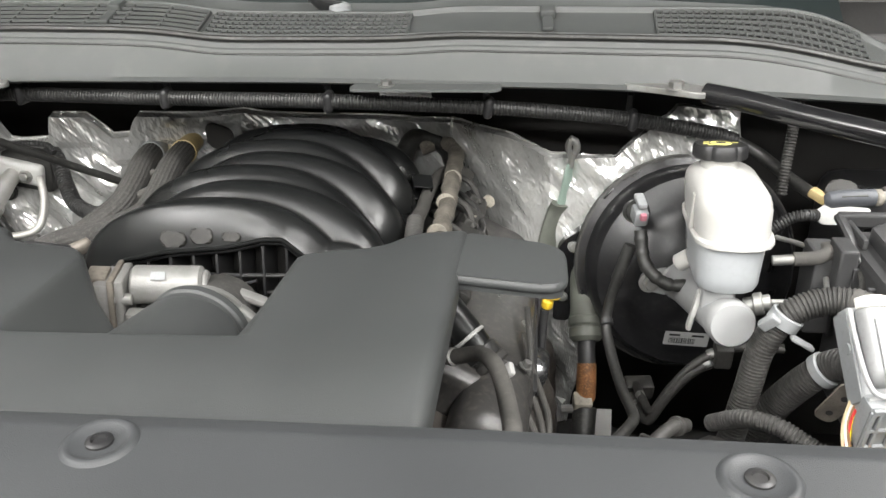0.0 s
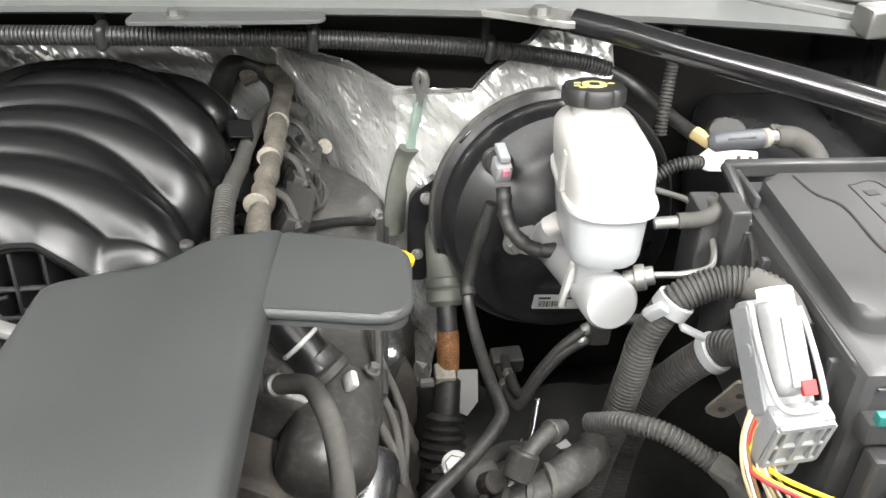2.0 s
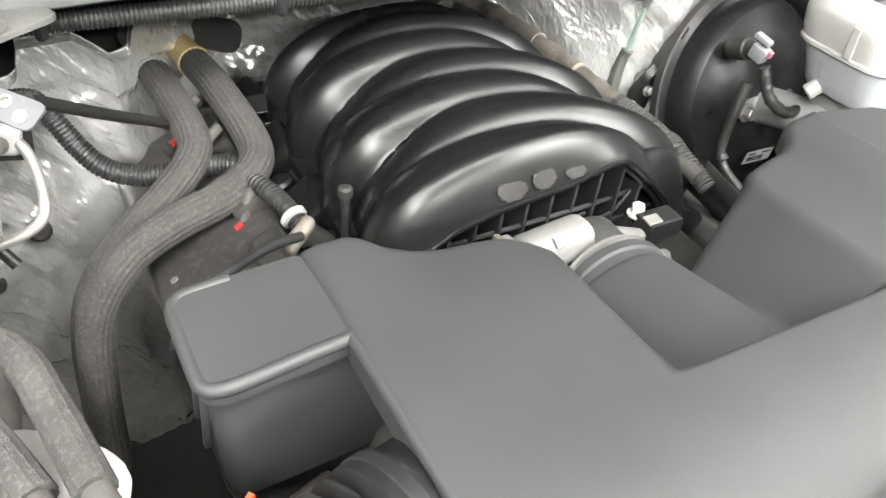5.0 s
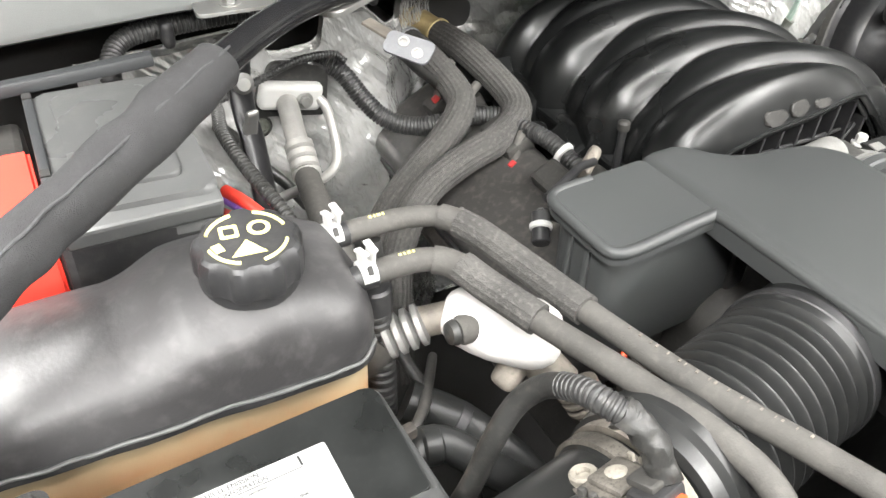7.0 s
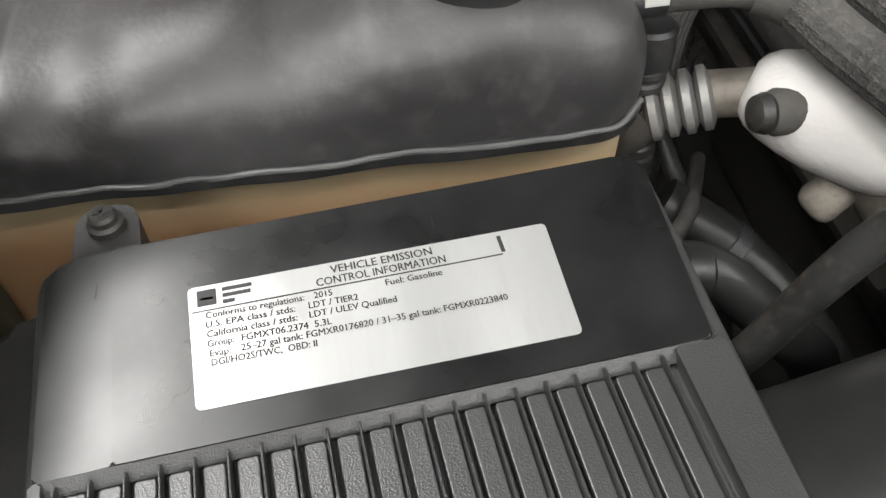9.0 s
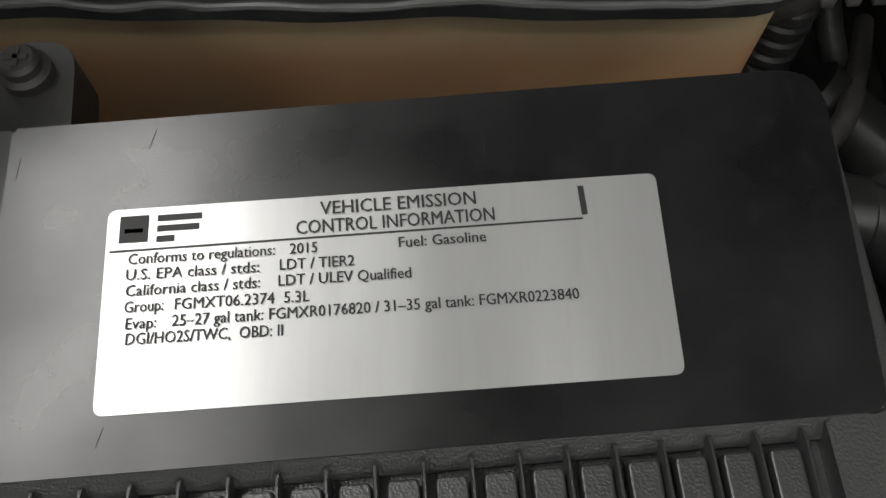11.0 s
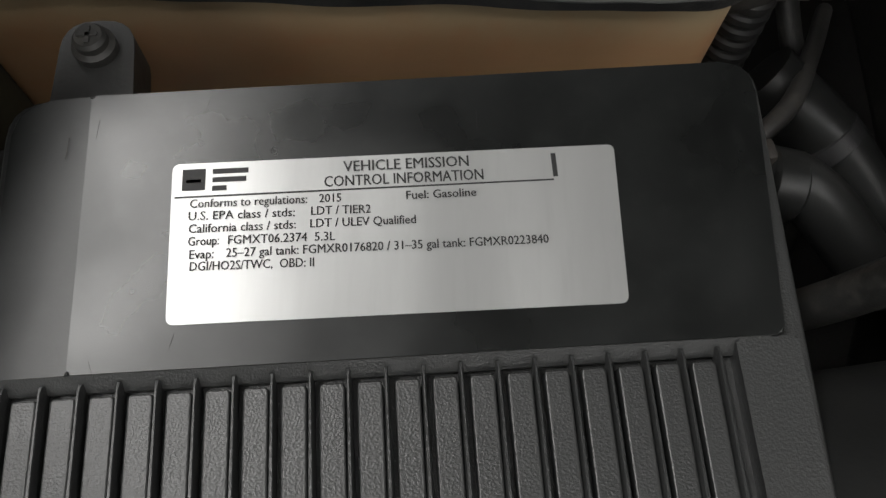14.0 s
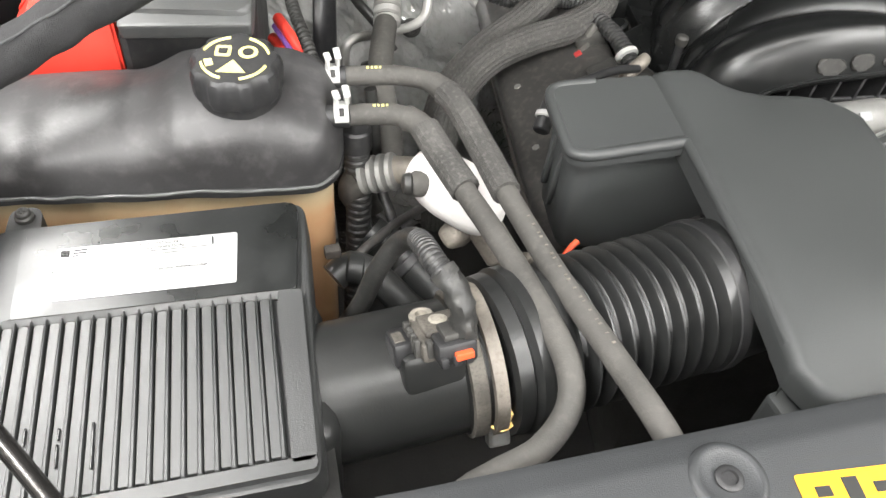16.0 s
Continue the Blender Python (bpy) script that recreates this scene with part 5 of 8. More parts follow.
# white plates added in place of the bright floor seen through gaps
for c, o in (((0.442, 0.44, 0.655), [(-0.012, 0.028), (0.016, 0.03), (0.018, -0.014), (0.004, -0.034), (-0.012, -0.028)]), ((0.56, 0.3, 0.681), [(-0.018, 0.007), (-0.006, 0.015), (0.02, -0.009), (0.007, -0.012)]), ((0.491, 0.3, 0.684), [(-0.004, -0.02), (0.001, 0.004), (0.009, 0.017), (0.005, -0.004)]), ((0.382, 0.45, 0.696), [(-0.008, 0.005), (0.008, 0.001), (0.003, -0.006)])):
    solo("floor_glimpse_plate", prism(o, 0, 0.002, m=pose(c[0], c[1], c[2], 40, 0, -6)), WHITE_PL, "white plate standing in for the bright floor seen past the shaft", "panel", kind="structure")

# ---------- dipsticks ----------
dp = thing("transmission_dipstick", (0.37, 0.49, 0.9), "transmission dipstick with faded green grip and metal loop", "dipstick")
part("grip", sweep([(0.348, 0.49, 0.885), (0.358, 0.497, 0.95), (0.368, 0.503, 0.985), (0.374, 0.5, 1.0)], 0.02, 14, squash=0.5), GREEN_DARK, dp)
part("strap", sweep([(0.373, 0.5, 0.995), (0.378, 0.497, 1.03), (0.382, 0.493, 1.06)], lambda s: 0.0105 - 0.004 * s, 12, squash=0.45), GREEN, dp)
part("loop", sweep([(0.382, 0.493, 1.055), (0.383, 0.492, 1.07), (0.378, 0.49, 1.085), (0.384, 0.489, 1.098), (0.39, 0.49, 1.085), (0.385, 0.492, 1.07)], 0.004, 10, squash=1.3), ZINC, dp)
oil = thing("oil_dipstick", (0.355, 0.37, 0.87), "yellow ring oil dipstick", "dipstick")
part("ring", lathe([(0.0108, -0.0045), (0.0132, -0.0045), (0.0142, -0.003), (0.0142, 0.003), (0.0132, 0.0045), (0.0108, 0.0045), (0.0102, 0.003), (0.0102, -0.003), (0.0108, -0.0045)], pose(0.359, 0.366, 0.926, -4, 16, 0), 40), YELLOW, oil)
part("stem", lathe([(0.006, 0), (0.0078, 0.003), (0.0078, 0.011), (0.005, 0.014), (0.0045, 0.022)], pose(0.3545, 0.362, 0.905, 0, 6), 16), YELLOW, oil)
part("tube", sweep([(0.352, 0.366, 0.9), (0.35, 0.36, 0.87), (0.348, 0.34, 0.8), (0.35, 0.32, 0.7)], 0.006, 12), BLACK, oil)

# ---------- fuel rail, hoses on the driver's side of the engine ----------
fr = thing("fuel_rail", (0.22, 0.4, 1.02), "dusty fuel rail and injector harness", "fuel rail")
part("taped_hose", lump(sweep([(0.15, 0.66, 1.025), (0.185, 0.66, 1.035), (0.21, 0.62, 1.03), (0.216, 0.52, 1.034), (0.22, 0.42, 1.03), (0.222, 0.29, 1.025), (0.225, 0.2, 1.0)], lambda s: 0.0118 + 0.0008 * math.sin(70 * s), 16, step=0.004), 0.0024, 60), mat("dusty_cloth_tape", (0.1, 0.09, 0.075), 0.85, 0, 0.4, 30, 0.08, 0.5, 500, tint=(0.2, 0.18, 0.15), amount=0.5), fr, "dusty cloth-taped hose")
part("elbow", sweep([(0.12, 0.62, 1.0), (0.135, 0.66, 1.035), (0.165, 0.67, 1.04), (0.195, 0.655, 1.025), (0.208, 0.625, 1.005)], 0.0165, 16), RUBBER_BLACK, fr)
for y in (0.5, 0.41, 0.31):
    part("tie", lathe([(0.0112, 0), (0.0128, 0.0005), (0.0128, 0.0018), (0.0112, 0.0022)], axis_pose((0.218, y, 1.033), (0.2185, y - 0.1, 1.032)), 20), SENSOR, fr)
for k in range(4):
    y = 0.24 + 0.085 * k
    part("injector_plug", rbox(pose(0.246, y, 1.0, 0, 30, 15), 0.02, 0.022, 0.024, 0.003), BLACK_DIRTY, fr)
    part("injector_lead", sweep([(0.226, y + 0.02, 1.03), (0.245, y + 0.01, 1.022), (0.256, y - 0.01, 1.0)], 0.0045, 8), BLACK_DIRTY, fr)
part("brass_fitting", lathe([(0.006, 0), (0.0085, 0.001), (0.0085, 0.006), (0.007, 0.007), (0.0095, 0.009), (0.0095, 0.014), (0.006, 0.016)], axis_pose((0.261, 0.523, 0.985), (0.2735, 0.51, 0.9985)), 20), SENSOR, fr, "tan stained pipe fitting")
part("fuel_pipe", sweep([(0.264, 0.52, 0.988), (0.252, 0.532, 0.973), (0.239, 0.546, 0.957), (0.225, 0.55, 0.94), (0.21, 0.545, 0.92)], 0.0062, 14), ALU, fr, "pale fuel pipe end")
il = thing("injector_loom", (0.245, 0.42, 0.99), "tangled black injector wiring with dusty plugs", "wiring")
part("plug", rbox(pose(0.252, 0.458, 0.984, 10, 25, 30), 0.022, 0.018, 0.018, 0.003), CONDUIT_GREY, il)
part("plug", rbox(pose(0.247, 0.384, 0.985, -10, 20, -25), 0.03, 0.022, 0.02, 0.004), BLACK_DIRTY, il)
part("plug_latch", rbox(pose(0.255, 0.455, 0.994, 10, 25, 30), 0.012, 0.008, 0.005, 0.001), SENSOR, il)
part("lead", sweep([(0.228, 0.5, 1.01), (0.238, 0.478, 1.012), (0.252, 0.465, 1.003), (0.264, 0.448, 0.985), (0.262, 0.425, 0.98), (0.248, 0.41, 0.99), (0.233, 0.404, 1.004)], 0.0042, 10), RUBBER_BLACK, il)
part("lead", sweep([(0.23, 0.45, 1.01), (0.246, 0.435, 1.004), (0.262, 0.415, 0.986), (0.266, 0.4, 0.974), (0.258, 0.385, 0.98)], 0.0038, 10), RUBBER_BLACK, il)
part("lead", sweep([(0.232, 0.38, 1.008), (0.246, 0.366, 1.0), (0.257, 0.35, 0.985), (0.254, 0.33, 0.98), (0.24, 0.31, 0.995)], 0.0045, 10), CONDUIT, il)
part("lead", sweep([(0.262, 0.47, 0.978), (0.272, 0.45, 0.968), (0.27, 0.42, 0.966), (0.262, 0.4, 0.975)], 0.003, 8), RUBBER, il)
solo("cover_gasket_rail", sweep([(0.252, 0.368, 0.972), (0.266, 0.376, 0.966), (0.295, 0.398, 0.957), (0.327, 0.417, 0.945)], 0.0058, 14), SATIN, "satin black rail across the valve cover", "rail")
solo("pcv_hose", sweep([(0.236, 0.589, 1.0), (0.2203, 0.584, 1.0137), (0.2, 0.562, 1.02), (0.1885, 0.52, 1.02), (0.185, 0.46, 1.02), (0.1865, 0.41, 1.023), (0.19, 0.34, 1.038), (0.196, 0.26, 1.046), (0.205, 0.17, 1.03)], 0.0092, 18), RUBBER, "smooth dusty grey hose along the manifold", "hose")
solo("pcv_conduit", sweep([(0.1935, 0.3, 1.052), (0.198, 0.25, 1.05), (0.205, 0.2, 1.038), (0.212, 0.16, 1.02)], 0.0105, 16, pitch=0.0042, depth=0.0014), CONDUIT_GREY, "ribbed grey conduit over the hose by the manifold", "conduit")
of = thing("oil_filler", (0.27, 0.16, 0.93), "black oil filler tube with a white clamp ring", "oil filler")
part("tube", sweep([(0.222, 0.196, 1.02), (0.248, 0.182, 0.995), (0.2692, 0.1692, 0.9724), (0.285, 0.155, 0.953)], 0.0185, 24), MANIFOLD, of)
part("ring", lathe([(0.0182, 0), (0.0198, 0.001), (0.0198, 0.0035), (0.0182, 0.0045)], axis_pose((0.267, 0.17, 0.9745), (0.292, 0.157, 0.951)), 32), WHITE_PL, of)
part("collar", lathe([(0.0178, 0), (0.0198, 0.002), (0.0198, 0.014), (0.0185, 0.016)], axis_pose((0.279, 0.164, 0.963), (0.3, 0.152, 0.943)), 28), RUBBER_BLACK, of)
part("boss_ring", lathe([(0.02, 0), (0.0225, 0.002), (0.0225, 0.009), (0.019, 0.011)], axis_pose((0.289, 0.158, 0.953), (0.31, 0.146, 0.933)), 30), BLACK_DIRTY, of)
part("tab", rbox(pose(0.312, 0.147, 0.947, 30, 30, 30), 0.008, 0.016, 0.016, 0.003), WHITE_PL, of, "pale filler latch")
VH = [(0.16, 0.12, 0.95), (0.22, 0.1, 0.99), (0.258, 0.088, 1.0), (0.288, 0.062, 1.022), (0.303, 0.026, 1.036), (0.31, 0.007, 1.035), (0.316, -0.02, 1.035), (0.321, -0.055, 1.04), (0.325, -0.1, 1.055), (0.33, -0.16, 1.05), (0.335, -0.22, 1.02)]
cv = thing("coolant_vent_hose", VH[4], "dusty rubber vent hose beside the engine cover", "hose")
part("hose", sweep(VH, 0.0078, 16), RUBBER, cv)
part("cuff", sweep(VH[:2], 0.0095, 16), RUBBER_BLACK, cv)
part("clamp", lathe([(0.0082, 0), (0.0095, 0.001), (0.0095, 0.006), (0.0082, 0.007)], axis_pose(VH[2], VH[3]), 20), ZINC, cv)
solo("plug_lead", sweep([(0.328, 0.24, 0.94), (0.337, 0.218, 0.905), (0.35, 0.212, 0.87), (0.359, 0.195, 0.84), (0.356, 0.16, 0.78)], 0.0042, 10), RUBBER, "grey spark plug lead", "lead", "plug leads")
solo("plug_lead", sweep([(0.33, 0.2, 0.9), (0.35, 0.18, 0.85), (0.358, 0.13, 0.78), (0.356, 0.1, 0.7)], 0.0042, 10), RUBBER, "grey spark plug lead", "lead", "plug leads")
solo("plug_lead", sweep([(0.325, 0.185, 0.88), (0.337, 0.173, 0.86), (0.35, 0.164, 0.83), (0.361, 0.149, 0.79), (0.362, 0.13, 0.74)], 0.0046, 10), RUBBER, "grey spark plug lead", "lead", "plug leads")
solo("plug_heat_shield", lump(rbox(pose(0.318, 0.118, 0.835, 12, 24, 0), 0.058, 0.085, 0.075, 0.026, 4), 0.004, 30), STEEL, "shiny spark plug heat shield", "heat shield", "plug heat shields")
solo("plug_heat_shield", lump(rbox(pose(0.335, 0.3, 0.845, 0, 20, 0), 0.04, 0.06, 0.06, 0.015, 3), 0.004, 30), STEEL, "shiny spark plug heat shield", "heat shield", "plug heat shields")

# ---------- brake pipes and valve block ----------
bp = thing("brake_pipe_block", (0.47, 0.3, 0.78), "black brake pipes clipped to the inner bulkhead", "brake pipes")
part("clamp", rbox(pose(0.558, 0.252, 0.914, 10, 0, 0), 0.02, 0.024, 0.03, 0.003), BLACK_DIRTY, bp)
for k in range(2):
    d = Vector((-0.004, -0.004, -0.011)) * k
    run = [(0.625, 0.25, 0.925), (0.575, 0.254, 0.922), (0.552, 0.254, 0.914), (0.527, 0.25, 0.898), (0.502, 0.246, 0.866), (0.485, 0.24, 0.838), (0.478, 0.247, 0.834), (0.474, 0.28, 0.83), (0.472, 0.315, 0.822)]
    part("pipe", sweep([Vector(p) + d for p in run[2 * k:]], 0.0056, 14), BLACK_DIRTY, bp)
    part("pipe_nut", rod(Vector((0.55, 0.254, 0.9135)) + d, Vector((0.542, 0.2535, 0.909)) + d, 0.0068, 6), ZINC, bp)
    part("pipe_nut", rod(Vector((0.4745, 0.272, 0.8305)) + d, Vector((0.473, 0.284, 0.829)) + d, 0.0068, 6), ZINC, bp)
part("block", rbox(pose(0.476, 0.32, 0.815, 10, 0, 6), 0.036, 0.024, 0.022, 0.003), BLACK_DIRTY, bp)

# ---------- fuse box ----------
fb = thing("fuse_box", (0.79, 0.18, 0.9), "black under-bonnet fuse box with a raised lid", "fuse box")
part("body", rbox(pose(0.8, 0.17, 0.95), 0.23, 0.29, 0.2, 0.01), FUSE, fb)
part("lid_base", prism(rounded([(0.685, 0.035, 0.012), (0.915, 0.03, 0.012), (0.915, 0.315, 0.012), (0.69, 0.312, 0.012)]), 1.03, 1.046, 0.003), FUSE, fb)
lid_out = rounded([(0.699, 0.07, 0.018), (0.9, 0.066, 0.018), (0.9, 0.29, 0.018), (0.704, 0.292, 0.018)])
lid = part("lid", prism(lid_out, 1.045, 1.068, 0.007), FUSE, fb, "satin black fuse box lid with embossed symbols")
part("crease", sweep([(0.735, 0.285, 1.068), (0.741, 0.25, 1.0685), (0.757, 0.225, 1.0685), (0.757, 0.16, 1.0685), (0.765, 0.13, 1.0685), (0.768, 0.085, 1.068)], 0.0014, 6), DARK, lid)
for k in range(5):
    part("embossed_mark", rbox(pose(0.795 + 0.006 * (k % 2), 0.25 - 0.022 * k, 1.0686, 0, 0, 10), 0.012, 0.009, 0.0005, 0), BLACK, lid)
part("emboss_frame", sweep([(0.78, 0.265, 1.0683), (0.812, 0.265, 1.0683), (0.814, 0.155, 1.0683), (0.786, 0.155, 1.0683), (0.78, 0.265, 1.0683)], 0.0008, 5), BLACK_DIRTY, lid)
part("rear_frame", rbox(pose(0.8, 0.318, 1.06), 0.238, 0.013, 0.016, 0.003), FUSE, fb)
part("frame_leg", sweep([(0.684, 0.318, 1.06), (0.685, 0.3, 1.056), (0.688, 0.27, 1.045), (0.69, 0.245, 1.034)], 0.0062, 10, squash=1.5), FUSE, fb)
part("latch_bow", sweep([(0.688, 0.245, 1.03), (0.6855, 0.226, 1.026), (0.685, 0.216, 1.012), (0.6855, 0.218, 0.994), (0.687, 0.23, 0.986)], 0.0042, 10, squash=1.6), CONDUIT_GREY, fb, "grey latch bow")
part("side_frame", rbox(pose(0.692, 0.285, 1.056), 0.006, 0.06, 0.012, 0.002), FUSE, fb)
for y in (0.235, 0.135):
    part("latch", prism(rounded([(-0.028, -0.013, 0.012), (0.028, -0.013, 0.012), (0.028, 0.013, 0.012), (-0.028, 0.013, 0.012)]), 0, 0.006, 0.0015, m=pose(0.69, y, 1.035, 90, 0, 90)), FUSE, fb)
for k in range(9):
    part("tread", rbox(pose(0.8, 0.058 - 0.0045 * k, 1.048 - 0.0012 * k), 0.21, 0.0018, 0.0025, 0), FUSE, fb)
for k in range(6):
    part("side_rib", rbox(pose(0.682, 0.06 + 0.045 * k, 0.98), 0.008, 0.006, 0.11, 0.001), FUSE, fb)
part("front_flange", rbox(pose(0.8, 0.02, 1.005), 0.22, 0.02, 0.022, 0.004), FUSE, fb)
part("front_pocket", rbox(pose(0.8, 0.012, 0.94), 0.2, 0.02, 0.09, 0.004), FUSE, fb)
part("teal_seal", rbox(pose(0.714, 0.009, 1.024), 0.046, 0.008, 0.01, 0.002), TEAL, fb)
part("green_tab", rbox(pose(0.752, 0.004, 1.018), 0.006, 0.006, 0.01, 0.001), mat("green_tab_plastic", (0.1, 0.45, 0.1), 0.5), fb)
for k in range(4):
    part("front_rib", rbox(pose(0.72 + 0.05 * k, -0.002, 0.93), 0.004, 0.008, 0.07, 0.001), FUSE, fb)
part("clip_block", rbox(pose(0.673, 0.26, 1.02), 0.02, 0.04, 0.07, 0.003), FUSE, fb)
part("clip_block", rbox(pose(0.66, 0.285, 0.99), 0.03, 0.05, 0.1, 0.004), FUSE, fb)

# ---------- large grey harness connector ----------
cn = thing("engine_control_connector", (0.64, 0.05, 0.98), "large light grey lever connector with coloured wires", "connector")
CM = pose(0.652, 0.06, 1.03, 46, 0, 7)
part("housing", rbox(CM @ pose(0, 0, -0.012), 0.056, 0.125, 0.03, 0.005, 2), GREY_PL, cn)
part("side_panel", rbox(CM @ pose(-0.029, 0.002, -0.012), 0.004, 0.11, 0.036, 0.002), GREY_PL, cn)
part("shroud", rbox(CM @ pose(-0.001, 0.012, 0.014), 0.042, 0.105, 0.034, 0.013, 4, taper=0.82), SHROUD, cn, "white wire shroud")
part("shroud_crest", rbox(CM @ pose(-0.001, 0.006, 0.031), 0.02, 0.07, 0.005, 0.002, 2), SHROUD, cn)
part("lever", sweep([CM @ Vector(p) for p in ((-0.026, 0.058, 0.006), (-0.028, 0.02, 0.012), (-0.027, -0.03, 0.02), (-0.018, -0.05, 0.026), (0.018, -0.05, 0.026), (0.027, -0.03, 0.02), (0.028, 0.02, 0.012), (0.026, 0.05, 0.006))], 0.0032, 10), SHROUD, cn)
for k in range(3):
    part("ridge", rbox(CM @ pose(0, -0.052 - 0.005 * k, 0.016 - 0.009 * k), 0.056 - 0.002 * k, 0.006, 0.004, 0.0015), SHROUD, cn)
part("red_lock", rbox(CM @ pose(0.004, -0.03, 0.033), 0.015, 0.015, 0.006, 0.001), RED_DULL, cn)
part("pivot", rod(CM @ Vector((-0.029, 0.012, -0.004)), CM @ Vector((-0.033, 0.012, -0.004)), 0.007, 16), GREY_PL, cn)
for k in range(4):
    part("boot_fold", sweep([CM @ Vector((0.017 * math.cos(a), 0.06 + 0.003 * k, 0.008 + 0.015 * math.sin(a))) for a in (math.pi * j / 8 for j in range(9))], 0.0028, 8), WIRES["white"], cn, "cream taped boot")
FBM = CM @ pose(0.002, -0.074, -0.012, -36, 0, 0) @ Matrix.Diagonal((1.08, 1, 1.3, 1))
part("front_block", rbox(FBM, 0.062, 0.026, 0.056, 0.006), GREY_PL, cn)
for bx, bz, bw, bh in ((-0.027, 0, 0.005, 0.046), (0.027, 0, 0.005, 0.046), (0, 0.023, 0.054, 0.006), (0, -0.022, 0.054, 0.006), (0, 0.0, 0.006, 0.04), (-0.014, 0.0, 0.022, 0.004), (0.014, 0.0, 0.022, 0.004), (-0.018, 0.011, 0.004, 0.02), (0.018, 0.011, 0.004, 0.02), (-0.018, -0.011, 0.004, 0.02), (0.018, -0.011, 0.004, 0.02)):
    part("front_rib", rbox(FBM @ pose(bx, -0.0145, bz), bw, 0.005, bh, 0.001), GREY_PL, cn)
for s in (-1, 1):
    part("foot", rbox(FBM @ pose(0.014 * s, 0.0, -0.038), 0.012, 0.02, 0.026, 0.002), GREY_PL, cn)
part("foot_bar", rbox(FBM @ pose(0, 0, -0.047), 0.04, 0.018, 0.008, 0.002), GREY_PL, cn)
part("foot_bar", rbox(FBM @ pose(0, 0, -0.032), 0.022, 0.016, 0.006, 0.001), GREY_PL, cn)
for k, c in enumerate(("tan", "white", "brown", "red", "yellow", "tan", "white", "tan", "brown", "white", "yellow", "tan")):
    x = 0.618 + 0.0027 * k
    end = (0.685 + 0.004 * k, -0.03, 0.905) if c in ("red", "yellow") else (0.64 + 0.004 * k, 0.0, 0.868)
    part("wire", sweep([(x + 0.006, 0.04 - 0.002 * k, 0.98), (x - 0.003, 0.025, 0.955), (x + 0.002 * (k % 3), 0.01, 0.922), end], 0.0019 if c not in ("red", "yellow") else 0.0027, 8), WIRES[c], cn)
CC = Vector((0.65, 0.05, 1.01))
for ob in cn.children:
    ob.data.transform(Matrix.Translation(CC + Vector((-0.0105, 0.004, 0.011))) @ Matrix.Scale(0.74, 4) @ Matrix.Translation(-CC))
ux = Vector((0.012, -0.01, 0.03)).normalized()
un = ux.cross(Vector((-0.75, 0.1, 0.3))).normalized()
un = un if un.y < 0 else -un
uy = un.cross(ux)
KM = Matrix(((ux.x, uy.x, un.x, 0.632), (ux.y, uy.y, un.y, 0.098), (ux.z, uy.z, un.z, 0.958), (0, 0, 0, 1)))
bracket = part("mount_bracket", prism(rounded([(-0.026, -0.01, 0.008), (0.026, -0.013, 0.004), (0.026, 0.013, 0.004), (-0.026, 0.01, 0.008)]), -0.0015, 0.0015, 0.0006, m=KM), DIRTY_METAL, cn, "stained steel mounting bracket")
for hx in (-0.013, 0.011):
    part("hole", lathe([(0.0034, 0), (0.0034, 0.0004)], KM @ pose(hx, 0, 0.0016), 14), DARK, bracket)
h1 = thing("wiring_conduit", (0.57, 0.15, 0.9), "thick dusty corrugated conduit to the grey connector", "conduit", "engine bay conduits")
part("conduit", sweep([(0.67, 0.11, 1.03), (0.66, 0.135, 1.044), (0.627, 0.15, 1.043), (0.589, 0.15, 1.026), (0.569, 0.15, 0.987), (0.562, 0.15, 0.94), (0.554, 0.15, 0.882), (0.543, 0.15, 0.817), (0.525, 0.13, 0.74)], 0.0142, 18, pitch=0.004, depth=0.0016), CONDUIT_GREY, h1, smooth=50)
part("tape", sweep([(0.672, 0.106, 1.026), (0.664, 0.127, 1.041), (0.645, 0.145, 1.045)], 0.0152, 16), RUBBER, h1)
part("tie_clip", lathe([(0.0148, 0), (0.0168, 0.001), (0.0168, 0.013), (0.0148, 0.014)], axis_pose((0.59, 0.15, 1.027), (0.569, 0.15, 0.987)), 26), GREY_PL, h1, "pale grey clip")
part("clip_latch", rbox(pose(0.568, 0.137, 1.024, 20, 40, 0), 0.012, 0.008, 0.02, 0.002), GREY_PL, h1)
part("tie_tail", rbox(pose(0.602, 0.135, 1.003, 0, 30, 0), 0.026, 0.01, 0.005, 0.002), GREY_PL, h1)
h2 = thing("wiring_conduit", (0.61, 0.18, 0.9), "dusty corrugated conduit with a pale clip", "conduit", "engine bay conduits")
part("conduit", sweep([(0.66, 0.14, 0.975), (0.645, 0.16, 0.962), (0.62, 0.175, 0.925), (0.595, 0.185, 0.875), (0.575, 0.175, 0.82), (0.56, 0.15, 0.77)], 0.0168, 18, pitch=0.004, depth=0.0016), CONDUIT_GREY, h2, smooth=50)
part("tie_clip", lathe([(0.0175, 0), (0.0195, 0.001), (0.0195, 0.01), (0.0175, 0.011)], axis_pose((0.642, 0.162, 0.958), (0.62, 0.176, 0.925)), 24), GREY_PL, h2)
h3 = thing("wiring_conduit", (0.6, 0.1, 0.8), "thin dusty conduit running down beside the fuse box", "conduit", "engine bay conduits")
H3 = [(0.525, 0.13, 0.905), (0.545, 0.098, 0.936), (0.57, 0.079, 0.944), (0.593, 0.064, 0.938), (0.618, 0.047, 0.926), (0.636, 0.034, 0.91), (0.645, 0.026, 0.885)]
part("conduit", sweep(H3, 0.0092, 14, pitch=0.004, depth=0.0014), CONDUIT_GREY, h3)
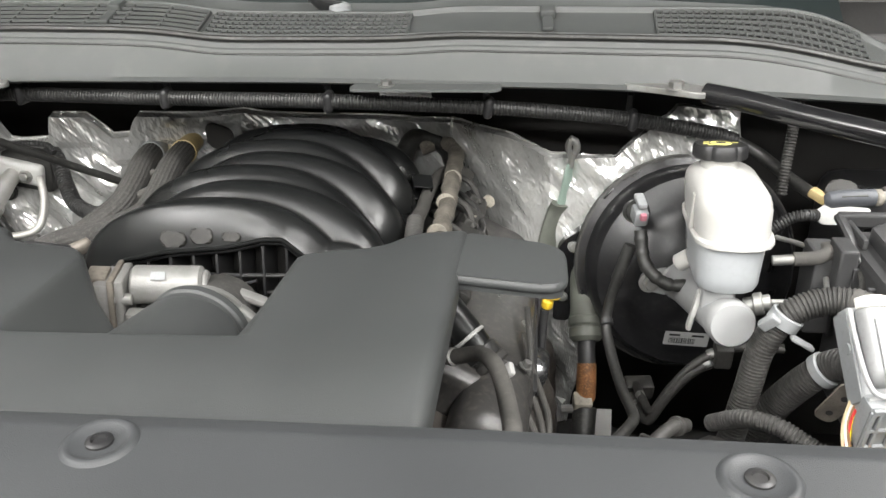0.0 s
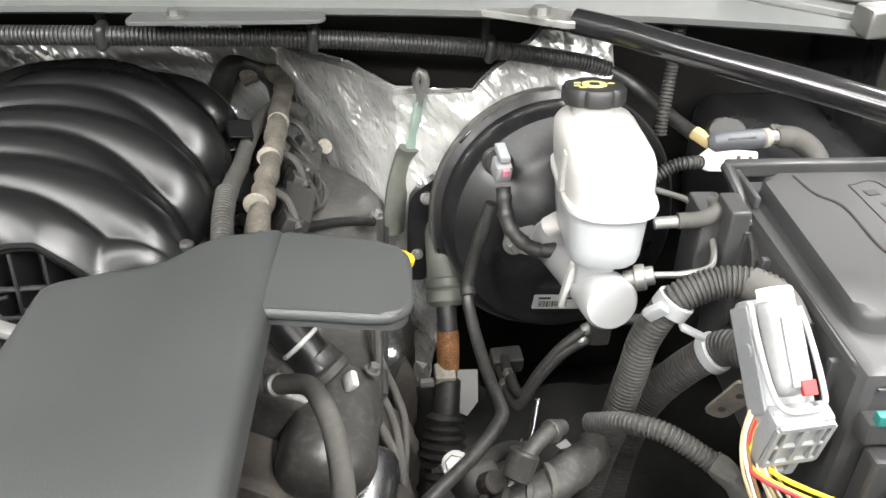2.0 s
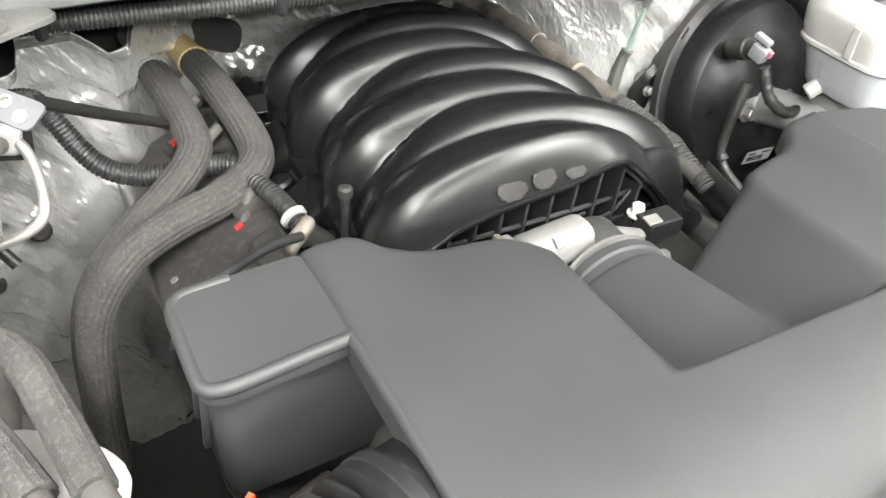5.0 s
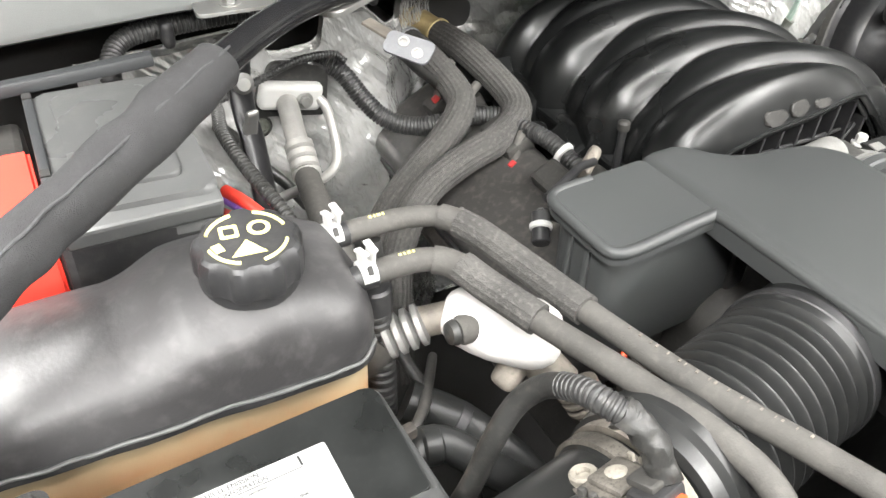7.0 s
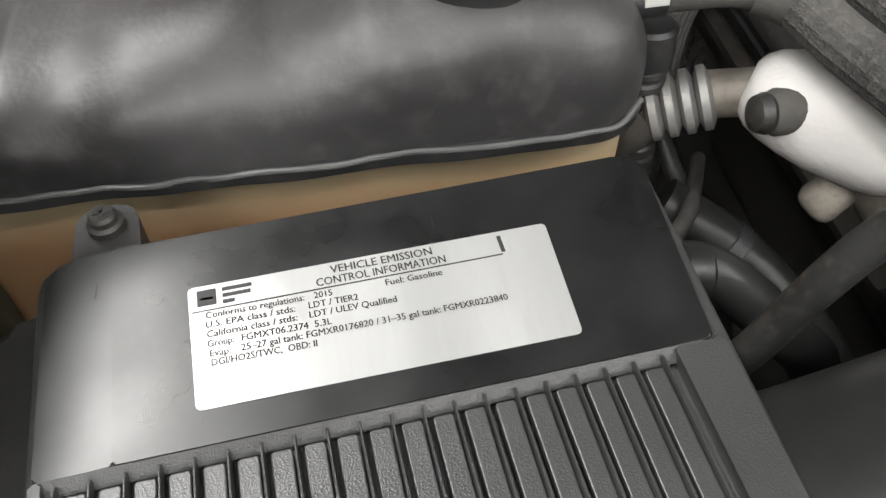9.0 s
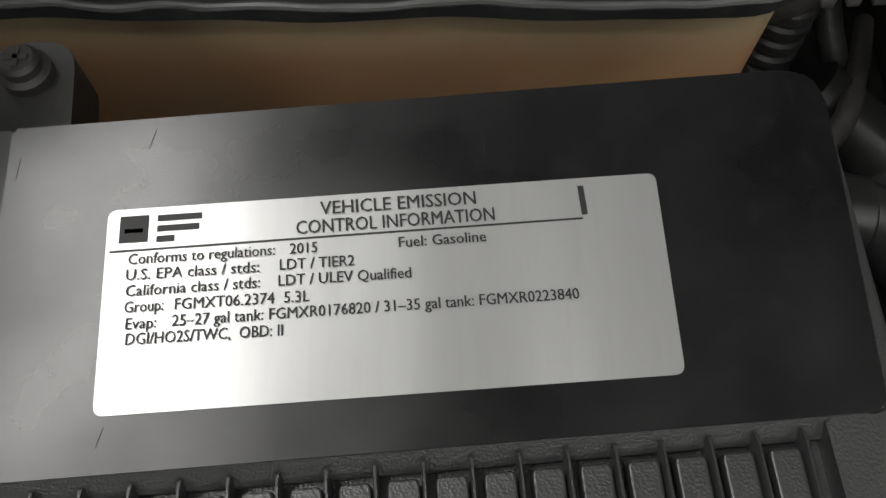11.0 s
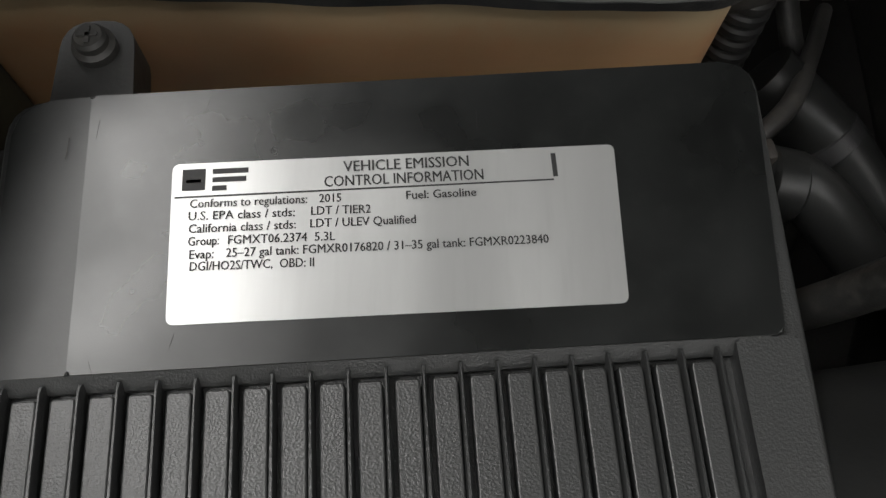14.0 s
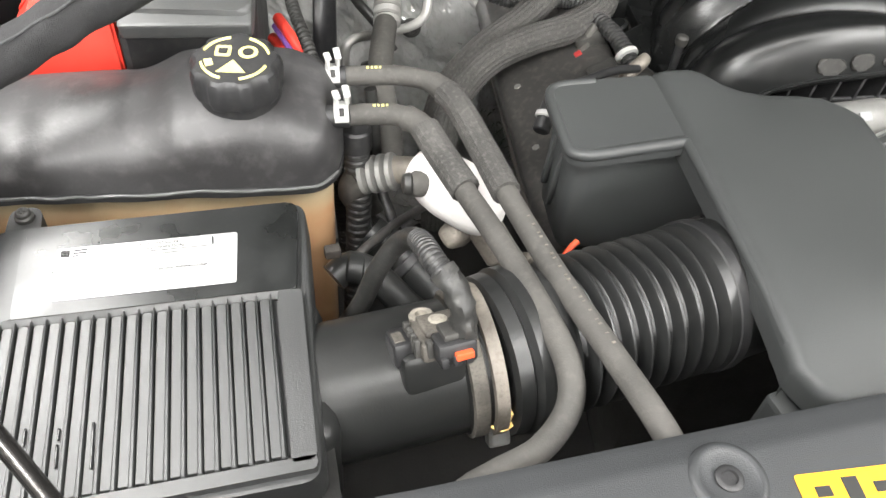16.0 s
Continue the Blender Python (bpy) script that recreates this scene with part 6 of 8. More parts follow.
part("cuff", lump(sweep([(0.606, 0.055, 0.932), (0.618, 0.047, 0.926), (0.636, 0.034, 0.91)], 0.0105, 14), 0.003, 90), RUBBER, h3)
part("plug", rod((0.642, 0.028, 0.9), (0.648, 0.022, 0.868), 0.0125, 18), BLACK_DIRTY, h3)
part("plug_ring", lathe([(0.0125, 0), (0.015, 0.001), (0.015, 0.006), (0.0125, 0.007)], axis_pose((0.645, 0.025, 0.884), (0.648, 0.022, 0.868)), 20), CONDUIT_GREY, h3)
h4 = thing("wiring_conduit", (0.7, 0.0, 0.86), "black corrugated conduit below the fuse box", "conduit", "engine bay conduits")
part("conduit", sweep([(0.64, 0.02, 0.915), (0.66, 0.0, 0.885), (0.7, -0.03, 0.87), (0.78, -0.04, 0.88), (0.88, -0.03, 0.9)], 0.016, 16, pitch=0.005, depth=0.002), CONDUIT, h4)
part("cuff", sweep([(0.636, 0.024, 0.92), (0.65, 0.008, 0.9), (0.66, 0.0, 0.886)], 0.0172, 14), RUBBER, h4)
h5 = thing("taped_harness", (0.46, 0.1, 0.8), "dusty taped harness branch with a black plug", "wiring harness")
BR = [(0.535, 0.14, 0.86), (0.51, 0.11, 0.868), (0.48, 0.09, 0.862), (0.44, 0.078, 0.85), (0.39, 0.075, 0.83), (0.33, 0.085, 0.8)]
part("branch", lump(sweep(BR, lambda s: 0.0185 - 0.003 * s, 18, step=0.004), 0.004, 50), CONDUIT_GREY, h5)
bl, _ = curve_points(BR, 0.011)
for k in range(4, len(bl) - 2, 2):
    part("tape_edge", lump(lathe([(0.0175, 0), (0.0195, 0.0012), (0.0192, 0.0065), (0.0172, 0.0075)], axis_pose(bl[k], bl[k] + (bl[k + 1] - bl[k]) + Vector((0, 0.004, 0.003))), 18), 0.0022, 60, k), RUBBER if k % 4 else CONDUIT_GREY, h5)
part("plug", sweep([(0.462, 0.094, 0.903), (0.476, 0.108, 0.908), (0.49, 0.122, 0.906), (0.5, 0.13, 0.9)], 0.0075, 14), BLACK_DIRTY, h5)
part("plug_head", rod((0.452, 0.083, 0.888), (0.462, 0.096, 0.908), 0.0135, 20), VALVE, h5, "dusty grey fitting head")
part("plug_collar", lathe([(0.0085, 0), (0.0105, 0.001), (0.0105, 0.006), (0.0085, 0.007)], axis_pose((0.486, 0.118, 0.907), (0.5, 0.13, 0.9)), 18), VALVE, h5)
low = thing("pump_fitting", (0.44, 0.13, 0.82), "grimy metal pump fittings below the harness branch", "fitting")
part("body", lump(rbox(pose(0.425, 0.125, 0.835, 20, 10, 30), 0.04, 0.036, 0.04, 0.01, 3), 0.003, 50), BLACK_DIRTY, low)
part("port", rod((0.432, 0.11, 0.85), (0.44, 0.098, 0.868), 0.0115, 18), EXHAUST, low)
part("nut", hex_bolt((0.405, 0.13, 0.855), (-0.2, -0.6, 0.8), 0.009, 0.012), ZINC, low)
part("elbow", sweep([(0.43, 0.16, 0.82), (0.455, 0.165, 0.835), (0.47, 0.15, 0.85), (0.468, 0.13, 0.865)], 0.008, 14), BLACK_DIRTY, low)
# no known part: a bright plate added for a glint among the fittings
part("glint_plate", rbox(pose(0.398, 0.15, 0.83, 30, 20, 20), 0.02, 0.004, 0.026, 0.001), STEEL, low, "steel plate added to give a glint")
gear = thing("steering_line", (0.5, 0.25, 0.72), "thin shiny steel steering line below the booster", "pipe")
part("pipe", sweep([(0.52, 0.33, 0.74), (0.5, 0.27, 0.72), (0.47, 0.22, 0.71), (0.43, 0.18, 0.72), (0.4, 0.16, 0.71)], 0.0045, 12), STEEL, gear)
part("pipe_nut", hex_bolt((0.5, 0.27, 0.72), (-0.4, -0.7, 0.1), 0.008, 0.014), ZINC, gear)

solo("short_conduit", sweep([(0.641, 0.405, 1.055), (0.642, 0.41, 1.07), (0.6496, 0.4292, 1.128), (0.654, 0.435, 1.18)], 0.0072, 14, pitch=0.004, depth=0.0016), CONDUIT_GREY, "short upright conduit near the cowl", "conduit")
solo("hood_hinge", lump(rbox(pose(0.86, 0.36, 1.13, 0, 0, 15), 0.03, 0.04, 0.1, 0.008), 0.004, 30), BLACK_DIRTY, "dark worn hinge end at the cowl corner", "hinge")
solo("hinge_bracket", rbox(pose(0.84, 0.39, 1.185, 0, 0, 10), 0.05, 0.03, 0.03, 0.004), ZINC, "grey hinge bracket at the cowl corner", "bracket")

# ---------- upper radiator hose ----------
RH = [(0.06, -0.05, 0.95), (0.16, -0.07, 1.0), (0.26, -0.09, 1.015), (0.36, -0.1, 1.018), (0.46, -0.105, 1.022), (0.52, -0.125, 1.02), (0.56, -0.17, 1.0), (0.57, -0.26, 0.98)]
rh = thing("radiator_hose", RH[3], "thick dusty grey upper radiator hose", "hose")
part("hose", sweep(RH, 0.0235, 26), RUBBER, rh)
part("cuff", sweep(RH[6:], 0.0262, 26), RUBBER_BLACK, rh)
part("clamp", lathe([(0.026, 0), (0.0275, 0.001), (0.0275, 0.012), (0.026, 0.013)], axis_pose((0.565, -0.215, 0.99), (0.57, -0.26, 0.98)), 30), ZINC, rh)
solo("fan_shroud", rbox(pose(0.1, -0.25, 0.74), 1.1, 0.1, 0.46, 0.02), DARK, "black fan shroud behind the radiator", "fan shroud", kind="structure")

# ---------- air filter box ----------
AM = pose(-0.657, -0.147, 1.112, 0, 0, 4.3)
box = thing("air_filter_box", (-0.657, -0.147, 0.9), "dark grey plastic air filter box with a ribbed lid", "air filter box")
part("body", loft([[tuple(AM @ Vector((x, y, -0.26))) for x, y in rounded([(-0.11, -0.1), (0.1, -0.1), (0.1, 0.1), (-0.11, 0.1)], 0.02)], [tuple(AM @ Vector((x, y, -0.045))) for x, y in rounded([(-0.115, -0.116), (0.105, -0.116), (0.105, 0.112), (-0.115, 0.112)], 0.02)]]), BLACK, box)
part("flange", prism(rounded([(-0.135, -0.125, 0.012), (0.112, -0.12, 0.012), (0.11, 0.1, 0.012), (-0.1, 0.116, 0.012), (-0.137, 0.108, 0.014)]), -0.05, -0.03, 0.005, m=AM), SPLASH, box)
LID_OUT = [(-0.1045, -0.114, 0.012), (0.103, -0.105, 0.012), (0.111, 0.118, 0.01), (-0.108, 0.1145, 0.012)]
lid = part("lid", loft([[tuple(AM @ Vector((x * k, y * k - 0.002 * (k < 1), z))) for x, y in rounded(LID_OUT)] for k, z in ((1.03, -0.04), (1.012, -0.014), (1.0, -0.0085), (0.99, -0.0072), (0.97, -0.0068))]), LID, box, "grained dark grey lid with raised ribs")
# the smooth raised plate with the label, and the frame round the ribbed field
part("label_plate", prism(rounded([(-0.0805, 0.0312, 0.001), (0.099, 0.0312, 0.002), (0.107, 0.113, 0.01), (-0.0812, 0.1105, 0.001)]), -0.007, 0.0, 0.0012, m=AM), PLATE, lid, "smooth raised plate")
part("plate_strip", prism(rounded([(-0.1025, 0.0312, 0.002), (-0.0801, 0.0312, 0.001), (-0.0808, 0.1105, 0.001), (-0.103, 0.1102, 0.012)]), -0.008, -0.0003, 0.0008, m=AM, height=lambda x, y: 0.075 * min(0.0, x + 0.0806)), PLATE, lid)
part("raised_border", prism(rounded([(0.0862, -0.0955, 0.001), (0.1005, -0.0955, 0.004), (0.1025, 0.031, 0.001), (0.0862, 0.031, 0.001)]), -0.0075, -0.0009, 0.0009, m=AM), LID, lid)
part("raised_border", prism(rounded([(-0.1028, -0.1055, 0.001), (-0.0995, -0.1055, 0.001), (-0.0995, 0.031, 0.001), (-0.1028, 0.031, 0.001)]), -0.0075, -0.0009, 0.0006, m=AM), LID, lid)
part("raised_border", prism(rounded([(-0.1026, -0.1098, 0.003), (0.1003, -0.1012, 0.003), (0.1003, -0.0925, 0.001), (-0.1026, -0.1005, 0.001)]), -0.0075, -0.0009, 0.0009, m=AM), LID, lid)
for k, (dx, dy, dl) in enumerate(((-0.062, -0.055, 0.012), (-0.0435, -0.07, 0.015), (-0.0245, -0.066, 0.03), (-0.0435, -0.056, 0.008))):
    part("oil_drip", rbox(AM @ pose(dx, dy, -0.0012, 0, 0, 1), 0.0016, dl, 0.0012, 0.0005), GLOSS, lid, "wet black oil drip")
part("field_step", prism([(-0.0995, 0.0312), (-0.0995, 0.0275), (0.0955, 0.0275), (0.0955, 0.0312)], -0.0062, -0.0048, m=AM, height=lambda x, y: 0.004 * max(0, (y - 0.0275) / 0.0037)), LID, lid)
RIB = None
for k in range(20):
    x = -0.0961 + 0.00935 * k
    y0 = -0.1 + 0.009 * k / 20
    if RIB is None:
        r = part("rib", loft([[(sx * w, y0 if sy < 0 else y1, z) for sx, sy in ((-1, -1), (1, -1), (0.25, 1), (-0.25, 1))] for w, y0, y1, z in ((0.0019, -0.0625, 0.0605, -0.0058), (0.0015, -0.0622, 0.0595, -0.0014), (0.0008, -0.0615, 0.0575, -0.0006))]), LID, lid)
        RIB = r.data
    else:
        r = new("rib", RIB)
        r.parent = lid
    r.matrix_basis = AM @ pose(x, (y0 + 0.0312) / 2, 0) @ Matrix.Diagonal((1, (0.0312 - y0) / 0.123, 1, 1))
PAD_MESH = None
for k in range(19):
    x = -0.0961 + 0.00935 * (k + 0.5) + 0.0006
    y0 = -0.0985 + 0.009 * k / 20
    if PAD_MESH is None:
        r = part("channel_pad", prism(rounded([(-0.0031, -0.06, 0.0006), (0.0031, -0.06, 0.0006), (0.0031, 0.06, 0.0012), (-0.0031, 0.06, 0.0012)], n=3), -0.008, -0.0022, 0.0006, seg=2), LID, lid)
        PAD_MESH = r.data
    else:
        r = new("channel_pad", PAD_MESH)
        r.parent = lid
    r.matrix_basis = AM @ pose(x, (y0 + 0.026) / 2, 0) @ Matrix.Diagonal((1, (0.026 - y0) / 0.12, 1, 1))
random.seed(8)
for k in range(7):
    part("scratch", rbox(AM @ pose(random.uniform(-0.09, 0.09), random.uniform(0.03, 0.04) if k % 2 else random.uniform(0.09, 0.106), -0.00005, 0, 0, random.uniform(70, 110)), random.uniform(0.003, 0.007), 0.00012, 0.0003, 0), CONDUIT_GREY, lid)
for k in range(7):
    part("side_fin", rbox(AM @ pose(-0.09 + 0.03 * k, -0.118, -0.03, 25), 0.004, 0.014, 0.02, 0.001), BLACK, box)
for sx, sy in ((-0.089, 0.139), (-0.129, -0.108)):
    e = part("screw_ear", loft([[tuple(AM @ Vector((sx + x, sy + y, z))) for x, y in rounded([(-0.013, -0.03, 0.01), (0.013, -0.03, 0.01), (0.011, 0.011, 0.01), (-0.011, 0.011, 0.01)])] for z in (-0.035, -0.018)]), SPLASH, box)
    s = part("screw", lathe([(0.0068, -0.018), (0.0068, -0.015), (0.0052, -0.014), (0.0052, -0.0115), (0.0042, -0.0102)], AM @ pose(sx, sy, 0), 24), BLACK_DIRTY, e, "dark cross-head screw")
    part("cross_slot", rbox(AM @ pose(sx, sy, -0.01), 0.006, 0.0014, 0.0008, 0), DARK, e)
    part("cross_slot", rbox(AM @ pose(sx, sy, -0.01, 0, 0, 90), 0.006, 0.0014, 0.0008, 0), DARK, e)
for d in (-1, 1):
    part("arrow_mark", rbox(AM @ pose(-0.0925, -0.1078 + 0.0016 * d, -0.0006, 0, 0, 32 * d), 0.007, 0.0009, 0.0006, 0), GREY_PL, lid)
part("corner_scuff", rbox(AM @ pose(-0.09, -0.1, 0.0002, 0, 0, 2), 0.02, 0.0009, 0.0004, 0), GREY_PL, lid)

# ---------- emission label ----------
LB = thing("emission_label", (-0.655, -0.082, 1.1102), "silver white printed emission information label on the filter lid", "label")
part("sheet", prism(rounded([(-0.057, 0.0424), (0.0603, 0.0416), (0.0627, 0.0875), (-0.0576, 0.0876)], 0.0022), 0.0001, 0.0003, m=AM), LABEL, LB)


def printed(body, x0, y0, x1, y1, size):
    """A line of print from (x0, y0) to (x1, y1) on the lid."""
    d = math.hypot(x1 - x0, y1 - y0)
    m = pose(x0, y0, 1.11255, 0, 0, math.degrees(math.atan2(y1 - y0, x1 - x0)))
    bm = text_mesh(body, size, Matrix())
    join(bm, text_mesh(body, size, pose(size * 0.03, 0, 0.00001)))
    w = max(v.co.x for v in bm.verts)
    bmesh.ops.transform(bm, matrix=m @ Matrix.Diagonal((d / w, 0.94, 1, 1)), verts=bm.verts)
    part("print", bm, INK, LB)


def local_bar(name, x0, y0, x1, y1, material=INK):
    part(name, rbox(AM @ pose((x0 + x1) / 2, (y0 + y1) / 2, 0.0004), x1 - x0, y1 - y0, 0.0002, 0), material, LB)


printed("VEHICLE EMISSION", -0.675, -0.0652, -0.641, -0.0627, 0.0049)
printed("CONTROL INFORMATION", -0.680, -0.0699, -0.637, -0.0667, 0.0049)
printed("Conforms to regulations:", -0.715, -0.0768, -0.684, -0.0747, 0.0038)
printed("2015", -0.681, -0.0745, -0.675, -0.0741, 0.0038)
printed("Fuel: Gasoline", -0.658, -0.0731, -0.639, -0.0717, 0.0038)
printed("U.S. EPA class / stds:", -0.715, -0.0804, -0.687, -0.0786, 0.0038)
printed("LDT / TIER2", -0.683, -0.0782, -0.667, -0.0772, 0.0038)
printed("California class / stds:", -0.7145, -0.084, -0.6865, -0.0821, 0.0038)
printed("LDT / ULEV Qualified", -0.683, -0.0818, -0.655, -0.08, 0.0038)
printed("Group:", -0.7142, -0.0876, -0.706, -0.087, 0.0038)
printed("FGMXT06.2374  5.3L", -0.704, -0.0869, -0.676, -0.0852, 0.0038)
printed("Evap:", -0.7135, -0.0912, -0.707, -0.0908, 0.0038)
printed("25–27 gal tank: FGMXR0176820 / 31–35 gal tank: FGMXR0223840", -0.704, -0.0905, -0.62, -0.0849, 0.0038)
printed("DGI/HO2S/TWC,  OBD: II", -0.713, -0.0945, -0.681, -0.0926, 0.0038)
local_bar("rule", -0.0566, 0.0774, 0.045, 0.0778)
local_bar("logo_square", -0.0548, 0.0795, -0.0487, 0.0858)
local_bar("logo_band", -0.0537, 0.0817, -0.0498, 0.0827, LABEL)
for k, wd in enumerate((0.0095, 0.009, 0.0038)):
    local_bar("printed_bar", -0.0468, 0.0842 - 0.0025 * k, -0.0468 + wd, 0.0856 - 0.0025 * k)
local_bar("printed_bar", 0.0449, 0.0785, 0.0462, 0.0855)

# ---------- intake tube, sensor, bellows ----------
tube = thing("intake_tube", (-0.49, -0.14, 1.0), "smooth black intake tube from the filter box", "intake tube")
P0, P1 = Vector((-0.575, -0.162, 1.052)), Vector((-0.43, -0.139, 1.06))
part("tube", lathe([(0.05, 0), (0.049, 0.06), (0.0485, 0.12), (0.0505, 0.122), (0.0505, 0.147)], axis_pose(P0, P1), 56), DUCT, tube)
part("shoulder", rbox(pose(-0.555, -0.158, 1.045, 0, 0, 6), 0.03, 0.12, 0.1, 0.02, 3), DUCT, tube)
cl = part("clamp_band", lathe([(0.0525, 0), (0.0552, 0.0005), (0.0552, 0.0095), (0.0525, 0.01)], axis_pose(P0.lerp(P1, 0.93), P1 * 2 - P0), 56), DIRTY_METAL, tube, "zinc worm drive clamp")
part("clamp_housing", rbox(pose(-0.427, -0.184, 1.038, 60, 0, 8), 0.017, 0.028, 0.011, 0.003), ZINC, cl)
part("clamp_screw", hex_bolt((-0.426, -0.183, 1.052), (0, -0.45, 0.9), 0.0075, 0.012), BRASS, cl)
part("dusty_collar", lathe([(0.051, 0), (0.0535, 0.001), (0.0535, 0.011), (0.051, 0.012)], axis_pose(P0.lerp(P1, 0.83), P1), 56), MODULE, tube, "dusty black collar")
SM = pose(-0.473, -0.157, 1.113, -24, 0, 12)
maf = thing("air_flow_sensor", (-0.471, -0.15, 1.1), "dirty air flow sensor with an orange connector lock", "sensor")
part("pedestal", rbox(SM @ pose(-0.004, 0.006, -0.018), 0.044, 0.04, 0.03, 0.006), DUCT, maf)
part("flange", prism(rounded([(-0.016, 0.008, 0.004), (0.014, 0.01, 0.004), (0.008, 0.031, 0.007), (-0.008, 0.033, 0.007)]), -0.006, 0.001, 0.0012, m=SM), MODULE, maf)
part("module", lump(rbox(SM @ pose(0.004, -0.002, 0.001), 0.036, 0.036, 0.013, 0.003), 0.001, 60), MODULE, maf, "dusty sensor module")
part("module_cover", lump(rbox(SM @ pose(0.004, 0.001, 0.009), 0.025, 0.024, 0.005, 0.002), 0.0008, 90), MODULE, maf)
part("cover_well", lump(lathe([(0.0055, 0), (0.0062, 0.0008), (0.0045, 0.0016)], SM @ pose(0.004, 0.002, 0.0112), 18), 0.0004, 120), SENSOR, maf)
for k in range(4):
    part("module_rib", rbox(SM @ pose(-0.0155, -0.014 + 0.0078 * k, 0.004), 0.004, 0.0045, 0.013, 0.001), BLACK_DIRTY, maf)
    part("module_rib", rbox(SM @ pose(-0.009 + 0.0085 * k, -0.0195, 0.005), 0.004, 0.006, 0.012, 0.001), BLACK_DIRTY, maf)
for k in range(3):
    part("module_rib", rbox(SM @ pose(0.0225, 0.008 - 0.008 * k, 0.006), 0.003, 0.004, 0.01, 0.001), SENSOR, maf)
part("clip_foot", rbox(SM @ pose(-0.022, 0.004, -0.004), 0.014, 0.024, 0.018, 0.003), BLACK, maf, "black clip foot")
part("foot_slot", rbox(SM @ pose(-0.0235, 0.002, 0.0052), 0.007, 0.012, 0.0012, 0.0004), MODULE, maf)
part("side_clip", rbox(SM @ pose(0.02, -0.004, 0.003), 0.005, 0.02, 0.008, 0.0015), BLACK_DIRTY, maf)
part("bolt", lathe([(0.0082, 0), (0.0086, 0.005), (0.0075, 0.0065), (0.0042, 0.0062), (0.0038, 0.003)], SM @ pose(-0.001, 0.023, 0.0), 22), SENSOR, maf, "pale dusty bolt collar")
part("connector", rbox(SM @ pose(0.006, -0.022, 0.004), 0.026, 0.02, 0.016, 0.003), BLACK, maf)
part("latch", rbox(SM @ pose(0.006, -0.018, 0.0135), 0.014, 0.018, 0.005, 0.0015), BLACK_DIRTY, maf)
part("tab", rbox(SM @ pose(0.014, -0.026, 0.0125), 0.005, 0.004, 0.002, 0.0008), COUPLING, maf)
part("orange_lock", rbox(SM @ pose(0.009, -0.0335, 0.004), 0.012, 0.005, 0.005, 0.001), ORANGE, maf)
for k in range(3):
    part("pin_rib", rbox(SM @ pose(-0.004 + 0.008 * k, -0.033, 0.001), 0.005, 0.004, 0.007, 0.001), BLACK, maf)
CABLE = [(-0.456, -0.17, 1.132), (-0.4585, -0.159, 1.1485), (-0.4633, -0.1485, 1.1575), (-0.4695, -0.1412, 1.1618), (-0.4745, -0.1315, 1.163), (-0.4772, -0.1185, 1.159), (-0.4795, -0.1054, 1.151), (-0.484, -0.092, 1.138), (-0.4934, -0.0835, 1.1186), (-0.5052, -0.081, 1.0883), (-0.514, -0.0794, 1.0565), (-0.525, -0.078, 1.03), (-0.54, -0.075, 1.0)]
part("cable", sweep(CABLE[5:], 0.0074, 16), RUBBER_BLACK, maf, "smooth black cable sleeve")
part("conduit", sweep(CABLE[1:7], 0.0079, 16, pitch=0.0034, depth=0.0008), CONDUIT, maf, "black corrugated cable")
part("cable_tape", lump(sweep(CABLE[:4], 0.0086, 18, step=0.002), 0.0024, 140), RUBBER_BLACK, maf, "shiny black tape")
for k in range(3):
    part("sensor_wire", sweep([(-0.4535 - 0.003 * k, -0.178, 1.126), (-0.4545 - 0.003 * k, -0.174, 1.133), (-0.4565 - 0.001 * k, -0.168, 1.137)], 0.0014, 8), WIRES[("yellow", "tan", "brown")[k]], maf)

bel = thing("intake_bellows", (-0.32, -0.11, 1.0), "black ribbed rubber intake bellows", "bellows")
Q0, Q1 = Vector((-0.432, -0.139, 1.059)), Vector((-0.215, -0.083, 1.055))
prof = [(0.053, 0), (0.0585, 0.002), (0.0595, 0.012), (0.056, 0.014), (0.0615, 0.018), (0.0615, 0.026), (0.0575, 0.029), (0.0565, 0.036), (0.0585, 0.04), (0.0585, 0.046), (0.0545, 0.05)]
h = 0.056
for k in range(8):
    prof += [(0.0465, h), (0.048, h + 0.0028), (0.0568, h + 0.0043), (0.0584, h + 0.0055), (0.0584, h + 0.0069), (0.0568, h + 0.0081), (0.048, h + 0.0096), (0.0465, h + 0.012)]
    h += 0.0138
prof += [(0.055, h + 0.001), (0.0595, h + 0.004), (0.0602, h + 0.016), (0.0578, h + 0.0175), (0.0602, h + 0.019), (0.0602, h + 0.0235), (0.0575, h + 0.026), (0.0565, h + 0.06), (0.0535, h + 0.064), (0.052, h + 0.12)]
part("hose", lathe(prof, axis_pose(Q0, Q1), 64), mat("ribbed_rubber", (0.014, 0.0145, 0.0145), 0.38, 0, 0.2, 14, 0.07, 0.1, 700, spec=0.65, tint=(0.04, 0.039, 0.036), amount=0.3), bel, smooth=50)
part("cuff_clamp", lathe([(0.06, 0), (0.061, 0.001), (0.061, 0.009), (0.06, 0.01)], axis_pose(Q0 + (Q1 - Q0).normalized() * 0.178, Q1 * 2 - Q0), 56), BLACK, bel)

# ---------- coolant expansion tank ----------
tank = thing("coolant_tank", (-0.69, 0.09, 0.95), "tan coolant expansion tank under a black moulded cover", "coolant tank")
TOP = ([-0.87, -0.85, -0.8, -0.74, -0.69, -0.65, -0.6, -0.56, -0.535, -0.522], [1.085, 1.1, 1.118, 1.119, 1.124, 1.136, 1.14, 1.136, 1.124, 1.1])


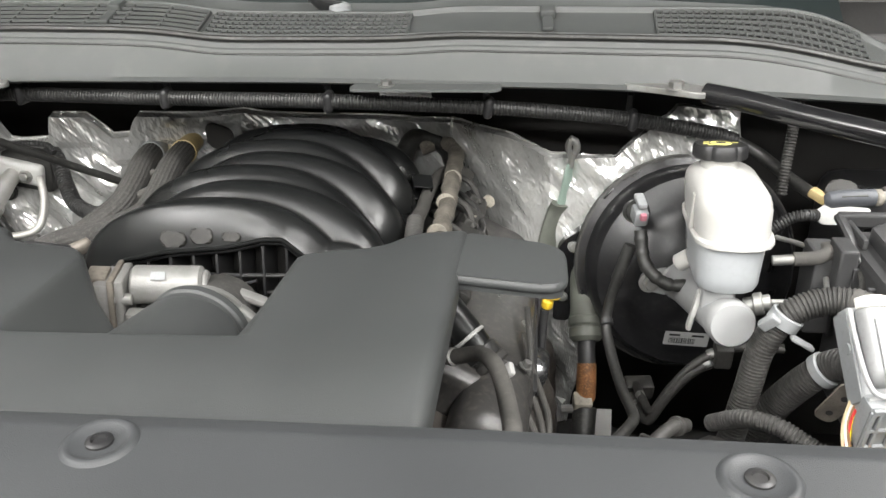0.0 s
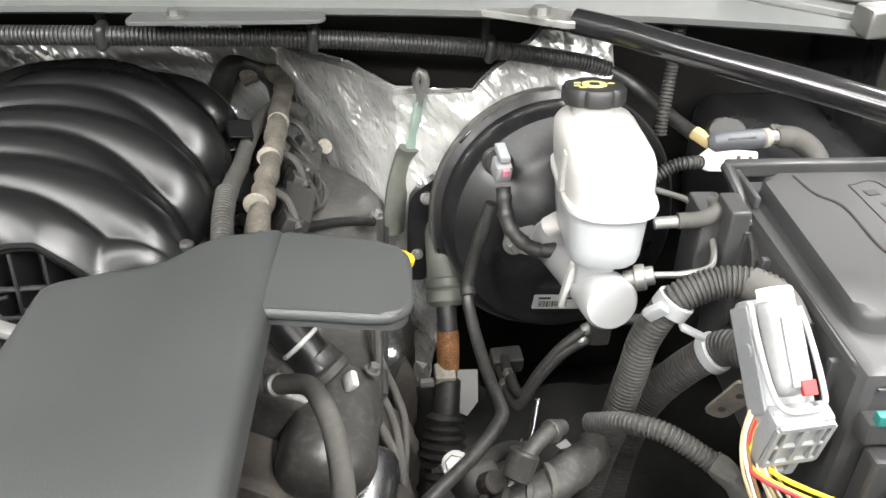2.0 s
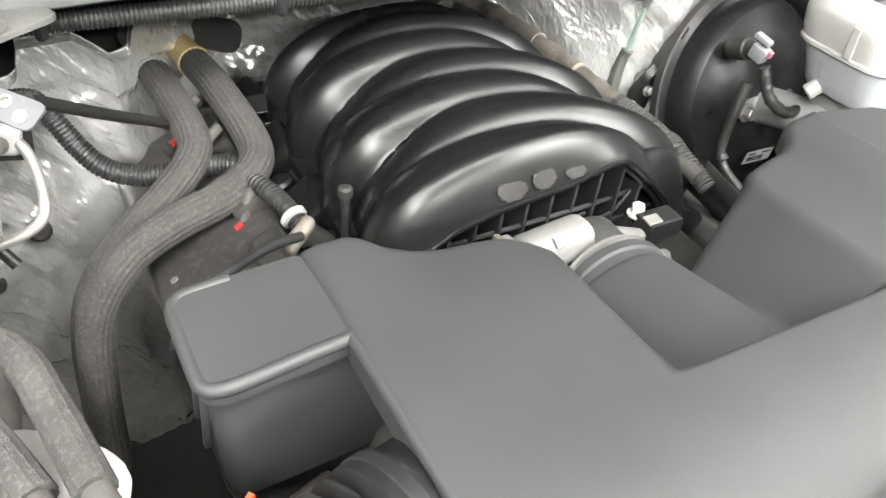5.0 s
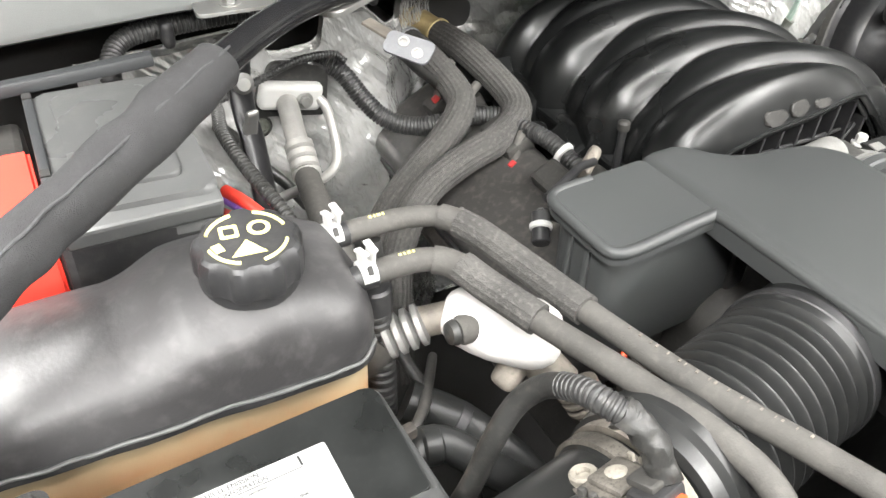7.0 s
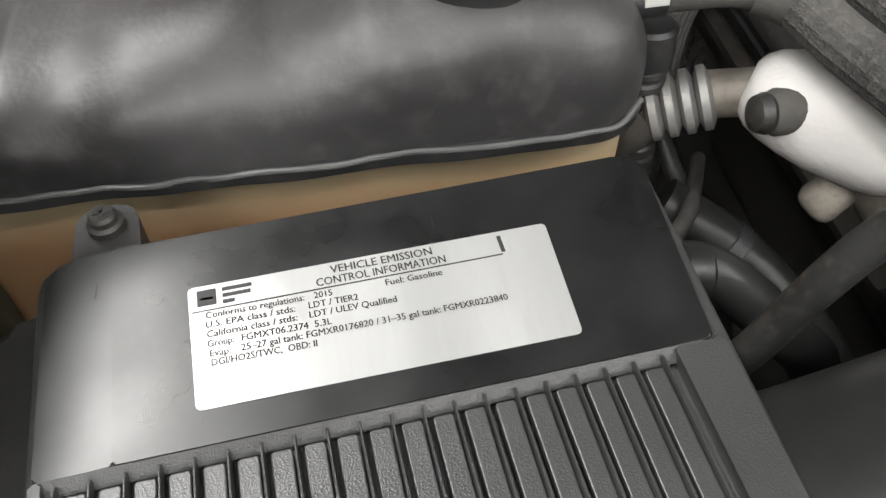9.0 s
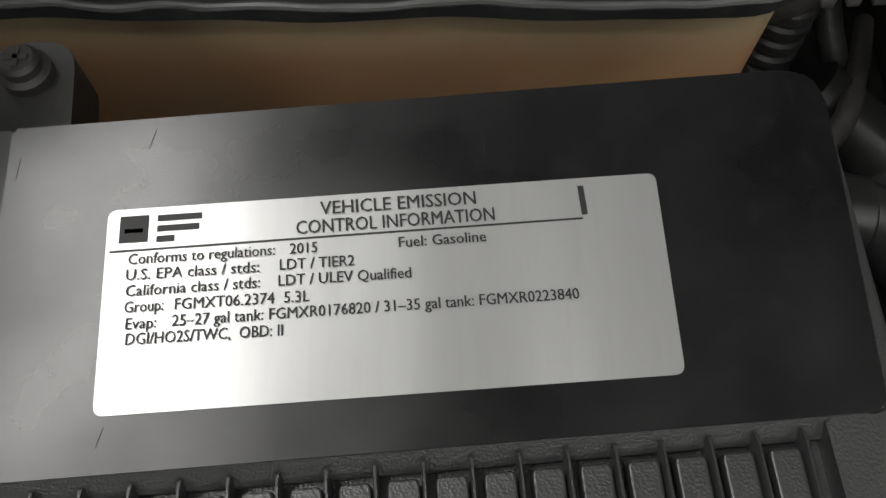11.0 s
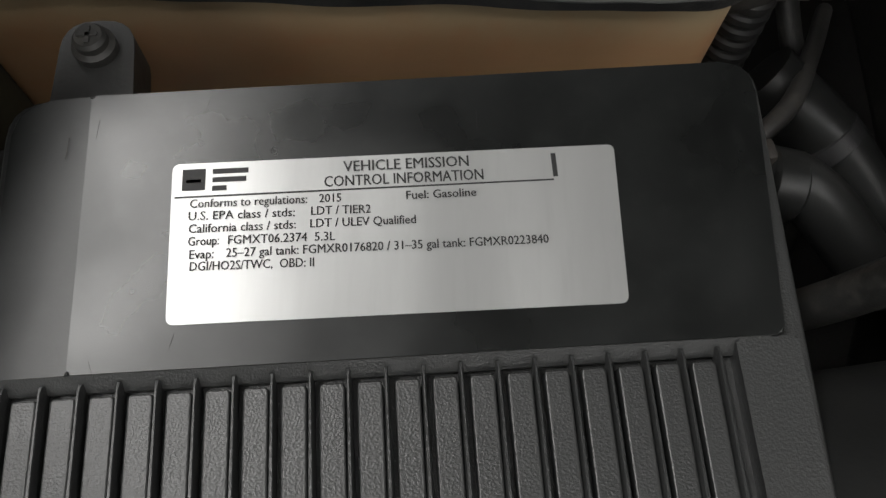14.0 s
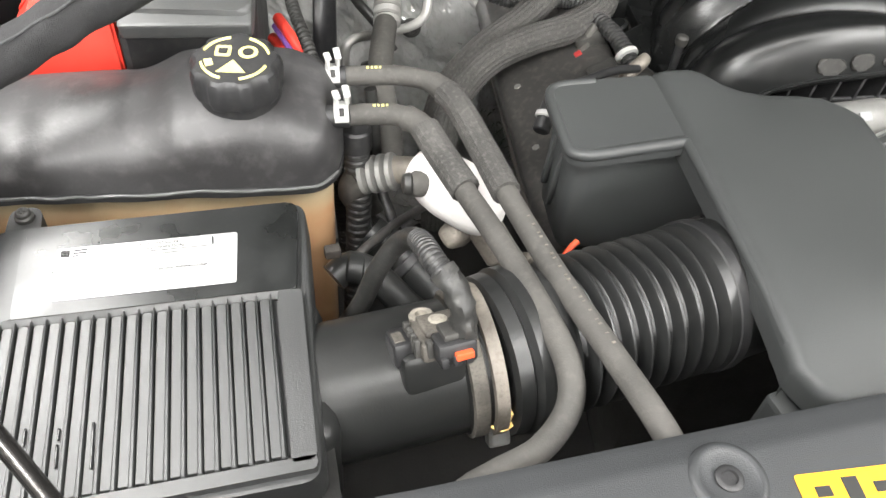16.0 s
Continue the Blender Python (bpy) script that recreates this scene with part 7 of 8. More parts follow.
def tank_section(x, z0, grow=0.0):
    edge = min(1.0, max(0.0, (x + 0.87) / 0.05), max(0.0, (-0.521 - x) / 0.035))
    e = math.sqrt(max(0.0, 1 - (1 - edge) ** 2))
    cy, hy = 0.093, (0.064 + grow) * (0.35 + 0.65 * e)
    zt = lerp(x, *TOP)
    pts = [(-1, 0.0), (-1, 0.3), (-0.97, 0.55), (-0.88, 0.78), (-0.7, 0.93), (-0.45, 0.99), (0, 1.0), (0.45, 0.98), (0.72, 0.9), (0.9, 0.7), (0.98, 0.4), (1, 0.0)]
    return [(x, cy + hy * a, z0 + (zt - z0) * b) for a, b in pts]


xs = [-0.87 + 0.349 * k / 70 for k in range(71)]
bm = loft([tank_section(x, 1.071) for x in xs])
bmesh.ops.subdivide_edges(bm, edges=bm.edges[:], cuts=1, use_grid_fill=True)
for v in bm.verts:
    if v.co.z > 1.082:
        k = min(1, (v.co.z - 1.082) / 0.02)
        v.co.z += k * (0.008 * noise.noise(v.co * 15) - 0.005 * math.exp(-(((v.co.x + 0.675) / 0.022) ** 2)) - 0.004 * math.exp(-(((v.co.x + 0.775) / 0.022) ** 2)))
        v.co.y += k * (0.006 * noise.noise(v.co * 13 + Vector((5, 0, 0))) + 0.003 * math.exp(-(((v.co.x + 0.775) / 0.02) ** 2)))
part("cover", bm, mat("scuffed_black_plastic", (0.04, 0.039, 0.04), 0.5, 0, 0.4, 9, 0.1, 0.2, 300, spec=0.55, tint=(0.1, 0.097, 0.096), amount=0.35), tank, "black moulded cover with scuffs", smooth=70)


def tank_ring(grow):
    pts = []
    for k in range(71):
        x = xs[k]
        pts.append((x, tank_section(x, 1.07, grow)[0][1] + 0.0022 * noise.noise(Vector((x * 24, 0, 0)))))
    for k in range(70, -1, -1):
        x = xs[k]
        pts.append((x, tank_section(x, 1.07, grow)[-1][1]))
    return pts


part("cover_lip", prism(tank_ring(0.0045), 1.068, 1.0735, 0.001), BLACK, tank)
part("scuffed_edge", lump(sweep([(x, y - 0.0005, 1.0738 + 0.0016 * noise.noise(Vector((x * 31, 2, 0)))) for x, y in tank_ring(0.003)[6:71:3]], 0.0014, 8, step=0.004), 0.0012, 60), BATTERY, tank, "pale scuffed edge")
part("tank", loft([[(x, y, z) for x, y in rounded([(-0.85, 0.036, 0.02), (-0.531, 0.036, 0.02), (-0.531, 0.15, 0.02), (-0.85, 0.15, 0.02)])] for z in (0.86, 1.069)]), TAN, tank, "tan translucent tank body")
part("neck", lathe([(0.033, 0), (0.033, 0.03)], pose(-0.601, 0.078, 1.115), 32), BLACK, tank)
CAPM = pose(-0.601, 0.074, 1.139, 2, 0, -6)
tcap = part("cap", lathe([(0.029, 0.001), (0.0328, 0.003), (0.0342, 0.007), (0.0342, 0.022), (0.0325, 0.027), (0.0298, 0.029)], CAPM, 96, wave=lambda a: 1 + 0.045 * math.tanh(3 * math.sin(9 * a))), BLACK, tank, "black grip cap with worn yellow symbols")
for k in range(4):
    a0 = 0.25 + k * math.pi / 2
    arc = [CAPM @ Vector((0.0255 * math.cos(a0 + 1.0 * j / 8), 0.0255 * math.sin(a0 + 1.0 * j / 8), 0.0292)) for j in range(9)]
    part("yellow_arc", sweep(arc, 0.0014, 6, squash=0.4, step=0.003), YELLOW_PRINT, tcap)
part("yellow_triangle", prism([(-0.012, -0.017), (0.01, -0.017), (-0.001, -0.002)], 0.0288, 0.0294, m=CAPM), YELLOW_PRINT, tcap)
part("yellow_square", prism(rounded([(-0.016, 0.002), (-0.004, 0.002), (-0.004, 0.015), (-0.016, 0.015)], 0.002), 0.0288, 0.0294, m=CAPM), YELLOW_PRINT, tcap)
part("square_hole", prism(rounded([(-0.0135, 0.005), (-0.0065, 0.005), (-0.0065, 0.0115), (-0.0135, 0.0115)], 0.001), 0.0294, 0.0297, m=CAPM), BLACK, tcap)
part("yellow_disc", lathe([(0.0075, 0.0288), (0.0075, 0.0294)], CAPM @ pose(0.009, 0.008, 0), 24), YELLOW_PRINT, tcap)
part("disc_hole", lathe([(0.0045, 0.0294), (0.0045, 0.0297)], CAPM @ pose(0.009, 0.008, 0), 20), BLACK, tcap)
part("yellow_bar", rbox(CAPM @ pose(-0.019, -0.006, 0.029, 0, 0, 20), 0.006, 0.008, 0.0008, 0), YELLOW_PRINT, tcap)
for k, (zz, yy) in enumerate(((1.112, 0.122), (1.112, 0.069))):
    part("outlet", rod((-0.545, yy, zz), (-0.515, yy, zz), 0.0095, 16), BLACK, tank)

# ---------- coolant hoses ----------


def spring_clamp(p, d, parent, r=0.0104):
    p, d = Vector(p), Vector(d).normalized()
    m = axis_pose(p - d * 0.006, p)
    part("spring_clamp", lathe([(r - 0.001, 0), (r, 0.0004), (r, 0.0116), (r - 0.001, 0.012)], m, 30), WHITE_PL, parent, "white painted spring clamp")
    for s in (-1, 1):
        part("clamp_ear", rbox(Matrix.Translation(p + Vector((0.0042 * s, 0.002 * s, r + 0.0045))) @ pose(0, 0, 0, 10 * s, 0, 8), 0.0028, 0.011, 0.011, 0.0009), WHITE_PL, parent)
        part("clamp_tip", rbox(Matrix.Translation(p + Vector((0.0042 * s, 0.002 * s, r + 0.0105))) @ pose(0, 0, 0, 10 * s, 0, 8), 0.0056, 0.013, 0.0024, 0.0008), WHITE_PL, parent)
    part("clamp_slot", rbox(Matrix.Translation(p + Vector((0, -r * 0.72, r * 0.72))) @ pose(0, 0, 0, 45), 0.004, 0.0065, 0.0012, 0.0004), DARK, parent)


ha = thing("coolant_hose", (-0.44, 0.0, 1.11), "dusty grey coolant hose with a braided sleeve and white clamp", "hose", "coolant hoses")
part("hose", sweep([(-0.54, 0.122, 1.112), (-0.505, 0.122, 1.113), (-0.465, 0.12, 1.113), (-0.438, 0.108, 1.112), (-0.424, 0.085, 1.11), (-0.413, 0.035, 1.11), (-0.4, -0.03, 1.111), (-0.38, -0.115, 1.114), (-0.362, -0.19, 1.124), (-0.346, -0.255, 1.128), (-0.335, -0.3, 1.11)], 0.0086, 18), RUBBER, ha)
part("sleeve", sweep([(-0.432, 0.1, 1.111), (-0.423, 0.08, 1.11), (-0.413, 0.035, 1.11), (-0.401, -0.026, 1.111)], 0.0112, 28, ribs=1, step=0.003), BRAID, ha, "braided black sleeve", smooth=20)
part("cuff", sweep([(-0.443, 0.112, 1.1125), (-0.434, 0.103, 1.1115), (-0.428, 0.092, 1.1105)], 0.0103, 18), RUBBER, ha)
spring_clamp((-0.527, 0.123, 1.113), (1, 0, 0.05), ha)
hb = thing("coolant_hose", (-0.45, -0.05, 1.11), "dusty grey coolant hose with a braided sleeve and white clamp", "hose", "coolant hoses")
part("hose", sweep([(-0.54, 0.069, 1.112), (-0.505, 0.071, 1.112), (-0.478, 0.072, 1.11), (-0.459, 0.062, 1.108), (-0.446, 0.03, 1.106), (-0.43, -0.016, 1.103), (-0.41, -0.085, 1.108), (-0.396, -0.145, 1.112), (-0.388, -0.182, 1.108), (-0.392, -0.208, 1.098), (-0.412, -0.226, 1.082), (-0.44, -0.233, 1.068), (-0.462, -0.24, 1.055), (-0.47, -0.255, 1.03), (-0.472, -0.27, 0.99)], 0.009, 18), RUBBER, hb)
part("sleeve", sweep([(-0.455, 0.053, 1.11), (-0.446, 0.03, 1.106), (-0.43, -0.013, 1.103)], 0.0117, 28, ribs=1, step=0.003), BRAID, hb, "braided black sleeve", smooth=20)
part("cuff", sweep([(-0.47, 0.07, 1.109), (-0.461, 0.064, 1.108), (-0.454, 0.052, 1.108)], 0.0107, 18), RUBBER, hb)
spring_clamp((-0.522, 0.07, 1.114), (1, 0, 0.05), hb)
for hs, hx, hy, hz in ((ha, -0.492, 0.1215, 1.1218), (hb, -0.49, 0.072, 1.1203)):
    for k, w in enumerate((0.0024, 0.0016, 0.0026, 0.0018)):
        part("yellow_mark", rbox(pose(hx - 0.0052 + 0.0035 * k, hy, hz, 0, -4, 0), w, 0.0026, 0.0008, 0.0002), YELLOW_PRINT, hs)
for k in range(18):
    t = k / 17 + 0.012 * (k % 3)
    part("white_mark", rbox(pose(-0.392 + 0.028 * t, -0.06 - 0.12 * t, 1.1205 + 0.011 * t * t, 0, 0, 14), 0.0024, 0.0008 + 0.0007 * (k % 2), 0.001, 0), DIRTY_METAL, ha)

# ---------- heater hoses ----------
for pts, nm in (
    ([(-0.257, 0.565, 1.043), (-0.252, 0.52, 1.04), (-0.244, 0.45, 1.022), (-0.252, 0.425, 1.008), (-0.285, 0.405, 0.985), (-0.33, 0.395, 0.952), (-0.372, 0.385, 0.905), (-0.392, 0.37, 0.85), (-0.4, 0.34, 0.76)], "a"),
    ([(-0.209, 0.575, 1.043), (-0.2, 0.5, 1.042), (-0.19, 0.415, 1.024), (-0.2, 0.38, 1.012), (-0.24, 0.358, 1.0), (-0.29, 0.348, 0.99), (-0.34, 0.338, 0.968), (-0.378, 0.32, 0.925), (-0.392, 0.3, 0.86), (-0.4, 0.27, 0.76)], "b"),
):
    hh = thing("heater_hose", pts[3], "braided grey heater hose running down from the firewall", "hose", "heater hoses")
    part("hose", sweep(pts, 0.0172, 40, ribs=1, step=0.004), BRAID, hh, smooth=20)
    p, q = Vector(pts[0]), Vector(pts[1])
    part("coupling", rod(p + (p - q) * 0.7, p + (q - p) * 0.25, 0.0165, 22), COUPLING if nm == "b" else GREY_PL, hh, "tan quick coupling" if nm == "b" else "grey quick coupling")
    part("coupling_ring", lathe([(0.0165, 0), (0.0195, 0.001), (0.0195, 0.006), (0.0165, 0.007)], axis_pose(p, q), 22), COUPLING if nm == "b" else GREY_PL, hh)
    part("pipe_stub", rod(p + (p - q) * 2.2, p + (p - q) * 0.6, 0.011, 16), BLACK if nm == "b" else ALU, hh)

# dark plate set against the foil in place of its shaded hole
solo("foil_opening", prism(rounded([(-0.03, -0.02, 0.018), (0.03, -0.02, 0.018), (0.03, 0.024, 0.02), (-0.03, 0.018, 0.018)]), 0, 0.006, 0.002, m=pose(-0.168, 0.622, 1.05, 90, 12, -25)), DARK, "dark oval plate standing in for the shaded opening in the foil", "grommet")
solo("tagged_hose", sweep([(-0.385, 0.318, 1.158), (-0.3568, 0.3564, 1.1257), (-0.318, 0.4068, 1.0831), (-0.2724, 0.4619, 1.0365), (-0.25, 0.49, 1.01), (-0.23, 0.52, 0.98)], 0.0056, 14), RUBBER_BLACK, "thin smooth black hose running behind the heater hoses", "hose")
# ---------- air conditioning lines ----------
ac = thing("air_conditioning_lines", (-0.43, 0.5, 1.0), "silver air conditioning block with pipe and hose", "air conditioning lines")
part("seal_plate", prism(rounded([(-0.047, -0.034, 0.006), (0.046, -0.032, 0.006), (0.04, 0.03, 0.012), (-0.03, 0.034, 0.012)]), 0, 0.02, 0.003, m=pose(-0.434, 0.521, 1.037, 90, 0, 0) @ pose(0, 0, 0, 0, 0, -11)), RUBBER_BLACK, ac, "black rubber seal plate")
part("block", rbox(pose(-0.439, 0.497, 1.033, 4, 12, 0), 0.076, 0.018, 0.034, 0.007, 3), WHITE_PL, ac, "pale cast block")
part("bolt", hex_bolt((-0.425, 0.488, 1.028), (0, -1, 0.1), 0.007, 0.008), ZINC, ac)
part("pipe", sweep([(-0.446, 0.5, 1.03), (-0.447, 0.48, 1.026), (-0.45, 0.455, 1.01), (-0.452, 0.43, 0.998)], 0.0125, 18), ALU, ac)
for k in range(4):
    part("ferrule", lathe([(0.0135, 0), (0.0165, 0.002), (0.0165, 0.009), (0.0135, 0.011)], axis_pose((-0.4515 - 0.001 * k, 0.44 - 0.0105 * k, 1.003 - 0.006 * k), (-0.4525 - 0.001 * k, 0.4295 - 0.0105 * k, 0.997 - 0.006 * k)), 22), ALU, ac)
part("hose", sweep([(-0.4555, 0.405, 0.983), (-0.463, 0.36, 0.985), (-0.4714, 0.2956, 0.985), (-0.4675, 0.255, 0.96), (-0.466, 0.21, 0.945), (-0.475, 0.16, 0.945), (-0.495, 0.115, 0.965), (-0.511, 0.09, 1.0), (-0.512, 0.081, 1.022), (-0.504, 0.079, 1.0345)], 0.0142, 20), RUBBER, ac, "dusty rubber hose")
part("small_pipe", sweep([(-0.412, 0.5, 1.028), (-0.402, 0.486, 1.02), (-0.397, 0.476, 0.995), (-0.4, 0.455, 0.962), (-0.42, 0.435, 0.955), (-0.46, 0.41, 0.962), (-0.5, 0.385, 0.968), (-0.508, 0.375, 0.94), (-0.505, 0.36, 0.86)], 0.0058, 14), ALU, ac)
acc = thing("insulated_fitting", (-0.42, 0.05, 1.02), "white insulation pad wrapped round a pipe fitting", "insulation")
part("pad", lump(lathe([(0.012, -0.002), (0.017, 0.0), (0.0215, 0.005), (0.0245, 0.013), (0.0265, 0.024), (0.0278, 0.038), (0.0284, 0.052), (0.0278, 0.064), (0.0262, 0.073), (0.0232, 0.081), (0.018, 0.087), (0.01, 0.09)], axis_pose((-0.459, 0.064, 1.058), (-0.395, 0.004, 1.054)), 44), 0.0035, 30), PAD, acc)
part("pipe", rod((-0.478, 0.074, 1.046), (-0.452, 0.06, 1.056), 0.0125, 18), DIRTY_METAL, acc)
for k in range(4):
    part("ring", lathe([(0.012, 0), (0.0172, 0.002), (0.0172, 0.006), (0.012, 0.0085)], axis_pose((-0.506 + 0.008 * k, 0.079 - 0.002 * k, 1.035 + 0.003 * k), (-0.498 + 0.008 * k, 0.077 - 0.002 * k, 1.038 + 0.003 * k)), 22), THROTTLE, acc)
part("valve_cap", lathe([(0.0105, 0), (0.0115, 0.003), (0.0115, 0.016), (0.0095, 0.019)], axis_pose((-0.447, 0.036, 1.064), (-0.482, 0.034, 1.066)), 20), RUBBER, acc, "dark valve cap")
part("cap_tip", lathe([(0.0095, 0), (0.0102, 0.002), (0.0085, 0.007), (0.004, 0.0085)], axis_pose((-0.466, 0.035, 1.065), (-0.49, 0.0345, 1.067)), 18), RUBBER_BLACK, acc)
part("lower_fitting", rod((-0.405, 0.022, 1.03), (-0.385, 0.0, 1.004), 0.016, 22), DIRTY_METAL, acc)
part("fitting_lug", lump(rbox(pose(-0.425, 0.02, 1.018, 20, 30, 40), 0.03, 0.022, 0.024, 0.007, 3), 0.002, 50), DIRTY_METAL, acc, "stained metal lug")
for k in range(3):
    part("lower_ring", lathe([(0.014, 0), (0.018, 0.002), (0.018, 0.005), (0.014, 0.007)], axis_pose((-0.378 + 0.003 * k, -0.004 - 0.004 * k, 1.006 - 0.006 * k), (-0.374 + 0.003 * k, -0.01 - 0.004 * k, 0.998 - 0.006 * k)), 20), DIRTY_METAL, acc)

# ---------- battery ----------
bat = thing("battery", (-0.67, 0.27, 0.95), "black battery under a plastic cover with a red terminal cap", "battery")
part("case", rbox(pose(-0.652, 0.274, 1.03), 0.118, 0.2, 0.19, 0.008), BLACK, bat)
part("top_cover", prism(rounded([(-0.702, 0.178, 0.008), (-0.594, 0.172, 0.012), (-0.594, 0.37, 0.012), (-0.702, 0.372, 0.008)]), 1.11, 1.146, 0.004), BATTERY, bat)
part("panel", prism(rounded([(-0.688, 0.2, 0.01), (-0.615, 0.195, 0.01), (-0.612, 0.352, 0.01), (-0.69, 0.356, 0.01)]), 1.146, 1.1495, 0.002), BATTERY, bat, "grey raised panel")
part("side_rail", rbox(pose(-0.706, 0.274, 1.138), 0.008, 0.19, 0.026, 0.002), PANEL, bat)
part("front_ledge", rbox(pose(-0.65, 0.176, 1.132, 18), 0.112, 0.02, 0.018, 0.003), BATTERY, bat)
part("rear_rail", rbox(pose(-0.67, 0.376, 1.156, 0, -3), 0.145, 0.014, 0.012, 0.003), PANEL, bat)
for py in (0.21, 0.34):
    part("slot", rbox(pose(-0.706, py + 0.02, 1.151), 0.007, 0.01, 0.002, 0), DARK, bat)
part("terminal_clamp", prism(rounded([(-0.788, 0.377, 0.008), (-0.743, 0.368, 0.006), (-0.741, 0.384, 0.006), (-0.79, 0.397, 0.01)]), 1.118, 1.126, 0.001), ZINC, bat, "dull metal terminal clamp")
part("terminal_post", rod((-0.764, 0.381, 1.115), (-0.764, 0.381, 1.13), 0.0085, 20), ZINC, bat)
part("terminal_bolt", hex_bolt((-0.78, 0.386, 1.126), (0, -0.6, 0.8), 0.0045, 0.006), COUPLING, bat)
part("riser", rbox(pose(-0.7405, 0.377, 1.138), 0.007, 0.016, 0.036, 0.003), ZINC, bat)
part("terminal_base", rbox(pose(-0.755, 0.345, 1.09), 0.075, 0.1, 0.05, 0.008), BLACK_DIRTY, bat)
red = thing("terminal_cover", (-0.757, 0.22, 1.07), "bright red plastic battery terminal cover", "terminal cover")
bm = loft([[(-0.815, 0.18, 1.03), (-0.711, 0.176, 1.03), (-0.7125, 0.3, 1.03), (-0.812, 0.3, 1.03)], [(-0.809, 0.183, 1.104), (-0.7115, 0.177, 1.104), (-0.713, 0.3, 1.104), (-0.808, 0.299, 1.104)], [(-0.783, 0.188, 1.136), (-0.7125, 0.179, 1.136), (-0.7145, 0.299, 1.136), (-0.785, 0.298, 1.136)]])
bmesh.ops.bevel(bm, geom=bm.edges[:], offset=0.003, segments=3, affect="EDGES")
part("shell", bm, RED, red)
for k in range(3):
    part("emboss", rbox(pose(-0.798, 0.235 + 0.012 * k, 1.119, 0, 40, 2), 0.0015, 0.006, 0.018, 0), RED, red)
solo("battery_cable", sweep([(-0.576, 0.25, 1.088), (-0.566, 0.222, 1.09), (-0.549, 0.19, 1.08), (-0.53, 0.155, 1.068), (-0.522, 0.135, 1.03)], 0.0056, 14), RED, "red battery cable beside the coolant tank", "cable", "battery cables")
solo("battery_cable", sweep([(-0.582, 0.24, 1.072), (-0.57, 0.212, 1.078), (-0.554, 0.182, 1.07), (-0.537, 0.15, 1.055), (-0.528, 0.132, 1.02)], 0.0056, 14), RED, "red battery cable beside the coolant tank", "cable", "battery cables")
solo("purple_wire", sweep([(-0.58, 0.243, 1.084), (-0.5705, 0.213, 1.0875), (-0.553, 0.182, 1.0785), (-0.535, 0.149, 1.065), (-0.527, 0.13, 1.03)], 0.0026, 10), mat("purple_wire", (0.22, 0.1, 0.4), 0.5, 0, 0.1, 60, 0.05, 0, 500), "thin purple wire between the battery cables", "wire")
for px, py, pz in ((-0.474, 0.506, 0.994), (-0.412, 0.502, 0.905), (-0.472, 0.497, 0.85)):
    fp = thing("firewall_plug", (px, py, pz), "grey firewall plug with a black rim in the foil", "plug", "firewall plugs")
    part("rim", lathe([(0.008, 0), (0.0135, 0.001), (0.0135, 0.005), (0.011, 0.0065)], axis_pose((px, py + 0.006, pz), (px, py - 0.06, pz + 0.01)), 28), RUBBER_BLACK, fp)
    part("cap", lathe([(0.0105, 0.002), (0.0105, 0.008), (0.008, 0.0105), (0.005, 0.0105), (0.0045, 0.009)], axis_pose((px, py + 0.006, pz), (px, py - 0.06, pz + 0.01)), 24), GREEN_DARK if pz > 0.9 and px < -0.45 else BLACK_DIRTY, fp)
solo("firewall_hose", sweep([(-0.53, 0.485, 1.02), (-0.507, 0.492, 0.992), (-0.485, 0.487, 0.957), (-0.461, 0.475, 0.931), (-0.44, 0.46, 0.9)], 0.0068, 14), RUBBER_BLACK, "black hose running down the firewall", "hose")
solo("firewall_lead", sweep([(-0.372, 0.49, 1.066), (-0.386, 0.495, 1.076), (-0.429, 0.488, 1.079), (-0.471, 0.488, 1.065), (-0.512, 0.485, 1.053), (-0.545, 0.475, 1.05)], 0.0046, 12, pitch=0.004, depth=0.0008), CONDUIT, "thin conduit above the pale pipe block", "conduit")

solo("battery_conduit", sweep([(-0.545, 0.4, 1.09), (-0.555, 0.34, 1.115), (-0.565, 0.28, 1.125), (-0.56, 0.22, 1.12), (-0.545, 0.17, 1.1), (-0.53, 0.12, 1.05), (-0.52, 0.1, 0.9)], 0.0062, 16, pitch=0.0045, depth=0.0014), RUBBER_BLACK, "black corrugated conduit beside the battery", "conduit")
tsh = thing("tank_side_hose", (-0.51, 0.08, 1.0), "black ribbed drain tube beside the coolant tank", "hose")
part("tube", sweep([(-0.51, 0.085, 1.07), (-0.508, 0.08, 1.02), (-0.51, 0.07, 0.95), (-0.515, 0.05, 0.85)], 0.012, 18, pitch=0.008, depth=0.0012), CONDUIT, tsh)
part("collar", rod((-0.51, 0.085, 1.062), (-0.51, 0.087, 1.085), 0.014, 20), BLACK, tsh)
solo("drain_pipe", sweep([(-0.495, 0.12, 1.1), (-0.492, 0.11, 1.06), (-0.488, 0.1, 1.01), (-0.47, 0.06, 0.965), (-0.455, 0.03, 0.93), (-0.45, 0.0, 0.87)], 0.0055, 14), RUBBER_BLACK, "thin black pipe between the hoses", "pipe")
solo("thin_pipe", sweep([(-0.53, -0.005, 1.0), (-0.5, 0.02, 1.01), (-0.475, 0.06, 0.99), (-0.44, 0.12, 0.95)], 0.0045, 12), VALVE, "thin dusty black pipe below the coolant hoses", "pipe")
lh = thing("lower_hose", (-0.5, -0.03, 1.0), "short dusty hose behind the intake tube", "hose", "lower hoses")
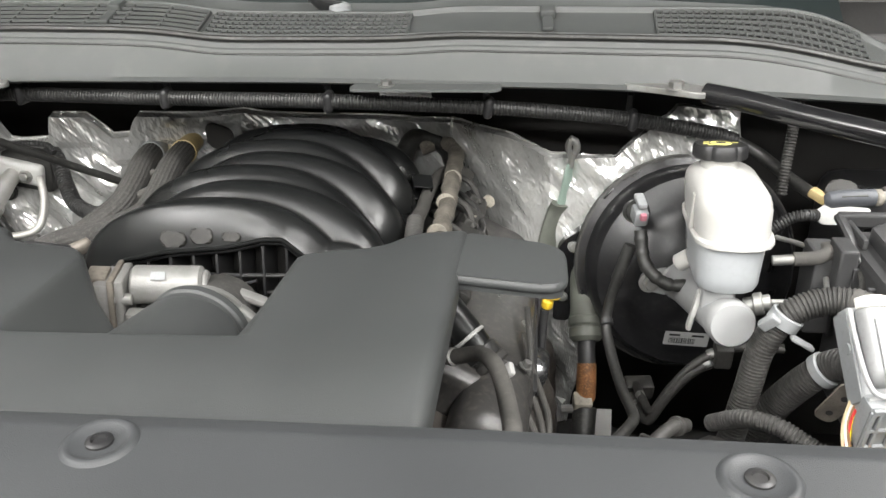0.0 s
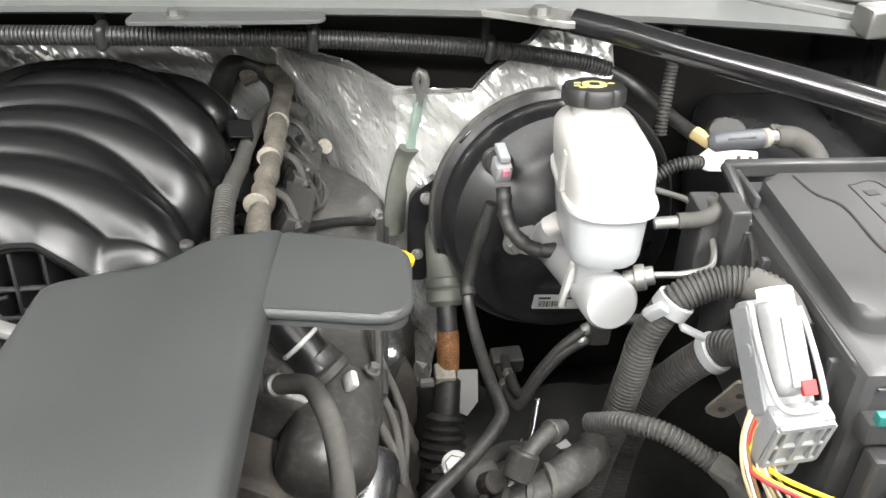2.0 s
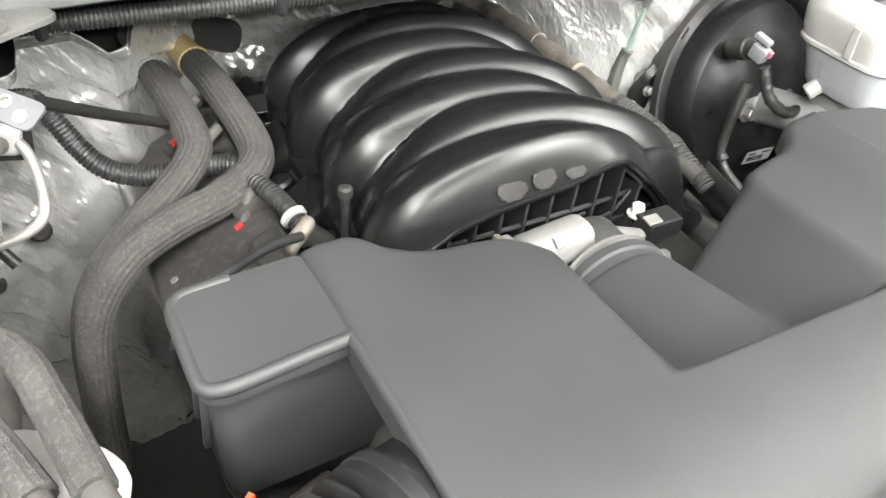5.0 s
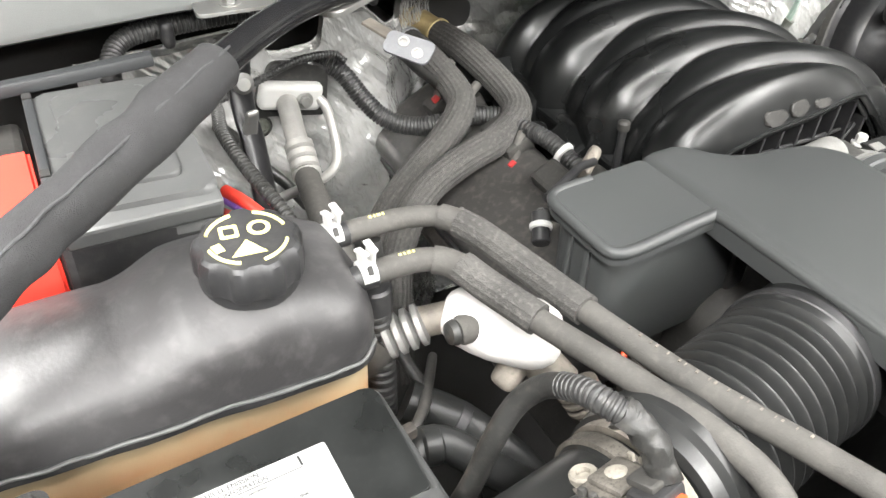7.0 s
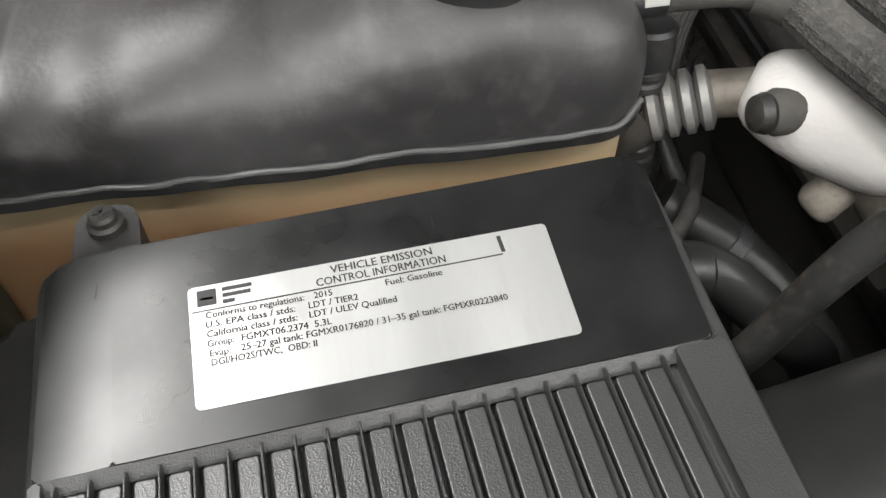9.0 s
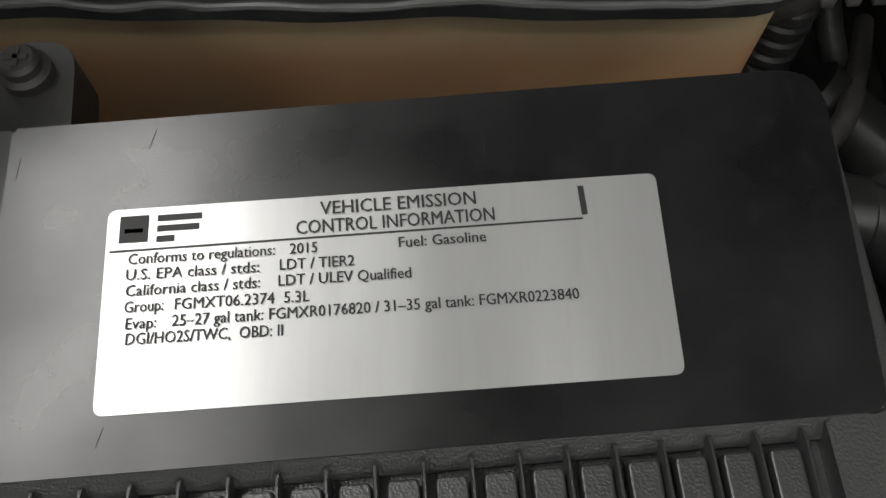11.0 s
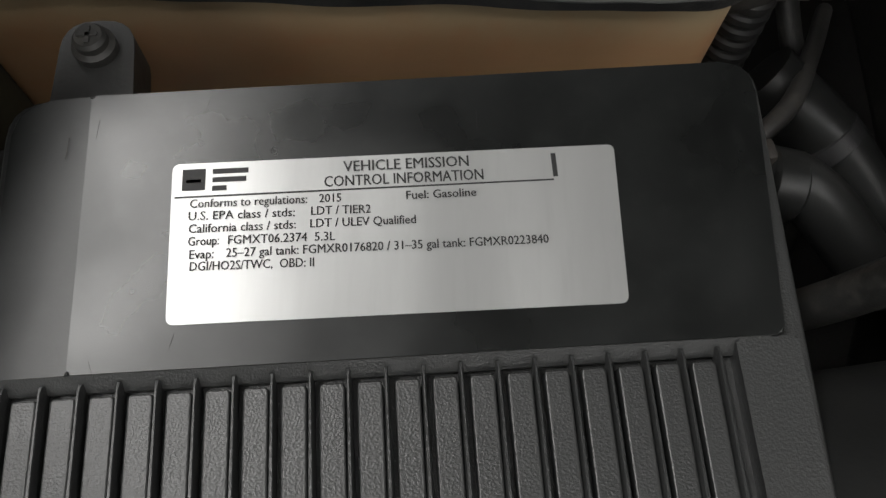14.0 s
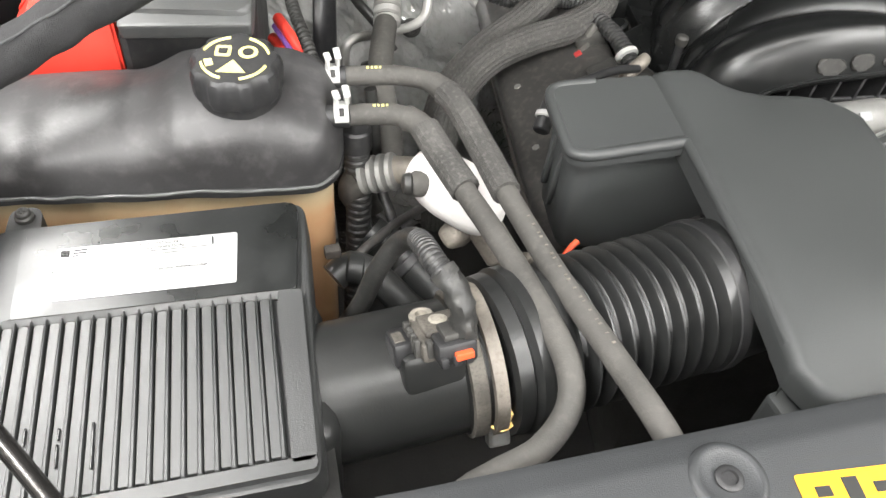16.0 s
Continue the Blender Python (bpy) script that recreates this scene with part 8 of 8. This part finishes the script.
part("hose", sweep([(-0.535, -0.03, 1.025), (-0.52, -0.022, 1.03), (-0.5, -0.03, 1.024), (-0.47, -0.05, 1.0), (-0.44, -0.04, 0.96)], 0.0125, 18), DUCT, lh)
part("cuff", rod((-0.525, -0.024, 1.03), (-0.51, -0.026, 1.028), 0.0138, 18), DUCT, lh)
lh2 = thing("lower_hose", (-0.46, 0.02, 0.97), "black hose below the insulated fitting", "hose", "lower hoses")
part("hose", sweep([(-0.5, 0.05, 0.99), (-0.46, 0.02, 0.97), (-0.42, -0.03, 0.93), (-0.4, -0.07, 0.86)], 0.018, 18), DUCT, lh2)
part("clamp", lathe([(0.018, 0), (0.0195, 0.001), (0.0195, 0.009), (0.018, 0.01)], axis_pose((-0.47, 0.028, 0.975), (-0.45, 0.01, 0.962)), 24), BLACK, lh2)
solo("hose_tag", rbox(pose(-0.535, -0.025, 1.052, 0, 0, 10), 0.013, 0.009, 0.01, 0.002), EXHAUST, "dusty brown hose clip beside the filter box", "clip")

# ---------- front strut and its bracket ----------
stt = thing("support_strut", (-0.73, -0.21, 1.18), "bare steel support strut above the filter box", "strut")
part("sleeve", sweep([(-0.797, -0.131, 1.199), (-0.765, -0.169, 1.1935), (-0.735, -0.204, 1.187)], 0.0048, 20), mat("dull_sleeve_steel", (0.15, 0.15, 0.155), 0.42, 0.5, 0.2, 30, 0.1, 0.2, 500, tint=(0.09, 0.088, 0.085), amount=0.4), stt, "dull grey upper sleeve")
part("rod", sweep([(-0.736, -0.203, 1.1872), (-0.73, -0.21, 1.186), (-0.661, -0.288, 1.16), (-0.648, -0.305, 1.142)], 0.0052, 20), STRUT, stt, "polished steel rod")
part("flat_end", rbox(pose(-0.645, -0.31, 1.142, 12, 0, 40), 0.02, 0.03, 0.005, 0.002), STEEL, stt)
fen = thing("fender_top_bracket", (-0.84, -0.08, 1.15), "silver painted steel bracket on the wing", "bracket")
fo = rounded([(-0.793, -0.02, 0.01), (-0.801, -0.1, 0.015), (-0.816, -0.142, 0.012), (-0.85, -0.165, 0.02), (-0.95, -0.17, 0.02), (-0.95, 0.05, 0.02), (-0.806, 0.04, 0.02)])
part("plate", prism(fo, 1.188, 1.194, 0.002), ZINC, fen)
part("raised_edge", sweep([(-0.796, -0.0, 1.195), (-0.804, -0.1, 1.195), (-0.819, -0.138, 1.195), (-0.85, -0.16, 1.195), (-0.93, -0.165, 1.195)], 0.004, 10), ZINC, fen)
part("bolt", hex_bolt((-0.835, -0.04, 1.194), (0, 0, 1), 0.01, 0.011, washer=1.8), ZINC, fen)
part("bolt", hex_bolt((-0.824, -0.09, 1.194), (0, 0, 1), 0.006, 0.003), ZINC, fen)
part("web", rbox(pose(-0.87, -0.06, 1.13), 0.1, 0.2, 0.11, 0.01), SPLASH, fen)

# ---------- small parts on the passenger side of the engine ----------
tab = thing("ground_bracket", (-0.39, 0.288, 1.17), "grey steel bracket tab with two holes", "bracket")
TM = pose(-0.396, 0.268, 1.179, 34, 10, -42)
part("plate", prism(rounded([(-0.022, -0.011, 0.006), (0.02, -0.013, 0.007), (0.023, 0.011, 0.007), (-0.022, 0.011, 0.006)]), 0, 0.0025, 0.0006, m=TM), mat("grey_tag_plastic", (0.13, 0.132, 0.14), 0.5, 0, 0.12, 30, 0.1, 0.1, 500, tint=(0.2, 0.2, 0.2), amount=0.3), tab)
for hx, hy in ((-0.006, 0.003), (0.009, -0.004)):
    part("hole_rim", lathe([(0.0035, 0.0025), (0.0052, 0.0025), (0.0052, 0.0033), (0.0035, 0.0033), (0.0035, 0.0025)], TM @ pose(hx, hy, 0), 18), ALU, tab)
part("strap", rbox(pose(-0.409, 0.295, 1.186, 14, 0, 30), 0.014, 0.04, 0.003, 0.001), DIRTY_METAL, tab)
solo("heater_harness", sweep([(-0.4, 0.525, 1.06), (-0.375, 0.5, 1.05), (-0.355, 0.475, 1.02), (-0.335, 0.455, 1.0), (-0.305, 0.44, 0.992), (-0.275, 0.43, 0.995), (-0.23, 0.42, 1.0), (-0.19, 0.4, 1.0)], 0.0115, 16, pitch=0.0045, depth=0.0015), CONDUIT, "black corrugated conduit curving from the firewall", "conduit")
fit2 = thing("vent_fitting", (-0.19, 0.3, 1.0), "black vent hose with a white ring on the engine", "vent hose")
part("hose", sweep([(-0.215, 0.375, 1.005), (-0.205, 0.35, 1.012), (-0.193, 0.32, 1.01), (-0.186, 0.294, 1.003), (-0.18, 0.27, 0.995)], 0.0105, 16, pitch=0.005, depth=0.0018), CONDUIT, fit2)
part("ring", lathe([(0.0105, 0), (0.0135, 0.001), (0.0135, 0.006), (0.0105, 0.007)], axis_pose((-0.188, 0.3, 1.005), (-0.184, 0.285, 1.0)), 20), WHITE_PL, fit2)
part("elbow", sweep([(-0.18, 0.275, 0.995), (-0.172, 0.25, 0.995), (-0.18, 0.225, 0.99), (-0.21, 0.21, 0.98)], 0.013, 16), BLACK_DIRTY, fit2)
for ix, iy, iz in ((-0.228, 0.335, 0.965), (-0.245, 0.43, 0.975), (-0.255, 0.48, 0.985)):
    inj = thing("injector_plug", (ix, iy, iz), "dusty injector plug with a red lock", "plug", "injector plugs")
    part("body", rbox(pose(ix, iy, iz, 0, -30, 10), 0.022, 0.024, 0.03, 0.004), BLACK_DIRTY, inj)
    part("red_lock", rbox(pose(ix - 0.004, iy - 0.005, iz + 0.016, 0, -30, 10), 0.009, 0.007, 0.008, 0.001), RED_DULL, inj)
    part("lead", sweep([(ix, iy, iz + 0.012), (ix + 0.012, iy + 0.01, iz + 0.04), (ix + 0.03, iy + 0.02, iz + 0.05)], 0.006, 10), RUBBER, inj)
part("pale_clip", lump(rbox(pose(-0.205, 0.228, 1.035, 20, -15, 35), 0.042, 0.014, 0.018, 0.006, 3), 0.002, 40), DIRTY_METAL, fit2, "stained metal clip")
part("vent_tube", sweep([(-0.205, 0.222, 1.04), (-0.24, 0.2, 1.055), (-0.28, 0.17, 1.066), (-0.312, 0.152, 1.068)], 0.0045, 12), BLACK, fit2)
pv = thing("breather_valve", (-0.3, 0.16, 1.04), "black breather fitting with a white ring", "fitting")
part("body", rod((-0.318, 0.15, 1.055), (-0.331, 0.126, 1.04), 0.0085, 18), BLACK, pv)
part("ring", lathe([(0.0088, 0), (0.0105, 0.001), (0.0105, 0.005), (0.0088, 0.006)], axis_pose((-0.323, 0.141, 1.05), (-0.331, 0.126, 1.04)), 20), WHITE_PL, pv)
part("pipe", sweep([(-0.318, 0.15, 1.055), (-0.3, 0.165, 1.04), (-0.27, 0.19, 1.01), (-0.23, 0.2, 0.98)], 0.005, 14), BLACK_DIRTY, pv)
solo("foil_fastener", lathe([(0.012, 0), (0.014, 0.002), (0.01, 0.006), (0.006, 0.012)], axis_pose((-0.4, 0.55, 0.885), (-0.4, 0.5, 0.885)), 18), BLACK, "black push fastener in the heat shield", "fastener", "foil fasteners")
solo("foil_fastener", lathe([(0.012, 0), (0.016, 0.002), (0.013, 0.007), (0.007, 0.014)], axis_pose((0.096, 0.69, 1.04), (0.096, 0.6, 1.04)), 18), BLACK, "black push fastener in the heat shield", "fastener", "foil fasteners")
solo("foil_fastener", lathe([(0.014, 0), (0.016, 0.002), (0.013, 0.004), (0.007, 0.005)], axis_pose((-0.475, 0.52, 0.97), (-0.475, 0.45, 0.97)), 18), ZINC, "grey fastener in the heat shield", "fastener", "foil fasteners")
wireo = thing("sensor_wire", (-0.28, -0.03, 1.0), "orange sensor wire under the engine cover", "wire")
part("wire", sweep([(-0.332, -0.002, 0.995), (-0.325, 0.004, 1.005), (-0.316, 0.01, 1.01)], 0.003, 10), ORANGE, wireo)
